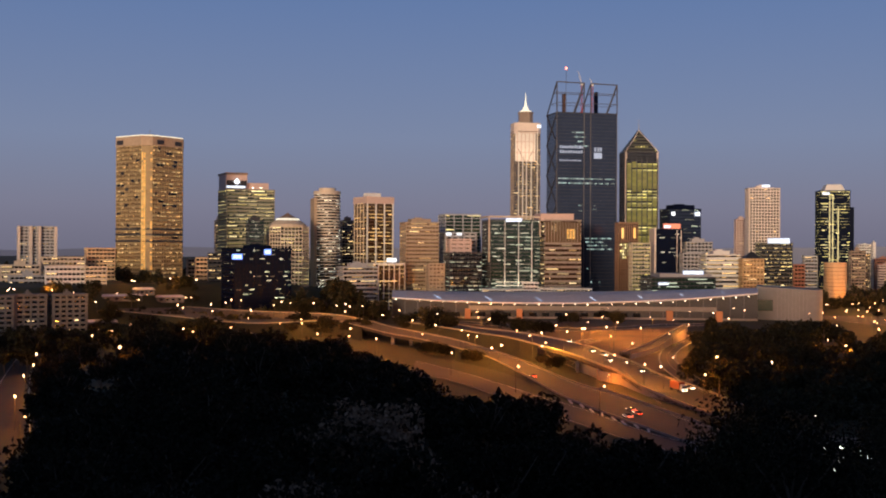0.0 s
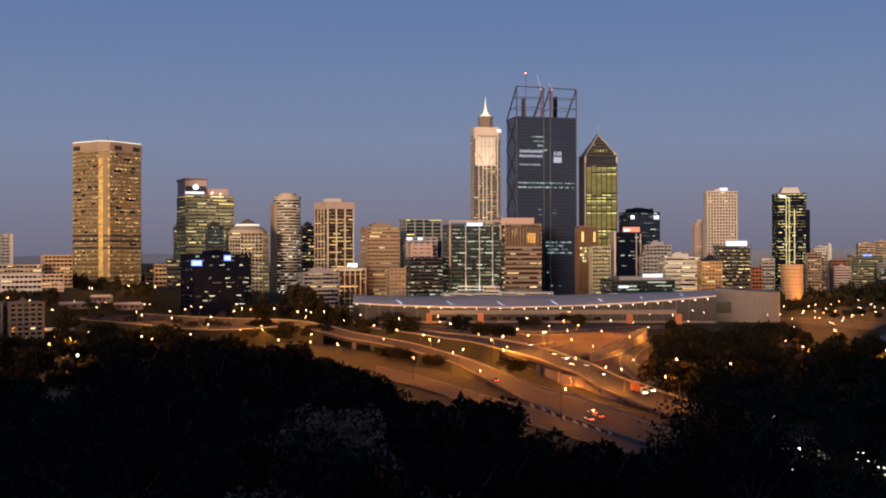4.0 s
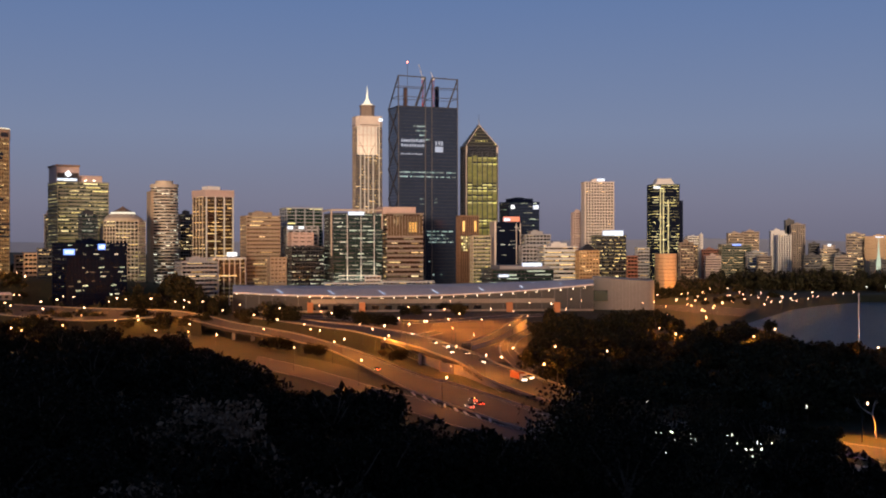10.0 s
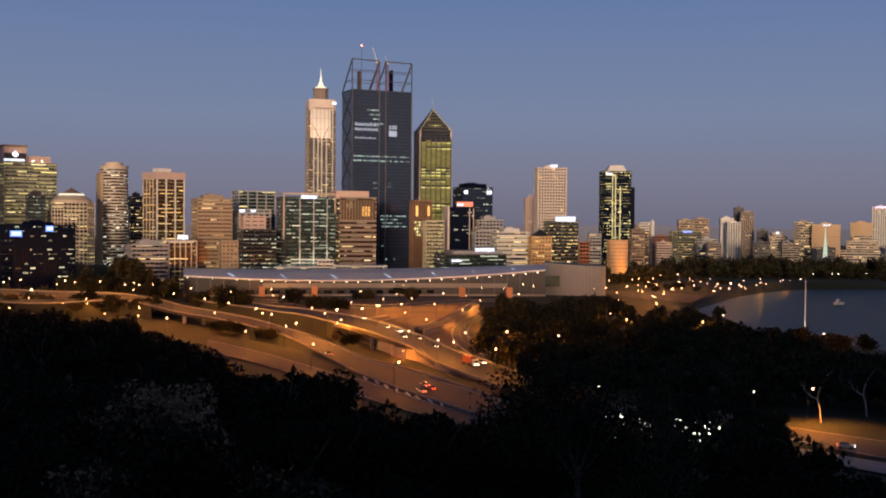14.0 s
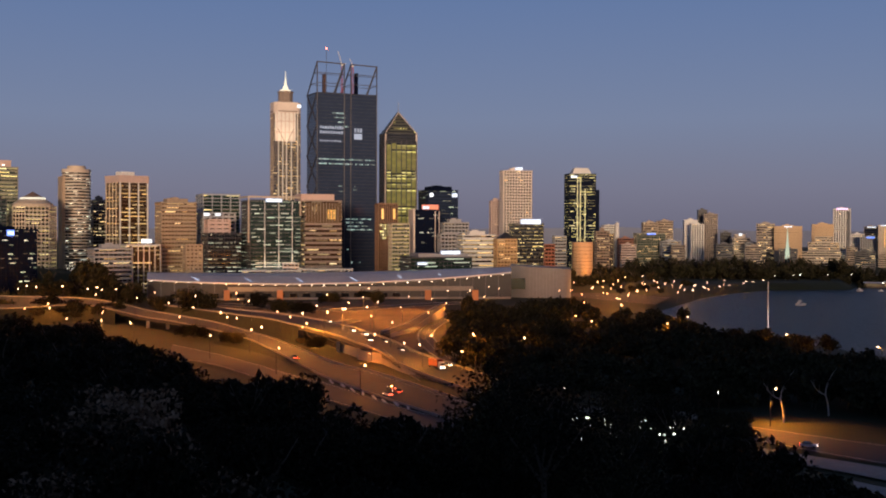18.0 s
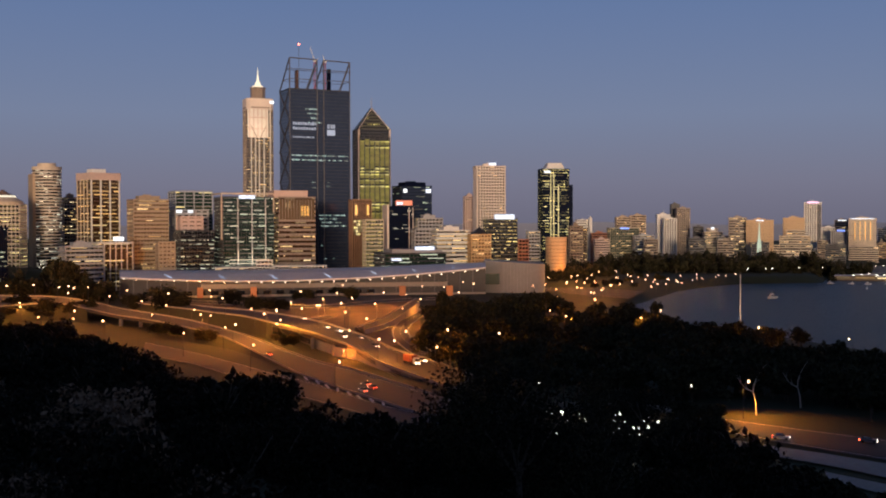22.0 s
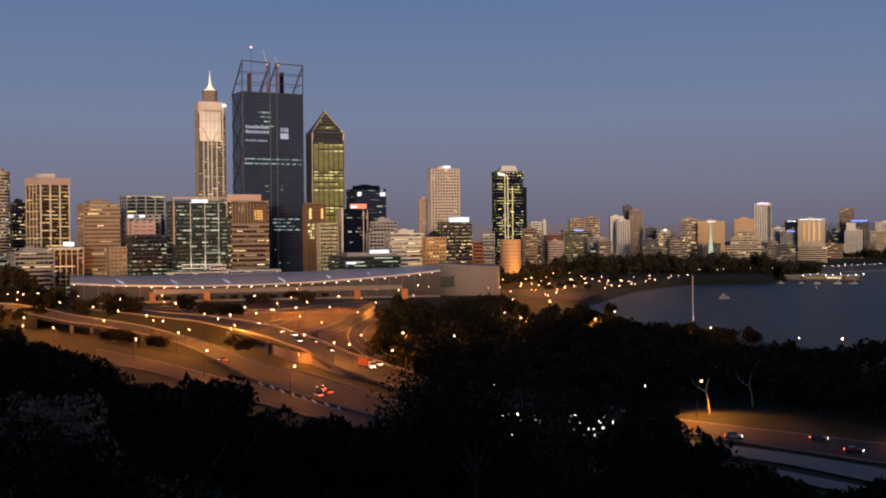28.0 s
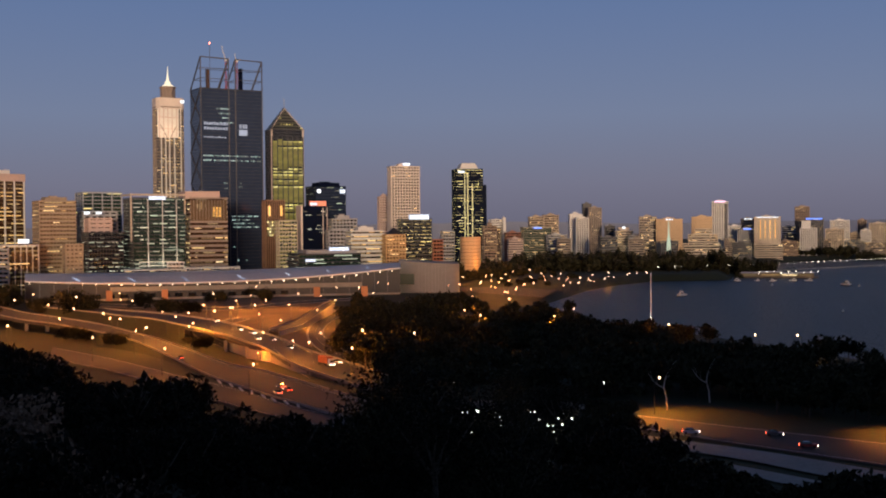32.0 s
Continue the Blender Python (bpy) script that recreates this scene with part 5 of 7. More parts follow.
def band(name, label, far, near, zs, material="asphalt", steps=6, parapet=0.0, deck=0.0, lines=3, skirts=(), banks=()):
    """A carriageway between two edge lines; zs are its heights."""
    a = spline([(*p, z) for p, z in zip(far, zs)], steps)
    b = spline([(*p, z) for p, z in zip(near, zs)], steps)
    rd = thing(name, pose(0, 0, 0), label, "road", kind="structure")
    g = Geo()
    n = len(a)
    g.add(a + b, [(i, n + i, n + i + 1, i + 1) for i in range(n - 1)])
    if deck:
        DECKS.extend(((p + q) / 2, (p - q).length / 2) for p, q in zip(a, b))
        dn = Vector((0, 0, -deck))
        g.add([p + dn for p in a] + [p + dn for p in b], [(i, i + 1, n + i + 1, n + i) for i in range(n - 1)])
        g.add(a + [p + dn for p in a], [(i, i + 1, n + i + 1, n + i) for i in range(n - 1)])
        g.add(b + [p + dn for p in b], [(i, n + i, n + i + 1, i + 1) for i in range(n - 1)])
    part("carriageway", g, M[material], rd)
    for i0, i1 in skirts:
        for edge in (a, b):
            sk = [p for p in edge[i0 * steps:i1 * steps + 1]]
            k = len(sk)
            g = Geo().add([Vector((p.x, p.y, 3.5)) for p in sk] + sk, [(i, i + 1, k + i + 1, k + i) for i in range(k - 1)])
            part("retaining_wall", g, M["concrete"], rd, "concrete retaining wall under the deck")
    for i0, i1 in banks:
        sk = [p for p in b[i0 * steps:i1 * steps + 1]]
        k = len(sk)
        g = Geo().add([Vector((p.x * 0.955, p.y * 0.955, 3.0)) for p in sk] + sk, [(i, i + 1, k + i + 1, k + i) for i in range(k - 1)])
        part("embankment", g, M["grass"], rd, "grassed embankment")
    if parapet:
        for edge, other in ((a, b), (b, a)):
            g = Geo()
            inner = [p + (q - p).normalized() * 0.4 for p, q in zip(edge, other)]
            up = Vector((0, 0, parapet))
            g.add(edge + [p + up for p in edge], [(i, i + 1, n + i + 1, n + i) for i in range(n - 1)])
            g.add(inner + [p + up for p in inner], [(i, n + i, n + i + 1, i + 1) for i in range(n - 1)])
            g.add([p + up for p in edge] + [p + up for p in inner], [(i, i + 1, n + i + 1, n + i) for i in range(n - 1)])
            part("parapet", g, M["concrete"], rd, "pale concrete parapet")
    g = Geo()
    up = Vector((0, 0, 0.03))
    for k in range(1, lines + 1):
        f = k / (lines + 1)
        ln = [p.lerp(q, f) + up for p, q in zip(a, b)]
        for p, q in zip(ln, ln[1:]):
            e = q - p
            m = max(1, int(e.length / 12))
            side = Vector((-e.y, e.x, 0)).normalized() * 0.12
            for j in range(m):
                s, t = p + e * (j / m), p + e * ((j + 0.35) / m)
                g.add([s - side, t - side, t + side, s + side], [(0, 1, 2, 3)])
    if material == "asphalt":
        for edge, other in ((a, b), (b, a)):
            g.add([p.lerp(q, 0.07) + up for p, q in zip(edge, other)] + [p.lerp(q, 0.07) + (q - p).normalized() * 0.3 + up for p, q in zip(edge, other)],
                  [(i, i + 1, n + i + 1, n + i) if edge is b else (i, n + i, n + i + 1, i + 1) for i in range(n - 1)])
    if g.v:
        part("lane_marks", g, M["paint_white"], rd, kind="stuff")
    return rd


band("freeway_viaduct", "wide freeway carriageway descending from a viaduct",
     [tuple(p[:2]) for p in [(-276, 941, 17), (-232, 927, 15.5), (-155, 884, 13.5), (-88, 861, 12.5), (-56, 814, 11), (-34, 756, 10), (-14, 708, 10), (9, 660, 9), (26, 615, 7.5), (37, 590, 6), (45, 558, 5), (59, 483, 4.5), (71, 447, 4.5), (86, 378, 4.5), (93, 343, 4.5)]],
     [tuple(p[:2]) for p in [(-238, 812, 17), (-196, 784, 15.5), (-128, 735, 13.5), (-80, 780, 12.5), (-54, 743, 11), (-33, 695, 10), (-15, 658, 10), (7, 610, 9), (23, 573, 7.5), (31, 544, 6), (38, 508, 5), (47, 446, 4.5), (56, 403, 4.5), (67, 360, 4.5), (75, 330, 4.5)]],
     [17, 15.5, 13.5, 12.5, 11, 10, 10, 9, 7.5, 6, 5, 4.5, 4.5, 4.5, 4.5], parapet=0.7, deck=1.6, lines=0, banks=((0, 4), (7, 10)))
band("slip_road", "orange-lit slip road below the viaduct", [tuple(p[:2]) for p in [(-254, 883, 15), (-220, 845, 14), (-188, 822, 12), (-158, 795, 10), (-133, 788, 8), (-109, 750, 6)]], [tuple(p[:2]) for p in [(-239, 830, 15), (-207, 797, 14), (-176, 772, 12), (-146, 734, 10), (-121, 716, 8), (-101, 683, 6)]], [15, 14, 12, 10, 8, 6], parapet=0.6, lines=1)
band("lower_road", "lower carriageway beside the grass wedge", [(-14, 587), (7, 538), (23, 494), (40, 442), (48, 423), (64, 365), (73, 341), (82, 317)], [(-15, 528), (4, 492), (19, 451), (33, 404), (41, 383), (56, 341), (66, 319), (74, 296)], [4.4] * 8, lines=0)
band("overpass", "curving overpass carriageway on concrete abutments",
     [tuple(p[:2]) for p in [(-29, 880, 8), (9, 801, 9), (24, 751, 10), (47, 698, 11), (66, 640, 11.5), (78, 589, 11.5), (83, 557, 11), (91, 536, 9), (98, 500, 6.5), (107, 466, 5), (113, 417, 4.6)]],
     [tuple(p[:2]) for p in [(-28, 839, 8), (9, 750, 9), (22, 704, 10), (38, 657, 11), (51, 598, 11.5), (64, 541, 11.5), (70, 504, 11), (77, 490, 9), (82, 452, 6.5), (90, 417, 5), (97, 381, 4.6)]],
     [8, 9, 10, 11, 11.5, 11.5, 11, 9, 6.5, 5, 4.6], parapet=0.9, deck=1.6, lines=0, skirts=((7, 10),), banks=((0, 4),))
band("inner_ramp", "ramp rising to the overpass", [(172, 793), (147, 732), (126, 679), (99, 620)], [(165, 750), (142, 691), (122, 640), (101, 600)], [10.5, 8.2, 6.4, 6], parapet=0.7, lines=0, skirts=((0, 3),))
band("hall_road", "road along the front of the hall", [(11, 919), (67, 865), (107, 835), (169, 883), (215, 901)], [(10, 890), (64, 833), (104, 805), (163, 850), (208, 873)], [4.5] * 5, lines=1, parapet=0.3)
band("loop_ramp", "tight curving loop ramp", [(184, 799), (163, 752), (138, 683), (120, 619), (110, 557), (106, 501), (106, 459)], [(181, 761), (164, 722), (142, 662), (129, 615), (122, 574), (118, 524), (118, 484)], [4.4] * 7, lines=1, parapet=0.4)
band("cross_road", "road passing under the overpass", [(99, 737), (70, 685), (58, 625), (65, 550), (75, 499), (86, 461)], [(102, 717), (77, 664), (67, 617), (73, 544), (81, 488), (83, 422)], [4.45] * 6, lines=1, parapet=0.3)
band("river_freeway", "riverside freeway lit by street lamps", [(153, 323), (160, 309), (174, 286), (188, 265), (202, 243), (210, 226)], [(144, 304), (149, 289), (160, 263), (171, 241), (182, 219), (188, 202)], [4.3] * 6, lines=0)
band("foot_path", "pale concrete path and median below the freeway", [(145, 277), (152, 265), (163, 247), (171, 230), (179, 210)], [(140, 268), (146, 253), (155, 235), (161, 217), (169, 197)], [4.5] * 5, "concrete", lines=0)
band("service_road", "narrow service road under the scarp", [(149, 233), (155, 218), (160, 205), (167, 192)], [(145, 226), (149, 210), (155, 198), (161, 185)], [4.4] * 4, "concrete", lines=0)
band("hill_road", "lamp-lit road climbing through the trees", [(-236, 662), (-211, 580), (-190, 517), (-161, 437), (-130, 355), (-106, 291)], [(-252, 686), (-226, 592), (-203, 516), (-177, 436), (-148, 354), (-124, 290)], [4.6] * 6, lines=0)
band("foreshore_drive", "foreshore drive along the bay", [(377, 1118), (399, 1067), (402, 983), (413, 935)], [(332, 995), (339, 913), (353, 870), (359, 842)], [4.4] * 4, lines=2)

band("dirt_verge", "bare sandy ground between the interchange ramps", [(-5, 906), (36, 922), (74, 932), (123, 940), (162, 943), (200, 971), (179, 820)], [(-4, 788), (28, 724), (51, 646), (76, 553), (95, 539), (112, 536), (111, 492)], [4.15] * 7, "dirt", lines=0)
md = thing("median_marks", pose(0, 0, 0), "row of pale slanting median marks between the carriageways", "road marking", kind="structure")
for (x, y), (x2, y2) in zip([(49, 431), (52, 419), (54, 407), (57, 397), (59, 387), (61, 378), (64, 370), (67, 362)], [(49, 421), (52, 410), (54, 398), (56, 389), (59, 379), (61, 370), (64, 363), (66, 355)]):
    d_ = Vector((x2 - x, y2 - y, 0)).normalized()
    o_ = Vector((-d_.y, d_.x, 0)) * 0.4
    p_, q_ = Vector((x, y, 4.62)), Vector((x2, y2, 4.62))
    part("mark", Geo().prism([(p_ - o_).to_2d()[:], (q_ - o_).to_2d()[:], (q_ + o_).to_2d()[:], (p_ + o_).to_2d()[:]], 4.5, 4.75), M["paint_white"], md)
def behind(p, k):
    """The point k metres further from the lookout."""
    p = Vector((p[0], p[1], 0))
    return p + p.normalized() * k


ux, uy, _ = behind((73.2, 490.3, 10.3), -2.2)
ul = thing("underpass_lamp", pose(ux, uy, 3.6), "sodium lamp lighting the underpass wall orange", "lamp")
part("pole", Geo().rod((0, 0, 0), (0, 0, 4.4), 0.07), M["lamp_pole"], ul)
part("luminaire", Geo().lathe([(0.1, 4.4), (0.2, 4.45), (0.2, 4.6), (0.1, 4.65)], 8), M["sodium"], ul)
lo_ = new("lamp_light", bpy.data.lights.new("underpass_light", "POINT"))
lo_.data.energy, lo_.data.color, lo_.data.shadow_soft_size = 9000, (1.0, 0.2, 0.012), 0.4
lo_.parent, lo_.location = ul, (0, 0, 3.6)
ab = thing("bridge_abutment", pose(0, 0, 0), "concrete abutments and piers under the overpass", "bridge", kind="structure")
for pa, pb, k in (((64.3, 539.0, 11.4), (70.3, 502.2, 10.9), 6.0), ((70.3, 502.2, 10.9), (77.8, 483.7, 8.7), 0.9)):
    ua, ub = behind(pa, k), behind(pb, k)
    un = ua.normalized() * 0.6
    part("back_wall", Geo().prism([ua.to_2d()[:], ub.to_2d()[:], (ub + un).to_2d()[:], (ua + un).to_2d()[:]], 3, 8.4), M["concrete"], ab, "concrete wall under the overpass")
for q in ((64.7, 533.1, 11.4), (70.3, 502.2, 10.9)):
    a_, b_2 = behind(q, 0.6), behind(q, 6)
    o_ = Vector((a_.y, -a_.x, 0)).normalized() * 0.7
    part("pier_wall", Geo().prism([(a_ + o_).to_2d()[:], (b_2 + o_).to_2d()[:], (b_2 - o_).to_2d()[:], (a_ - o_).to_2d()[:]], 3, 9.3), M["concrete"], ab)
for k, (x, y, z) in enumerate([(-30.9, 691.6, 4), (-19.3, 682.4, 4), (-7.3, 665.5, 4), (4.2, 635.0, 4)]):
    part("pier_wall", Geo().box(x - 1.0, x + 1.0, y - 2, y + 10, 3, 8.4), M["concrete"], ab)
wl_ = spline([(81, 514, 4), (81, 473, 4), (82, 450, 4), (86, 435, 4)], 8)
g = Geo()
n = len(wl_)
g.add(wl_ + [p + Vector((0, 0, 4.5 * (1 - i / n) + 0.8)) for i, p in enumerate(wl_)], [(i, i + 1, n + i + 1, n + i) for i in range(n - 1)])
g.add([p + Vector((0.5, 0.6, 0)) for p in wl_] + [p + Vector((0.5, 0.6, 4.5 * (1 - i / n) + 0.8)) for i, p in enumerate(wl_)], [(i, n + i, n + i + 1, i + 1) for i in range(n - 1)])
tagged(part("retaining_wall", g, M["concrete"]), "curved concrete retaining wall of the underpass", "wall", kind="structure")


# ---- trees ----
def crown_mesh(name, seed, n, rx, rz, leaf, material, clumps=9, droop=0.0):
    """Leaf clumps round several limb ends, with gaps between them."""
    r = np.random.default_rng(seed)
    c = r.normal(size=(clumps, 3))
    c /= np.linalg.norm(c, axis=1)[:, None]
    c *= (0.35 + 0.5 * r.random((clumps, 1)))
    c[:, 2] = np.abs(c[:, 2]) * 0.9 - 0.25
    size = 0.28 + 0.25 * r.random(clumps)
    k = r.integers(0, clumps, n)
    d = r.normal(size=(n, 3))
    d /= np.linalg.norm(d, axis=1)[:, None]
    p = c[k] + d * (size[k] * (0.55 + 0.5 * r.random(n)))[:, None]
    p[:, 2] -= droop * r.random(n) * np.hypot(p[:, 0], p[:, 1])
    p *= (rx, rx, rz)
    u = r.normal(size=(n, 3))
    u /= np.linalg.norm(u, axis=1)[:, None]
    w = np.cross(u, r.normal(size=(n, 3)))
    w /= np.linalg.norm(w, axis=1)[:, None]
    s = leaf * (0.6 + 0.8 * r.random((n, 1)))
    v = np.stack([p - u * s, p + w * s * 0.55, p + u * s, p - w * s * 0.55], 1).reshape(-1, 3)
    me = bpy.data.meshes.new(name)
    me.from_pydata(v.tolist(), [], np.arange(4 * n).reshape(-1, 4).tolist())
    me.materials.append(M[material])
    return me


def trunk_mesh(seed, height, r0, material, spread=0.5, limbs=5):
    rnd = random.Random(seed)
    g = Geo()
    lean = Vector((rnd.uniform(-0.1, 0.1), rnd.uniform(-0.1, 0.1), 1))
    fork = lean * height * 0.5
    g.rod((0, 0, -1.5), lean * height * 0.25, r0 * 1.15, r0 * 0.85, 7)
    g.rod(lean * height * 0.25, fork, r0 * 0.85, r0 * 0.65, 7)
    for i in range(limbs):
        a = 2 * math.pi * (i + rnd.random() * 0.6) / limbs
        s = fork * rnd.uniform(0.75, 1.0)
        m = s + Vector((math.cos(a) * spread, math.sin(a) * spread, 0.7)) * height * 0.22
        e = m + Vector((math.cos(a + 0.3) * spread, math.sin(a + 0.3) * spread, 0.75)) * height * 0.2
        g.rod(s, m, r0 * 0.5, r0 * 0.32, 5)
        g.rod(m, e, r0 * 0.32, r0 * 0.12, 5)
    return g.mesh("trunk", M[material])


def tree_kind(seed, height, rx, rz, n, leaf, material, label, bark="bark", name="tree", clumps=9):
    tr = thing(name, pose(0, 0, -500), label, "tree", "trees")
    t = new("trunk", trunk_mesh(seed, height, height * 0.022, bark))
    t.parent = tr
    c = new("crown", crown_mesh("crown", seed + 40, n, rx, rz, leaf, material, clumps))
    c.parent = tr
    c.location.z = height * 0.62
    return tr


SCARP, FLAT = "dark eucalyptus tree on the wooded scarp", "dense dark tree in the riverside park"
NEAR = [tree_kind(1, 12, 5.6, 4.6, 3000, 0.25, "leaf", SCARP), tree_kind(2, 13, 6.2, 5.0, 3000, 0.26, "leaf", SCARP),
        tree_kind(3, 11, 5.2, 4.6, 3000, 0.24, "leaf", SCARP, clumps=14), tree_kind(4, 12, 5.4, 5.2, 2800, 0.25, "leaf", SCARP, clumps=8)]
GREY = [tree_kind(5, 12, 5.2, 5.4, 2800, 0.25, "leaf_grey_lit", "grey-leaved eucalyptus with light put into its leaf colour", clumps=10),
        tree_kind(15, 12, 4.8, 5.8, 2800, 0.25, "leaf_grey_lit", "grey-leaved eucalyptus with light put into its leaf colour", clumps=13)]
PARK = [tree_kind(6, 13, 7.0, 5.5, 1000, 0.65, "leaf_dark", FLAT), tree_kind(7, 11, 6.0, 5.0, 900, 0.62, "leaf", FLAT, clumps=12), tree_kind(8, 15, 6.5, 7.0, 1000, 0.65, "leaf_dark", FLAT, clumps=8)]
SPARSE = [tree_kind(16, 17, 7.0, 7.5, 3200, 0.2, "leaf", "tall open-crowned eucalyptus with lamps shining through", clumps=16),
          tree_kind(17, 16, 6.5, 7.0, 3000, 0.2, "leaf_dark", "tall open-crowned eucalyptus with lamps shining through", clumps=14)]
FULL = [tree_kind(51, 8.5, 6.6, 6.2, 1500, 0.5, "leaf_dark", "broad bushy tree beside the interchange roads", clumps=16), tree_kind(52, 8.0, 6.0, 6.4, 1500, 0.5, "leaf", "broad bushy tree beside the interchange roads", clumps=18)]
rt_, grey_ = random.Random(12), random.Random(5)


WOOD_LAMPS = [(124, 498), (140, 479), (207, 601), (204, 565), (239, 542), (269, 584), (269, 473), (149, 304), (-97, 755), (-90, 715), (-69, 629), (-51, 614)] + [(-201, 650), (-191, 608), (-190, 647), (-197, 696), (-206, 599), (-156, 532), (-155, 663), (-160, 693), (-143, 636)] + \
    [(277, 413), (292, 404), (247, 299), (107, 383), (96, 359), (100, 292), (107, 321), (119, 386), (171, 308), (107, 429), (117, 384), (85, 429), (158, 323)]


def clear(x, y, top, r):
    """True where a tree would hide no lamp."""
    a, d = math.atan2(x, y), math.hypot(x, y)
    for lx, ly in WOOD_LAMPS:
        ld = math.hypot(lx, ly)
        if d < ld and abs(a - math.atan2(lx, ly)) * d < r and top > EYE - (EYE - 15) * d / ld - 0.5:
            return False
    return True


def plant(kinds, x, y, s=1.0, z=None, free=False):
    k = rt_.choice(kinds)
    if not free and math.hypot(x, y) > 175 and not clear(x, y, float(ground_z(x, y)) + 14 * s, 3.5 * s):
        return None
    z = float(ground_z(x, y)) if z is None else z
    t = copy_thing(k, pose(x, y, z - 0.2, 0, 0, rt_.uniform(0, 360)))
    t.scale = (s * rt_.uniform(0.85, 1.15), s * rt_.uniform(0.85, 1.15), s * rt_.uniform(0.85, 1.15))
    return t


class Wood:
    """Trees too many to count, joined: crowns and trunks of one wood."""

    def __init__(self, kinds, low=0.56):
        self.kinds = []
        for seed, height, rx, rz, n, leaf, mt, clumps in kinds:
            c = crown_mesh("c", seed, n, rx, rz, leaf, mt, clumps)
            t = trunk_mesh(seed, height, height * 0.022, "bark")
            cv = np.array([v.co[:] for v in c.vertices]) + (0, 0, height * low)
            tv = np.array([v.co[:] for v in t.vertices])
            self.kinds.append((cv, tv, [tuple(p.vertices) for p in t.polygons]))
        self.cv, self.tv, self.tf, self.nt = [], [], [], 0

    def plant(self, x, y, s=1.0):
        cv, tv, tf = self.kinds[rt_.randrange(len(self.kinds))]
        if not clear(x, y, float(ground_z(x, y)) + 13 * s, 3.5 * s):
            return
        a = rt_.uniform(0, 6.283)
        m = np.array([[math.cos(a), -math.sin(a), 0], [math.sin(a), math.cos(a), 0], [0, 0, 1]]) * (s * rt_.uniform(0.85, 1.15))
        m[2] *= rt_.uniform(0.85, 1.15)
        o = np.array([x, y, float(ground_z(x, y)) - 0.3])
        self.cv.append(cv @ m.T + o)
        self.tv.append(tv @ m.T + o)
        self.tf += [tuple(i + self.nt for i in f) for f in tf]
        self.nt += len(tv)

    def done(self, name, label, leaf):
        v = np.concatenate(self.cv + self.tv)
        nc = sum(len(c) for c in self.cv)
        me = bpy.data.meshes.new(name)
        f = np.arange(nc).reshape(-1, 4).tolist() + [tuple(i + nc for i in q) for q in self.tf]
        me.from_pydata(v.tolist(), [], f)
        me.materials.append(M[leaf])
        me.materials.append(M["bark"])
        idx = np.zeros(len(f), np.int32)
        idx[nc // 4:] = 1
        me.polygons.foreach_set("material_index", idx)
        tagged(new(name, me), label, "trees", kind="stuff")


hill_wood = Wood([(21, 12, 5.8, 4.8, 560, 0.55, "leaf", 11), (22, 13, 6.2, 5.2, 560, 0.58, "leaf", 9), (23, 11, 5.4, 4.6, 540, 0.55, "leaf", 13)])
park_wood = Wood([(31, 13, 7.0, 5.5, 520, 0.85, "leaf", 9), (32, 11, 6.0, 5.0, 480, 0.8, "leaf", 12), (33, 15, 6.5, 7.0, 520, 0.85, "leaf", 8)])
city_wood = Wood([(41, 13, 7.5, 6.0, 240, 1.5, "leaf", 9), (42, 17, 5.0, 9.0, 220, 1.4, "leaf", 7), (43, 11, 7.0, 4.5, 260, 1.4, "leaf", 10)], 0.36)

# the wooded scarp, ring by ring
r = 50.0
while r < 690:
    step = 8.5 + r * 0.008
    a = -25.0
    while a < 43:
        aa = a + rt_.uniform(-0.4, 0.4) * math.degrees(step / r)
        rr = r + rt_.uniform(-0.4, 0.4) * step
        a += math.degrees(step / r)
        foot = 46.0 / float(np.interp(aa, SLOPE_AZ, SLOPE))
        if rr > foot - 4 or (-23.4 < aa < -20.05 and rr > 170):
            continue
        x, y = at(aa, rr)
        if rt_.random() < 0.1:
            continue
        size = rt_.choice((0.6, 0.8, 0.9, 1.0, 1.1, 1.3)) * rt_.uniform(0.9, 1.1)
        if rr > 175:
            hill_wood.plant(x, y, size)
        else:
            few = -6.5 < aa < -1.2 and 92 < rr < 160 and rt_.random() < 0.6 or -1.2 < aa < 9 and 95 < rr < 175 and rt_.random() < 0.15
            kinds = NEAR[:2] if few else NEAR
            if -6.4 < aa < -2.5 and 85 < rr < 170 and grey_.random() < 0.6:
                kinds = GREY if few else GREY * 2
            plant(kinds, x, y, size)
    r += step * 0.92


def stand(kinds, cx, cy, rx, ry, turn, count, s=1.0):
    """An ellipse of trees on the flats; the wood takes them when it is given."""
    for i in range(count):
        q, w = math.sqrt(rt_.random()), rt_.uniform(0, 2 * math.pi)
        u, v = rx * q * math.cos(w), ry * q * math.sin(w)
        c, d = math.cos(radians(turn)), math.sin(radians(turn))
        x, y, z = cx + u * c - v * d, cy + u * d + v * c, s * rt_.uniform(0.8, 1.15)
        if isinstance(kinds, Wood):
            kinds.plant(x, y, z)
        else:
            plant(kinds, x, y, z)


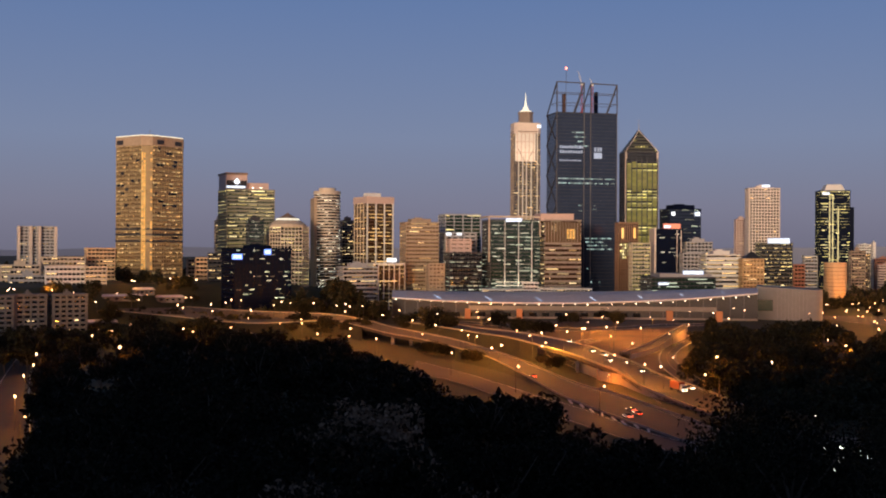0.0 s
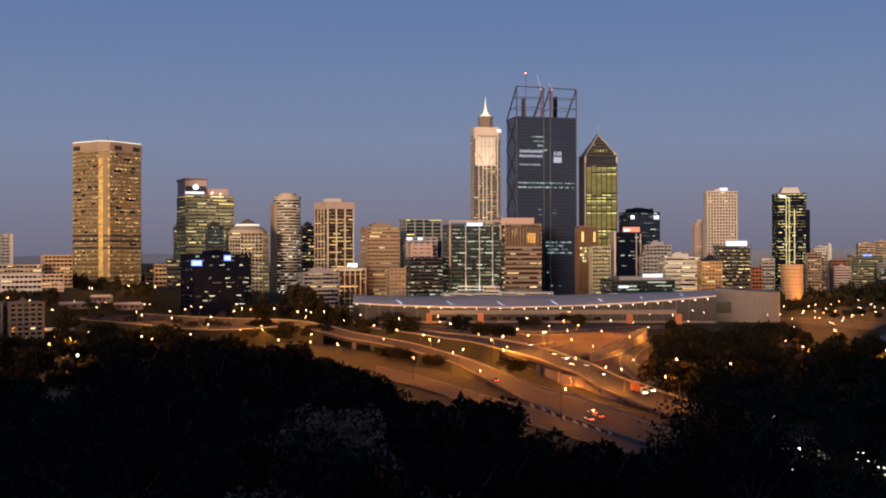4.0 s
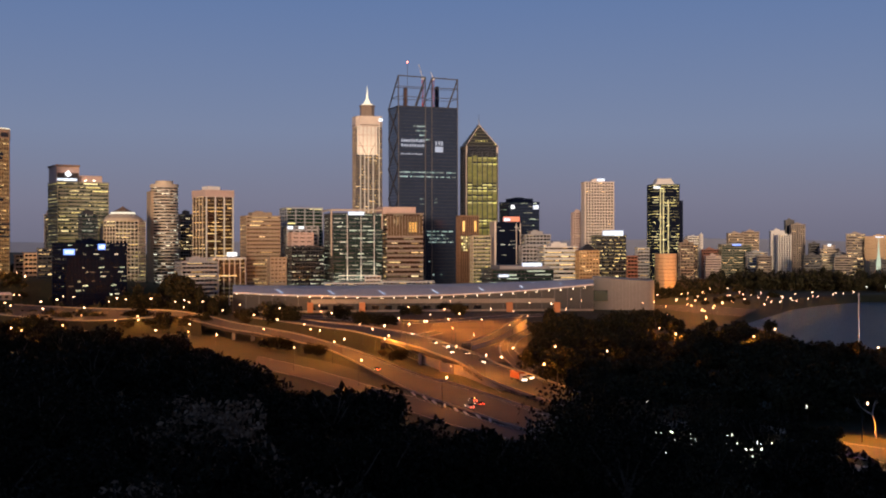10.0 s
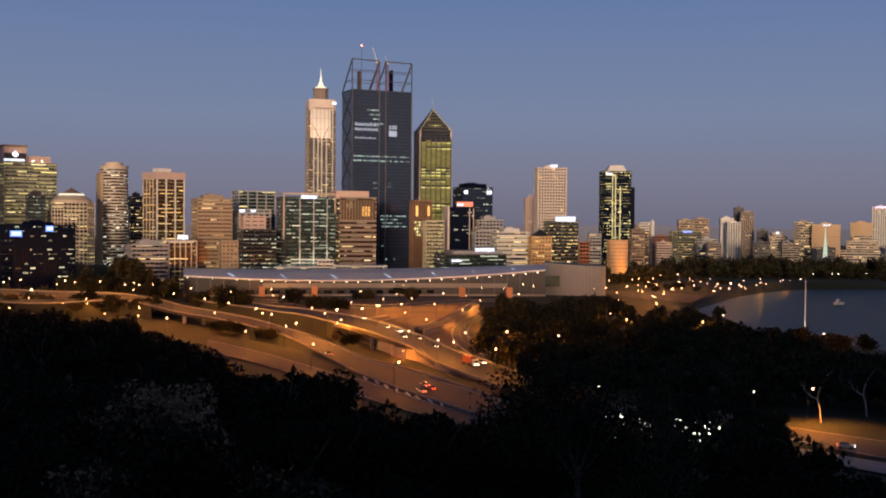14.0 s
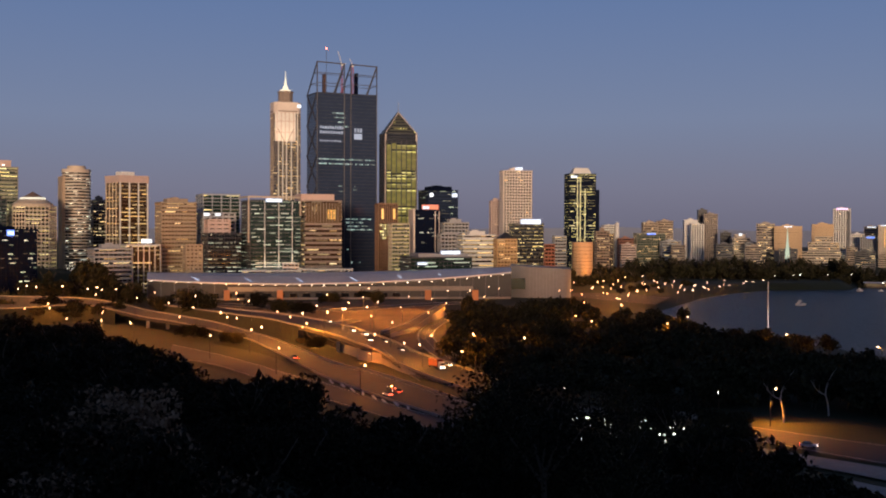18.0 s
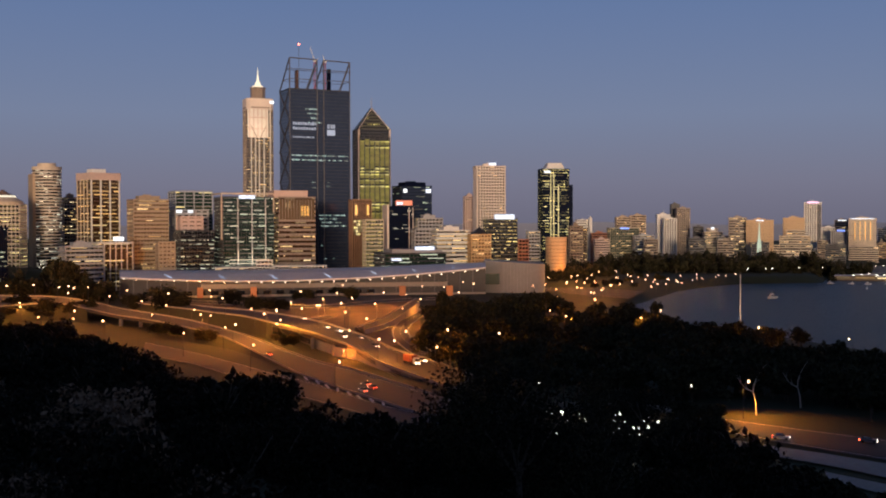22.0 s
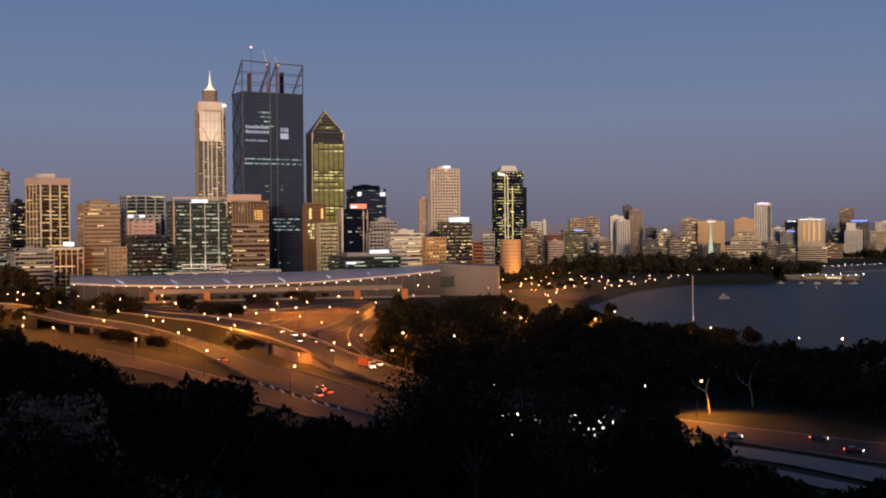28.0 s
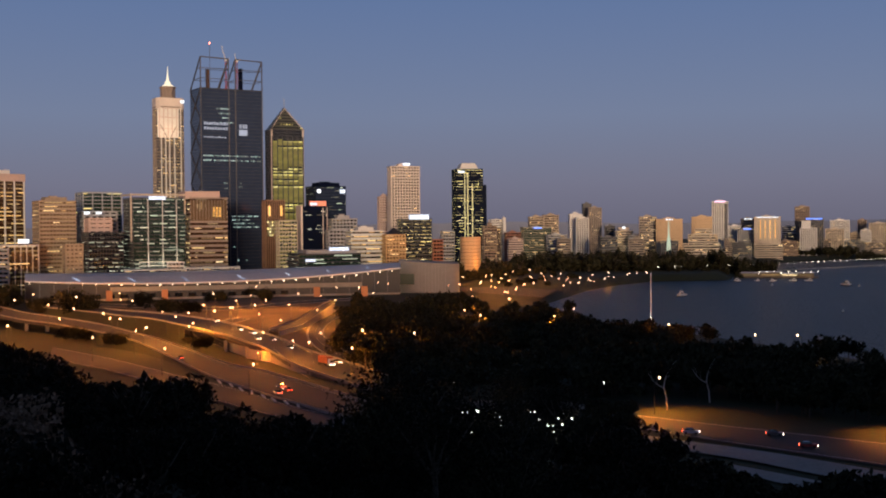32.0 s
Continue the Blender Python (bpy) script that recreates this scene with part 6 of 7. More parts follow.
stand(park_wood, 198.1, 660.2, 45, 90, -20, 60, 1.1)
stand(park_wood, 205.9, 542.9, 50, 70, -20, 60)
stand(park_wood, 218.9, 479.7, 50, 50, -25, 50)
stand(park_wood, 222.7, 419.7, 40, 40, -30, 36)
stand(park_wood, 134.4, 424.9, 35, 50, -20, 40)
stand(park_wood, 146.7, 370.0, 40, 35, -20, 36)
stand(park_wood, 171.1, 360.6, 26, 26, -20, 16)
stand(park_wood, 243.4, 367.8, 42, 18, -35, 30)
stand(park_wood, 242.2, 319.0, 45, 16, -38, 30)
stand(park_wood, 247.5, 297.4, 30, 14, -38, 16)
stand(park_wood, 172.5, 345.7, 22, 16, -28, 14, 0.9)
stand(park_wood, 204.6, 347.7, 34, 14, -30, 22, 0.95)
stand(park_wood, 223.5, 318.0, 36, 11, -35, 24, 0.9)
stand(park_wood, 224.4, 279.6, 34, 10, -38, 22, 0.9)
stand(park_wood, 257.6, 491.3, 40, 26, -28, 26, 0.9)
stand(park_wood, 268.6, 629.8, 26, 40, -22, 16, 0.9)
for a, d0, d1 in [(13.1, 450, 734), (13.71, 451, 735), (14.32, 451, 735), (14.93, 452, 736), (15.53, 452, 737), (16.14, 453, 738), (16.74, 453, 739), (17.34, 454, 741), (17.94, 455, 742), (18.54, 455, 743)]:
    for k in range(6):
        park_wood.plant(*at(a + rt_.uniform(-0.3, 0.3), d0 + (d1 - d0) * (k + rt_.random() * 0.7) / 6), rt_.uniform(0.9, 1.25))
stand(PARK, 409.2, 1045.8, 70, 90, -20, 16, 0.7)
for az, d, k in ((15.6, 138, 1.3), (16.4, 142, 1.4), (17.6, 128, 1.3), (19.4, 142, 1.2), (21.0, 130, 1.15), (15.4, 165, 1.3), (22.8, 138, 1.0)):
    plant(SPARSE, *at(az, d), k)
for az, d, k in ((19.6, 240, 1.0), (20.6, 250, 1.2), (21.4, 232, 1.05), (22.2, 255, 1.2), (23.1, 240, 1.1), (24.2, 256, 1.15), (22.7, 225, 0.9), (20.2, 228, 0.9), (25.2, 240, 0.85), (21.1, 285, 1.0), (18.6, 262, 1.1), (17.6, 240, 1.0), (21.8, 270, 1.1), (22.9, 280, 1.05)):
    plant(SPARSE, *at(az, d), k * 1.22, free=True)
for a, d in [(-17.82, 650), (-17.45, 675), (-17.07, 700), (-16.7, 650), (-16.33, 675), (-15.95, 700), (-15.57, 650), (-15.2, 675), (-14.82, 700), (-14.44, 650), (-14.05, 675), (-13.67, 700), (-13.28, 650), (-12.9, 675), (-12.51, 700), (-12.12, 650), (-11.73, 675), (-11.34, 700)]:
    plant(PARK, *at(a, d), rt_.uniform(1.2, 1.5))
    park_wood.plant(*at(a + 0.2, d - 60), rt_.uniform(1.0, 1.3))
for x, y in [(137, 300), (127, 278), (140, 300), (130, 278), (142, 299), (132, 278), (145, 299), (134, 277), (147, 299), (136, 277), (150, 298), (139, 277), (152, 298), (141, 276), (154, 298), (143, 276)]:
    plant(PARK, x, y, rt_.uniform(0.45, 0.7), free=True)
for a, d in [(-21.68, 590), (-21.36, 612), (-21.03, 634), (-20.7, 590), (-20.37, 612), (-20.03, 634), (-19.7, 590), (-19.36, 612), (-19.02, 634), (-18.69, 590), (-18.35, 612), (-18.01, 634), (-17.66, 590)]:
    plant(PARK, *at(a, d), rt_.uniform(1.2, 1.5))
    park_wood.plant(*at(a + 0.25, d - 45), rt_.uniform(1.1, 1.4))
for a, d, k in ((-5.36, 930, 2.55), (-5.0, 925, 1.6), (-6.65, 915, 1.6), (-7.1, 920, 1.45), (-7.6, 905, 1.35), (-8.2, 915, 1.3), (-4.3, 905, 1.05), (-3.6, 900, 0.95)):
    plant(PARK[2:], *at(a, d), k, free=True)
stand(PARK, -269.9, 705.9, 30, 60, 20, 16)
stand(park_wood, -220.4, 829.7, 60, 40, 10, 36)
stand(park_wood, -145.6, 789.8, 30, 30, 0, 14)
stand(PARK, -83.0, 766.8, 30, 40, 0, 16, 0.9)
for x, y, k in [(-29, 816, 0.63), (-10, 802, 1.36), (-4, 790, 1.51), (2, 789, 1.31), (-9, 624, 0.7), (-4, 617, 0.76), (1, 612, 0.66), (14, 580, 0.66), (19, 574, 0.6), (41, 829, 1.23), (50, 782, 0.87), (57, 771, 1.06), (67, 780, 0.93), (74, 779, 0.73), (31, 699, 0.47), (38, 698, 0.42), (102, 886, 0.9), (96, 894, 0.7), (124, 993, 0.86), (58, 551, 0.66), (54, 547, 0.61), (50, 575, 0.43), (-59, 788, 0.77), (-85, 776, 0.84), (-79, 770, 0.78), (-108, 795, 1.06), (-100, 794, 1.2), (-96, 804, 0.93), (-129, 798, 0.77), (-122, 792, 0.65), (329, 1022, 1.07), (137, 960, 0.95), (133, 868, 0.95), (139, 874, 0.7), (106, 900, 0.7), (318, 985, 0.85), (-30, 848, 1.0), (-24, 852, 0.8)]:
    plant(FULL, x, y, k * (1.3 if y > 640 else 1.15), free=True)
for x, y in [(350.9, 1086.1), (325.1, 970.3)]:
    plant(PARK, x, y, rt_.uniform(0.75, 1.15))
stand(PARK, 308.0, 965.3, 12, 6, 0, 4, 0.9)
stand(PARK, 324.0, 1016.3, 20, 14, 0, 6, 0.9)
for x, y, s in [(286.4, 503.3, 0.75), (279.9, 460.2, 0.95), (288.3, 404.2, 1.25), (288.9, 393.4, 1.3), (298.3, 395.9, 1.2), (299.2, 383.1, 1.0)]:
    plant(PARK, x, y, s)
# city and river-front trees
for a, d in [(-8.19, 930), (-7.99, 944), (-7.79, 958), (-7.59, 972), (-7.39, 930), (-7.19, 944), (-6.99, 958), (-6.79, 972), (-6.59, 930), (-6.39, 944), (-6.19, 958), (-5.99, 972), (-5.78, 930), (-5.58, 944), (-5.38, 958), (-5.18, 972), (-4.98, 930), (-4.78, 944), (-4.57, 958), (-4.37, 972), (-4.17, 930), (-3.97, 944)]:
    city_wood.plant(*at(a, d), rt_.uniform(0.9, 1.4))
stand(city_wood, *at(-15.4, 1000), 20, 7, 12, 12, 1.0)
stand(city_wood, *at(-13.0, 985), 20, 7, 10, 8, 0.75)
stand(city_wood, *at(-9.2, 935), 48, 8, 8, 28, 1.1)
stand(city_wood, *at(-5.0, 930), 34, 9, 4, 14, 1.35)
stand(city_wood, *at(-7.0, 945), 28, 8, 8, 14, 1.6)
stand(city_wood, *at(-4.2, 940), 18, 8, 4, 9, 1.75)
stand(city_wood, *at(-5.41, 1000), 6, 6, 0, 4, 2.2)
stand(city_wood, *at(-19.3, 860), 10, 6, 15, 4, 0.9)
stand(city_wood, *at(-12.4, 965), 40, 8, 12, 9, 0.7)
stand(city_wood, *at(-11.5, 822), 60, 5, 10, 16, 0.62)
stand(city_wood, *at(-14.8, 800), 34, 6, 12, 9, 0.7)
stand(city_wood, *at(-16.0, 745), 60, 14, 14, 30, 0.9)
stand(city_wood, *at(19.47, 1160), 36, 6, -10, 14, 1.3)
stand(city_wood, *at(20.5, 1230), 60, 40, -15, 36, 1.3)
stand(city_wood, *at(25.5, 1400), 110, 50, -20, 90, 1.85)
stand(city_wood, *at(29.5, 1440), 100, 40, -25, 80, 1.85)
for x, y in [(632, 1206), (638, 1202), (675, 1257), (681, 1254), (671, 1221), (677, 1218), (668, 1186), (673, 1183), (712, 1237), (718, 1233), (707, 1201), (713, 1198), (702, 1167), (708, 1164), (748, 1217), (754, 1213), (742, 1182), (748, 1179), (737, 1149)]:
    city_wood.plant(x + rt_.uniform(-8, 8), y + rt_.uniform(-8, 8), rt_.uniform(0.6, 0.95))
stand(city_wood, *at(33.0, 1490), 60, 30, -28, 34, 1.6)
stand(city_wood, *at(37.5, 2120), 260, 40, -38, 80, 1.6)
stand(city_wood, *at(-20, 1300), 200, 120, 15, 40, 1.0)
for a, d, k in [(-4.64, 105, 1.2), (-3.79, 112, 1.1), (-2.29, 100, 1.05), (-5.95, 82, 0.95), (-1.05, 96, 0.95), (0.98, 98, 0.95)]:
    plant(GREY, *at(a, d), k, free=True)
for a, d, k in [(28.49, 222, 0.77), (29.47, 222, 0.84), (30.59, 222, 0.87), (31.7, 222, 0.9), (32.79, 222, 0.94), (33.69, 222, 0.99), (34.5, 222, 0.83), (35.35, 222, 0.78), (36.2, 222, 0.71), (37.32, 205, 1.45), (38.1, 205, 1.53), (39.0, 205, 1.49), (39.63, 205, 1.46)]:
    plant(PARK, *at(a, d), k * 0.86, free=True)
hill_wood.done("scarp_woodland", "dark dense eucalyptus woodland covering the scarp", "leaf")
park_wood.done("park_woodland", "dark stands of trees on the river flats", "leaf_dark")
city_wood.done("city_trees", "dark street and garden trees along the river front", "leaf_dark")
for k in NEAR + GREY + PARK + SPARSE + FULL:
    for o in list(k.children) + [k]:
        bpy.data.objects.remove(o)

# two pale-barked gums lit by the freeway lamps
def pale_gum(x, y, z, h, seed):
    tr = thing("gum_tree", pose(x, y, z, 0, 0, -28 + seed * 4), "pale-barked gum tree with bare forking limbs lit orange", "tree", "pale gums")
    rnd = random.Random(seed)
    g = Geo()
    p = [Vector((0, 0, -0.5)), Vector((-0.3, 0, h * 0.25)), Vector((-1.0, 0.3, h * 0.45))]
    g.rod(p[0], p[1], 0.3, 0.24, 7).rod(p[1], p[2], 0.24, 0.19, 7)
    bend = p[2]
    for k in range(3):
        nxt = bend + Vector((-h * (0.13 - 0.02 * k), rnd.uniform(-0.3, 0.3), h * (0.06 + 0.05 * k)))
        g.rod(bend, nxt, 0.17 - 0.04 * k, 0.13 - 0.04 * k, 6)
        if k < 2:
            g.rod(nxt, nxt + Vector((-0.3, 0.2, h * 0.18)), 0.08, 0.03, 5)
        bend = nxt
    up = p[2]
    for k in range(3):
        nxt = up + Vector((h * (0.02 + 0.04 * k), rnd.uniform(-0.3, 0.3), h * 0.16))
        g.rod(up, nxt, 0.19 - 0.05 * k, 0.14 - 0.05 * k, 6)
        g.rod(nxt, nxt + Vector((h * 0.1, 0.2, h * 0.1)), 0.07, 0.03, 5)
        up = nxt
    part("trunk", g, M["pale_bark"], tr, "pale smooth trunk and limbs")
    c = new("crown", crown_mesh("crown", seed, 260, h * 0.42, h * 0.24, 0.5, "leaf", 7))
    c.parent, c.location = tr, (0, 0, h * 0.86)


pale_gum(175.2, 311.4, 4.2, 15.2, 2)
pale_gum(195.8, 320.0, 4.2, 14.2, 5)


# ---- street lamps ----
def lamp_kind(h, material, label, arm=1.4, r=0.25):
    lp = thing("street_lamp", pose(0, 0, -400), label, "street lamp", "street lamps")
    part("pole", Geo().rod((0, 0, -0.5), (0, 0, h - 1.0), 0.16, 0.09).rod((0, 0, h - 1.0), (arm * 0.5, 0, h - 0.1), 0.09, 0.08), M["lamp_pole"], lp)
    part("arm", Geo().rod((arm * 0.5, 0, h - 0.1), (arm, 0, h + 0.1), 0.08, 0.07), M["lamp_pole"], lp)
    part("luminaire", Geo().lathe([(0.1, h - 0.35), (r, h - 0.15), (r, h + 0.3), (0.1, h + 0.5)], 8, arm + 0.3, 0), M[material], lp, "glowing lamp head")
    return lp


SOD = lamp_kind(11.0, "sodium", "tall steel street lamp with a glowing orange sodium head", r=0.3)
WHT = lamp_kind(9.0, "lamp_white", "steel street lamp with a glowing warm white head", 0.8, 0.42)
PATH = lamp_kind(6.0, "lamp_white", "low path lamp with a small white head", 0.4, 0.17)
FARL = lamp_kind(8.0, "sodium", "small far street lamp glowing orange", 0.8, 0.42)
pool = bpy.data.lights.new("sodium_light", "POINT")
pool.energy, pool.color, pool.shadow_soft_size = 9000, (1.0, 0.31, 0.035), 0.6


strong = bpy.data.lights.new("strong_sodium_light", "POINT")
strong.energy, strong.color, strong.shadow_soft_size = 24000, (1.0, 0.31, 0.035), 0.6
shore = bpy.data.lights.new("shore_sodium_light", "POINT")
shore.energy, shore.color, shore.shadow_soft_size = 3000, (1.0, 0.31, 0.04), 0.6
low = bpy.data.lights.new("low_sodium_light", "POINT")
low.energy, low.color, low.shadow_soft_size = 5200, (1.0, 0.31, 0.035), 0.6
weak = bpy.data.lights.new("weak_sodium_light", "POINT")
weak.energy, weak.color, weak.shadow_soft_size = 11000, (1.0, 0.32, 0.04), 0.6


LAMP_H = {PATH.name: 6.0, SOD.name: 11.0, WHT.name: 9.0, FARL.name: 8.0}


def lamp(kind, x, y, light=True, z=None, head=15.0):
    """x and y hold for a head at the height given; the lamp stands on the deck or ground along that line of sight."""
    deck = False
    if z is None:
        tall = LAMP_H[kind.name]
        for c, half in DECKS:
            k = (EYE - c.z - tall) / (EYE - head)
            if c.z > 6 and math.hypot(x * k - c.x, y * k - c.y) < half + 2:
                x, y, z, deck = x * k, y * k, c.z, True
                break
        else:
            k = 1.25
            while k > 0.5 and float(ground_z(x * k, y * k)) + tall > EYE - (EYE - head) * k:
                k -= 0.004
            x, y = x * k, y * k
            z = float(ground_z(x, y))
    lp = copy_thing(kind, pose(x, y, z, 0, 0, rt_.uniform(0, 360)))
    if light and (math.hypot(x, y) < 1000 or x < -0.07 * y) or light == 2:
        o = new("lamp_light", weak if light == 2 else strong if (y > 690 or y > 560 and x > 30) and (not deck or y > 640) else low if y < 530 and x < 60 else pool)
        o.parent, o.location = lp, (2.4, 0, 9.6)
    return lp


# the interchange, from west to east
for i, (x, y) in enumerate([(-199, 959), (-176, 857), (-193, 996), (-200, 1049), (-189, 1037), (-151, 869), (-133, 771), (-127, 676), (-144, 951), (-147, 1010), (-136, 989), (-104, 712), (-114, 996), (-99, 1026), (-91, 944), (-86, 972), (-86, 1003), (-79, 934), (-80, 991), (-80, 1034), (-67, 941), (-75, 858), (-56, 675), (-36, 593), (-34, 596), (-45, 811), (-42, 967), (-35, 885), (-21, 756), (-12, 629), (-3, 708), (-2, 833), (15, 969), (27, 868), (27, 787), (34, 767), (10, 661), (15, 625), (18, 616)]):
    lamp(SOD if math.hypot(x, y) < 840 else FARL, x, y, light=i % 3 == 0 or math.hypot(x, y) < 740 or -60 < x < 40 and y < 900)
for i, (x, y) in enumerate([(4, 516), (23, 543), (28, 556), (30, 456), (46, 661), (50, 620), (58, 645), (54, 576), (48, 553), (74, 708), (71, 652), (85, 680), (86, 680), (77, 508), (95, 618), (97, 574), (55, 389), (84, 464), (91, 458), (104, 495), (132, 639), (160, 769), (159, 725), (216, 974), (191, 978), (197, 879), (101, 430), (205, 791), (248, 909), (277, 1012), (244, 939), (211, 869), (285, 868), (139, 924), (116, 803), (94, 834), (98, 743), (104, 692), (124, 689), (152, 806), (192, 779), (116, 747)]):
    lamp(SOD, x, y, light=math.hypot(x, y) < 880)
# the streets of the western ridge
for i, (x, y) in enumerate([(-418, 1067), (-433, 1115), (-416, 1084), (-370, 1058), (-335, 990), (-332, 1004), (-249, 802), (-272, 888), (-284, 944), (-282, 957), (-284, 970), (-392, 1410), (-382, 1385), (-230, 841), (-247, 913), (-254, 948), (-244, 925), (-182, 766), (-169, 729), (-204, 885), (-199, 885), (-376, 1641), (-323, 1452), (-314, 1425), (-363, 1474)]):
    lamp(FARL, x, y, light=2 if i % 3 == 0 else False, head=24)
# lamps among the park trees
for x, y in [(-201, 650), (-191, 608), (-190, 647), (-197, 696), (-206, 599), (-156, 532), (-155, 663), (-160, 693), (-143, 636)]:
    lamp(SOD, x, y, light=2)
for x, y in [(-178, 493), (-165, 447), (-152, 406), (-135, 352), (-117, 308), (-206, 599)]:
    lamp(SOD, x, y, z=4.5)
for x, y in [(124, 498), (140, 479), (207, 601), (204, 565), (239, 542), (269, 584), (269, 473), (-97, 755), (-90, 715), (-69, 629), (-51, 614)] + [(277, 413), (292, 404)]:
    lamp(SOD, x, y, light=2)
for x, y in [(107, 383), (96, 359), (119, 386), (149, 304)]:
    lamp(PATH, x, y, False)
for x, y in [(104, 304), (112, 335), (122, 283)]:
    lamp(PATH, x, y, False, head=13)
lp = lamp(SOD, 167.7, 305.9, False, z=4.2)
lp.matrix_world = pose(167.7, 305.9, 4.2)
o = new("lamp_light", bpy.data.lights.new("freeway_sodium_light", "SPOT"))
o.data.spot_size, o.data.spot_blend = radians(152), 0.4
o.data.energy, o.data.color, o.data.shadow_soft_size = 34000, (1.0, 0.3, 0.035), 0.6
o.parent, o.location, o.rotation_euler = lp, (2.4, 0, 9.6), (radians(-14), 0, 0)
# lamp added out of view, to light the right end of the freeway
lp = lamp(SOD, 212.7, 250.8, False, z=4.2)
lp.matrix_world = pose(212.7, 250.8, 4.2)
added_light = new("lamp_light", o.data)
added_light.parent, added_light.location, added_light.rotation_euler = lp, (2.4, 0, 9.6), (radians(-14), 0, 0)
for x, y in [(373, 1079), (356, 980), (412, 1104), (430, 1110), (471, 1193), (502, 1214), (432, 1048), (364, 952), (313, 799), (283, 724), (373, 913), (444, 999), (430, 954), (473, 1011), (511, 1066), (552, 1111), (383, 978), (455, 1065), (330, 882), (336, 840), (436, 1213), (525, 1382), (566, 1590)]:
    lamp(FARL, x, y, light=2 if math.hypot(x, y) > 700 and math.degrees(math.atan2(x, y)) < 23.25 else False, head=12)
for i, (x, y) in enumerate([(303, 863), (343, 950), (397, 1081), (330, 876), (315, 813), (289, 735), (348, 872), (368, 906), (430, 1037), (472, 1110), (457, 1045), (487, 1094), (452, 997), (469, 1006), (365, 978), (386, 922), (417, 969), (319, 933), (271, 764), (448, 932), (396, 1030)]):
    lamp(FARL, x, y, light=2 if i % 2 == 0 and math.degrees(math.atan2(x, y)) < 23.25 else False, head=12)
for x, y in [(420, 923), (468, 986), (514, 1033), (558, 1073)]:
    lp = lamp(FARL, x, y, False, head=12)
    o = new("lamp_light", shore)
    o.parent, o.location = lp, (1.6, 0, 7.0)
# foreshore and causeway lamps in rows
def lamp_row(kind, a, b, n, light=False, z=None):
    for i in range(n):
        k = (i + rt_.uniform(-0.12, 0.12)) / (n - 1)
        lamp(kind, a[0] + (b[0] - a[0]) * k, a[1] + (b[1] - a[1]) * k, light, z=z if z else 3.5)


lamp_row(FARL, (401.1, 890.1), (592.3, 1102.2), 8)
WALL = [(824.7, 1284.9), (994.1, 1346.7), (1183.1, 1424.1), (1483.8, 1554.3)]
rw = thing("river_wall", pose(0, 0, 0), "low concrete river wall carrying a row of lamps", "wall", kind="structure")
for (ax, ay), (bx, by_) in zip(WALL, WALL[1:]):
    e = Vector((bx - ax, by_ - ay, 0)).normalized()
    nn = Vector((-e.y, e.x, 0)) * 3
    part("wall_section", Geo().prism([(ax - nn.x, ay - nn.y), (bx - nn.x, by_ - nn.y), (bx + nn.x, by_ + nn.y), (ax + nn.x, ay + nn.y)], -1.5, 0.6), M["concrete"], rw)
for (a, b), n in zip(zip(WALL, WALL[1:]), (12, 15, 14)):
    lamp_row(WHT, a, b, n, z=0.6)
lamp_row(WHT, (654.2, 1203.1), (815.4, 1231.6), 14)
for k in (SOD, WHT, PATH, FARL):
    for o in list(k.children) + [k]:
        bpy.data.objects.remove(o)

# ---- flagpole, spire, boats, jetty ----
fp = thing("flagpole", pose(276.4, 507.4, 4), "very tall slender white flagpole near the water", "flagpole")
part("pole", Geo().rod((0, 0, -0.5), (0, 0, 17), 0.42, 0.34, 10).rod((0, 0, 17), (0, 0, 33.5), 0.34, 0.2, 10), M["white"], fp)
# spotlight and its glowing box are added to brighten the white pole
part("floodlight", Geo().box(-0.3, 0.3, -4.3, -3.8, -0.3, 0.4), M["lamp_white"], fp, "small added ground spotlight")
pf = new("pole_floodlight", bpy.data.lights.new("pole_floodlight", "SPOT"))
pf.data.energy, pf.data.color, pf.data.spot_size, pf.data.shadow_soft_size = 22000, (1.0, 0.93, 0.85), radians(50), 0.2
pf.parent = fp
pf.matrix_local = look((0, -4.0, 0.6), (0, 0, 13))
part("finial", Geo().lathe([(0.1, 33.4), (0.35, 33.7), (0.35, 34.0), (0.05, 34.3)], 8), M["white"], fp)

bt = thing("bell_tower", pose(*at(29.47, 1500), 4), "slender glass bell tower with a lit green-white spire", "bell tower")
part("spire", Geo().lathe([(3.0, 26), (2.6, 36), (1.2, 48), (0.6, 60), (0.15, 71.6 - 4)], 8), M["spire_green"], bt, "glowing glass spire")
part("base", Geo().lathe([(7, 0), (7, 12), (4.5, 20), (3.2, 26)], 12), M["glass_green"], bt)
for i in range(6):
    c, s = math.cos(i * math.pi / 3), math.sin(i * math.pi / 3)
    part("sail_rib", Geo().rod((9 * c, 9 * s, 0), (3.2 * c, 3.2 * s, 30), 0.3), M["terracotta"], bt, "copper sail rib")


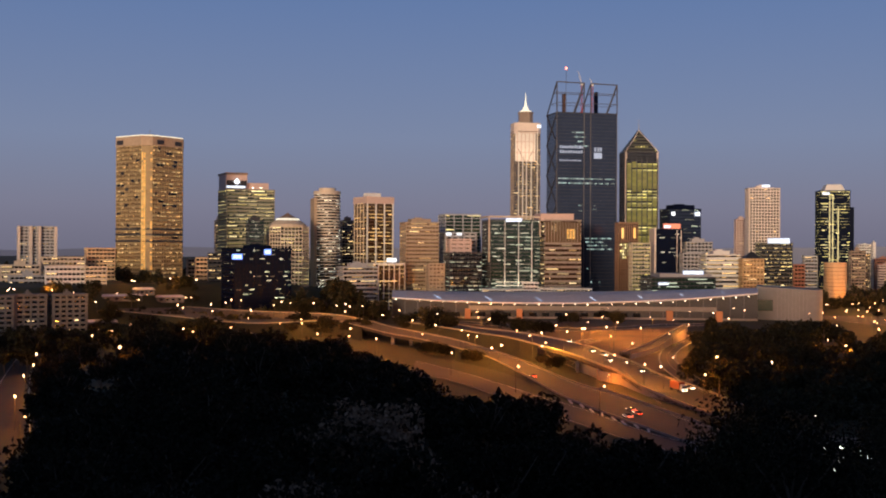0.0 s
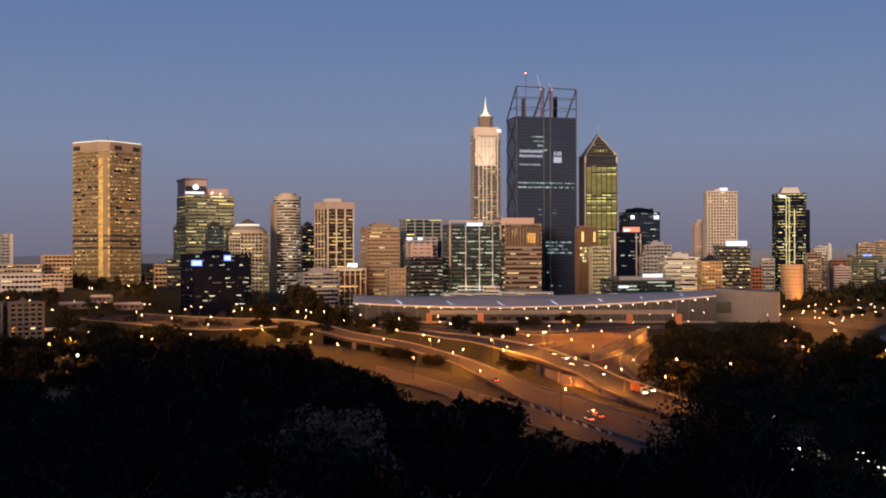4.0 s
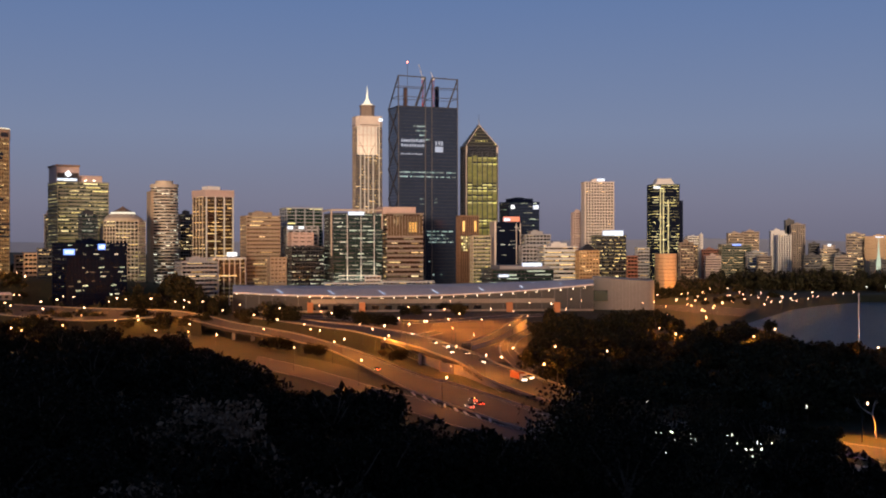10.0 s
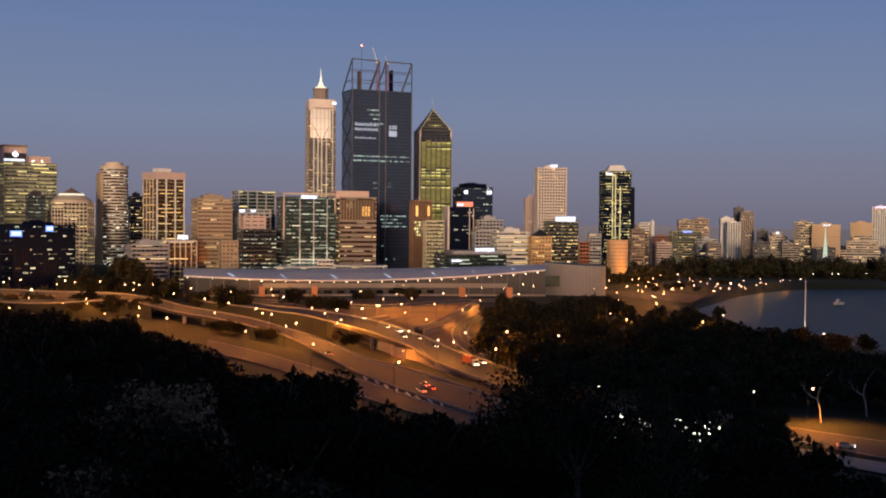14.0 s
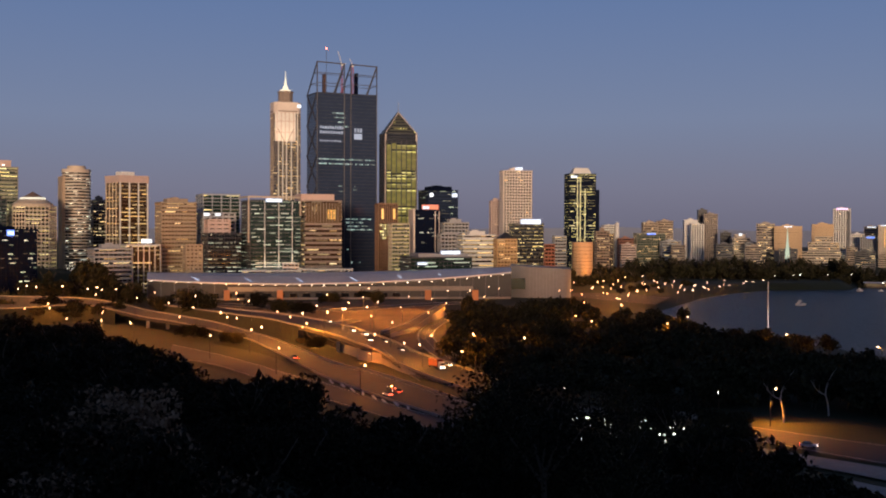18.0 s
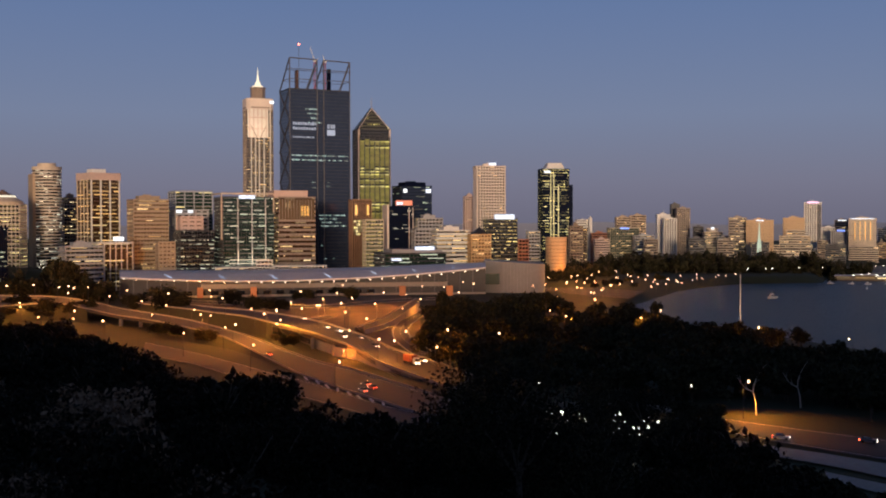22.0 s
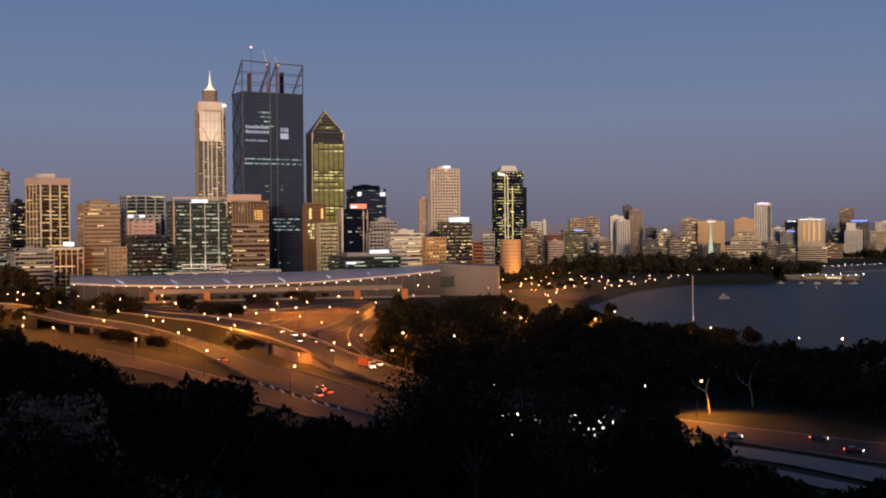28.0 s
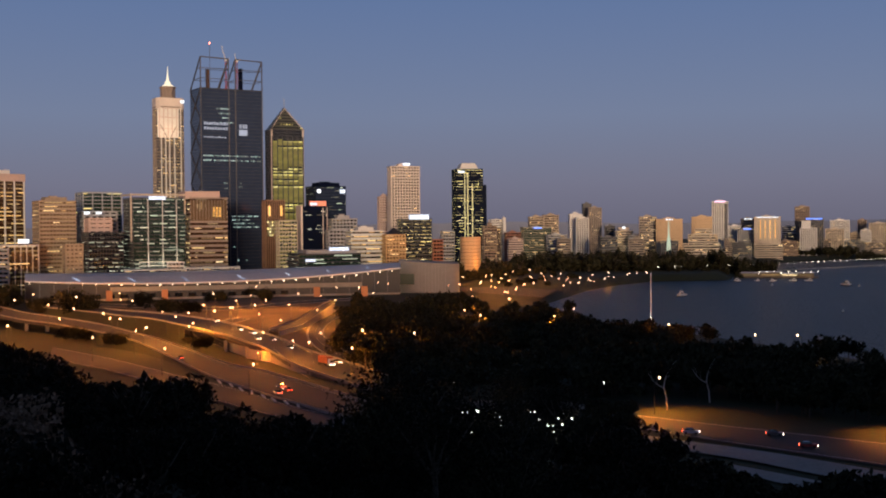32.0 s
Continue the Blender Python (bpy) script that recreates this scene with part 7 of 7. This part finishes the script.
def boat(x, y, turn, s):
    bo = thing("motor_boat", pose(x, y, 0, 0, 0, turn), "white motor cruiser moored on the dark river", "boat", "boats on the river")
    o = [(-5 * s, -1.5 * s), (3 * s, -1.6 * s), (6.5 * s, 0), (3 * s, 1.6 * s), (-5 * s, 1.5 * s)]
    part("hull", Geo().prism([(a * 0.85, b * 0.7) for a, b in o], -0.4, 1.5 * s, o), M["white"], bo)
    part("cabin", Geo().prism([(-3 * s, -1.2 * s), (2 * s, -1.2 * s), (2 * s, 1.2 * s), (-3 * s, 1.2 * s)], 1.5 * s, 3.0 * s, [(-2.6 * s, -1 * s), (1 * s, -1 * s), (1 * s, 1 * s), (-2.6 * s, 1 * s)]), M["white"], bo)
    part("window_strip", Geo().box(-2.4 * s, 1.2 * s, -1.2 * s, 1.2 * s, 2.0 * s, 2.5 * s), M["glass_dark"], bo)
    part("bridge", Geo().box(-2 * s, 0, -0.9 * s, 0.9 * s, 3.0 * s, 4.0 * s).rod((-1 * s, 0, 4 * s), (-1 * s, 0, 6.5 * s), 0.08), M["white"], bo)


for x, y, turn, s in ((508.2, 875.8, 20, 1.15), (748.6, 961.1, 100, 1.2), (676.3, 985.0, 60, 0.5), (746.0, 937.8, 60, 0.5), (517.4, 667.5, 40, 0.4)):
    boat(x, y, turn, s)

rb = random.Random(6)
for x, y in [(700, 1085), (719, 1075), (730, 1062), (753, 1057), (768, 1049)]:
    boat(x, y, rb.uniform(0, 360), rb.uniform(0.5, 0.9))

jt = thing("jetty", pose(0, 0, 0), "long timber ferry jetty with sheds and lights", "jetty")
ja, jb = Vector((749.0, 1167.0, 0)), Vector((825.2, 1109.5, 0))
e = (jb - ja).normalized()
nn = Vector((-e.y, e.x, 0))
L = (jb - ja).length
g = Geo()
g.add([ja - nn * 5, jb - nn * 5, jb + nn * 5, ja + nn * 5, ja - nn * 5 + Vector((0, 0, 1.4)), jb - nn * 5 + Vector((0, 0, 1.4)), jb + nn * 5 + Vector((0, 0, 1.4)), ja + nn * 5 + Vector((0, 0, 1.4))],
      [(0, 1, 5, 4), (1, 2, 6, 5), (2, 3, 7, 6), (3, 0, 4, 7), (4, 5, 6, 7)])
part("deck", g, M["timber"], jt)
for k, ln, hh in ((0.08, 20, 5), (0.3, 26, 6), (0.55, 22, 4.5), (0.76, 18, 5.5)):
    c = ja + e * L * k + nn * 1
    sh = thing("jetty_shed", pose(c.x, c.y, 1.4, 0, 0, math.degrees(math.atan2(e.y, e.x))), "low ferry shed with a shallow roof on the jetty", "shed", "ferry sheds")
    part("wall", Geo().box(0, ln, -3, 3, 0, hh - 1.2), M["timber"], sh)
    part("roof", Geo().prism([(-1, -3.8), (ln + 1, -3.8), (ln + 1, 3.8), (-1, 3.8)], hh - 1.2, hh, [(0, -0.2), (ln, -0.2), (ln, 0.2), (0, 0.2)]), M["roof_metal"], sh)
    part("lit_window", Geo().box(2, ln - 3, -3.1, -3.02, 1.2, 2.4), M["lit_warm"], sh)
for i in range(9):
    c = ja + e * L * (0.3 + 0.7 * i / 8) - nn * 4
    jl = thing("jetty_lamp", pose(c.x, c.y, 1.4), "bright white lamp on the jetty", "lamp", "jetty lamps")
    part("post", Geo().rod((0, 0, 0), (0, 0, 4 + (i % 3)), 0.08), M["steel"], jl)
    part("globe", Geo().lathe([(0.1, 4 + (i % 3)), (0.5, 4.3 + (i % 3)), (0.5, 4.8 + (i % 3)), (0.1, 5.1 + (i % 3))], 8), M["lamp_white"], jl)

# a lit pavilion behind the trees
pv = thing("park_pavilion", pose(114.1, 288.1, 4, 0, 0, -23), "low park building with bright windows seen through trees", "building")
part("wall", Geo().box(-18, 18, 0, 9, 0, 7.6), M["timber"], pv)
part("roof", Geo().prism(rect(39, 12), 7.6, 8.8, rect(30, 3)), M["timber"], pv).location = (0, 4.5, 0)
rnd = random.Random(3)
for z0 in (0.8, 2.6, 4.4, 6.1):
    for i in range(26):
        if rnd.random() < 0.5:
            part("lit_window", Geo().box(-17.4 + i * 1.33, -17.4 + i * 1.33 + rnd.uniform(0.4, 0.9), -0.1, -0.02, z0, z0 + rnd.uniform(0.5, 1.2)), M["pavilion_light"], pv)
# fill light added before the windows, to brighten the leaves
pl_ = new("veranda_light", bpy.data.lights.new("veranda_light", "AREA"))
pl_.data.energy, pl_.data.color, pl_.data.shape, pl_.data.size, pl_.data.size_y = 1600, (1.0, 0.92, 0.72), "RECTANGLE", 34, 4
pl_.parent = pv
pl_.matrix_local = look((0, -0.4, 4.5), (0, -10, 5.5))

# road sign panel by the loop
sp_ = thing("road_sign", pose(132.6, 466.4, 4, 0, 0, -20), "pale grey road sign panel on two posts", "road sign")
part("panel", Geo().box(-3.2, 3.2, -0.1, 0.1, 5.5, 9.0), M["white"], sp_)
part("post", Geo().rod((-2, 0.2, 0), (-2, 0.2, 9), 0.12), M["steel"], sp_)
part("post", Geo().rod((2, 0.2, 0), (2, 0.2, 9), 0.12), M["steel"], sp_)


# ---- vehicles ----
def car(x, y, z, turn, paint, label):
    c = thing("car", pose(x, y, z, 0, 0, turn), label, "car", "cars on the roads")
    part("body", Geo().prism([(-2.2, -0.85), (2.2, -0.85), (2.3, -0.6), (2.3, 0.6), (2.2, 0.85), (-2.2, 0.85)], 0.35, 0.95).add([], []), M[paint], c)
    part("cabin", Geo().prism([(-1.7, -0.8), (1.1, -0.8), (1.1, 0.8), (-1.7, 0.8)], 0.95, 1.5, [(-1.2, -0.65), (0.5, -0.65), (0.5, 0.65), (-1.2, 0.65)]), M["glass_dark"], c)
    for u in (-1.4, 1.4):
        for v in (-0.85, 0.85):
            part("wheel", Geo().rod((u, v - 0.1, 0.33), (u, v + 0.1, 0.33), 0.33, n=10), M["tyre"], c)
    for v in (-0.6, 0.6):
        part("headlight", Geo().box(2.3, 2.42, v - 0.22, v + 0.22, 0.5, 0.85), M["headlight"], c, "lit headlight")
        part("tail_light", Geo().box(-2.3, -2.2, v - 0.2, v + 0.2, 0.6, 0.85), M["tail"], c, "lit red tail light")


def lorry(x, y, z, turn):
    c = thing("lorry", pose(x, y, z, 0, 0, turn), "lorry with a red box trailer and white cab", "lorry")
    part("trailer", Geo().box(-5.6, 3.4, -1.25, 1.25, 1.1, 3.9), M["trailer_red"], c, "red box trailer")
    part("cab", Geo().prism([(3.8, -1.2), (6.0, -1.2), (6.0, 1.2), (3.8, 1.2)], 0.6, 3.2, [(3.8, -1.1), (5.4, -1.1), (5.4, 1.1), (3.8, 1.1)]), M["car_white"], c, "white cab")
    part("windscreen", Geo().box(5.72, 5.9, -1.0, 1.0, 1.9, 2.7), M["glass_dark"], c)
    for u in (-4.8, -3.6, 2.0, 4.8):
        for v in (-1.1, 1.1):
            part("wheel", Geo().rod((u, v - 0.15, 0.5), (u, v + 0.15, 0.5), 0.5, n=10), M["tyre"], c)
    for v in (-0.8, 0.8):
        part("headlight", Geo().box(6.0, 6.15, v - 0.25, v + 0.25, 0.8, 1.2), M["headlight"], c, "lit headlight")


TR = -77.0
for i, (x, y, z) in enumerate([(69.9, 618.1, 11.6), (75.2, 561.7, 11.5), (78.8, 542.8, 11.2), (77.4, 518.4, 10.8), (86.8, 532.6, 8.5), (90.4, 507.7, 7), (103.5, 464.6, 4.7), (96.3, 503.3, 5.4), (109.5, 472.0, 4.7)]):
    car(x, y, z + 0.05, TR + (i % 3) * 2, ("car_white", "car_grey")[i % 2], "car heading toward the lookout with lit headlights")
for i, (x, y, z) in enumerate([(68.0, 400.3, 4.6), (68.8, 391.4, 4.6), (64.3, 385.2, 4.6), (41.1, 502.4, 5.0)]):
    car(x, y, z + 0.05, 180 + TR, ("car_grey", "red", "car_white")[i % 3], "car driving away with red tail lights")
for i, (x, y, z) in enumerate([(160.3, 271.9, 4.35), (180.3, 261.8, 4.35), (178.8, 244.7, 4.35)]):
    car(x, y, z + 0.02, -30, ("car_white", "car_grey", "red")[i], "car on the riverside freeway with lit headlights")
lorry(95.6, 450.9, 5.7, TR)
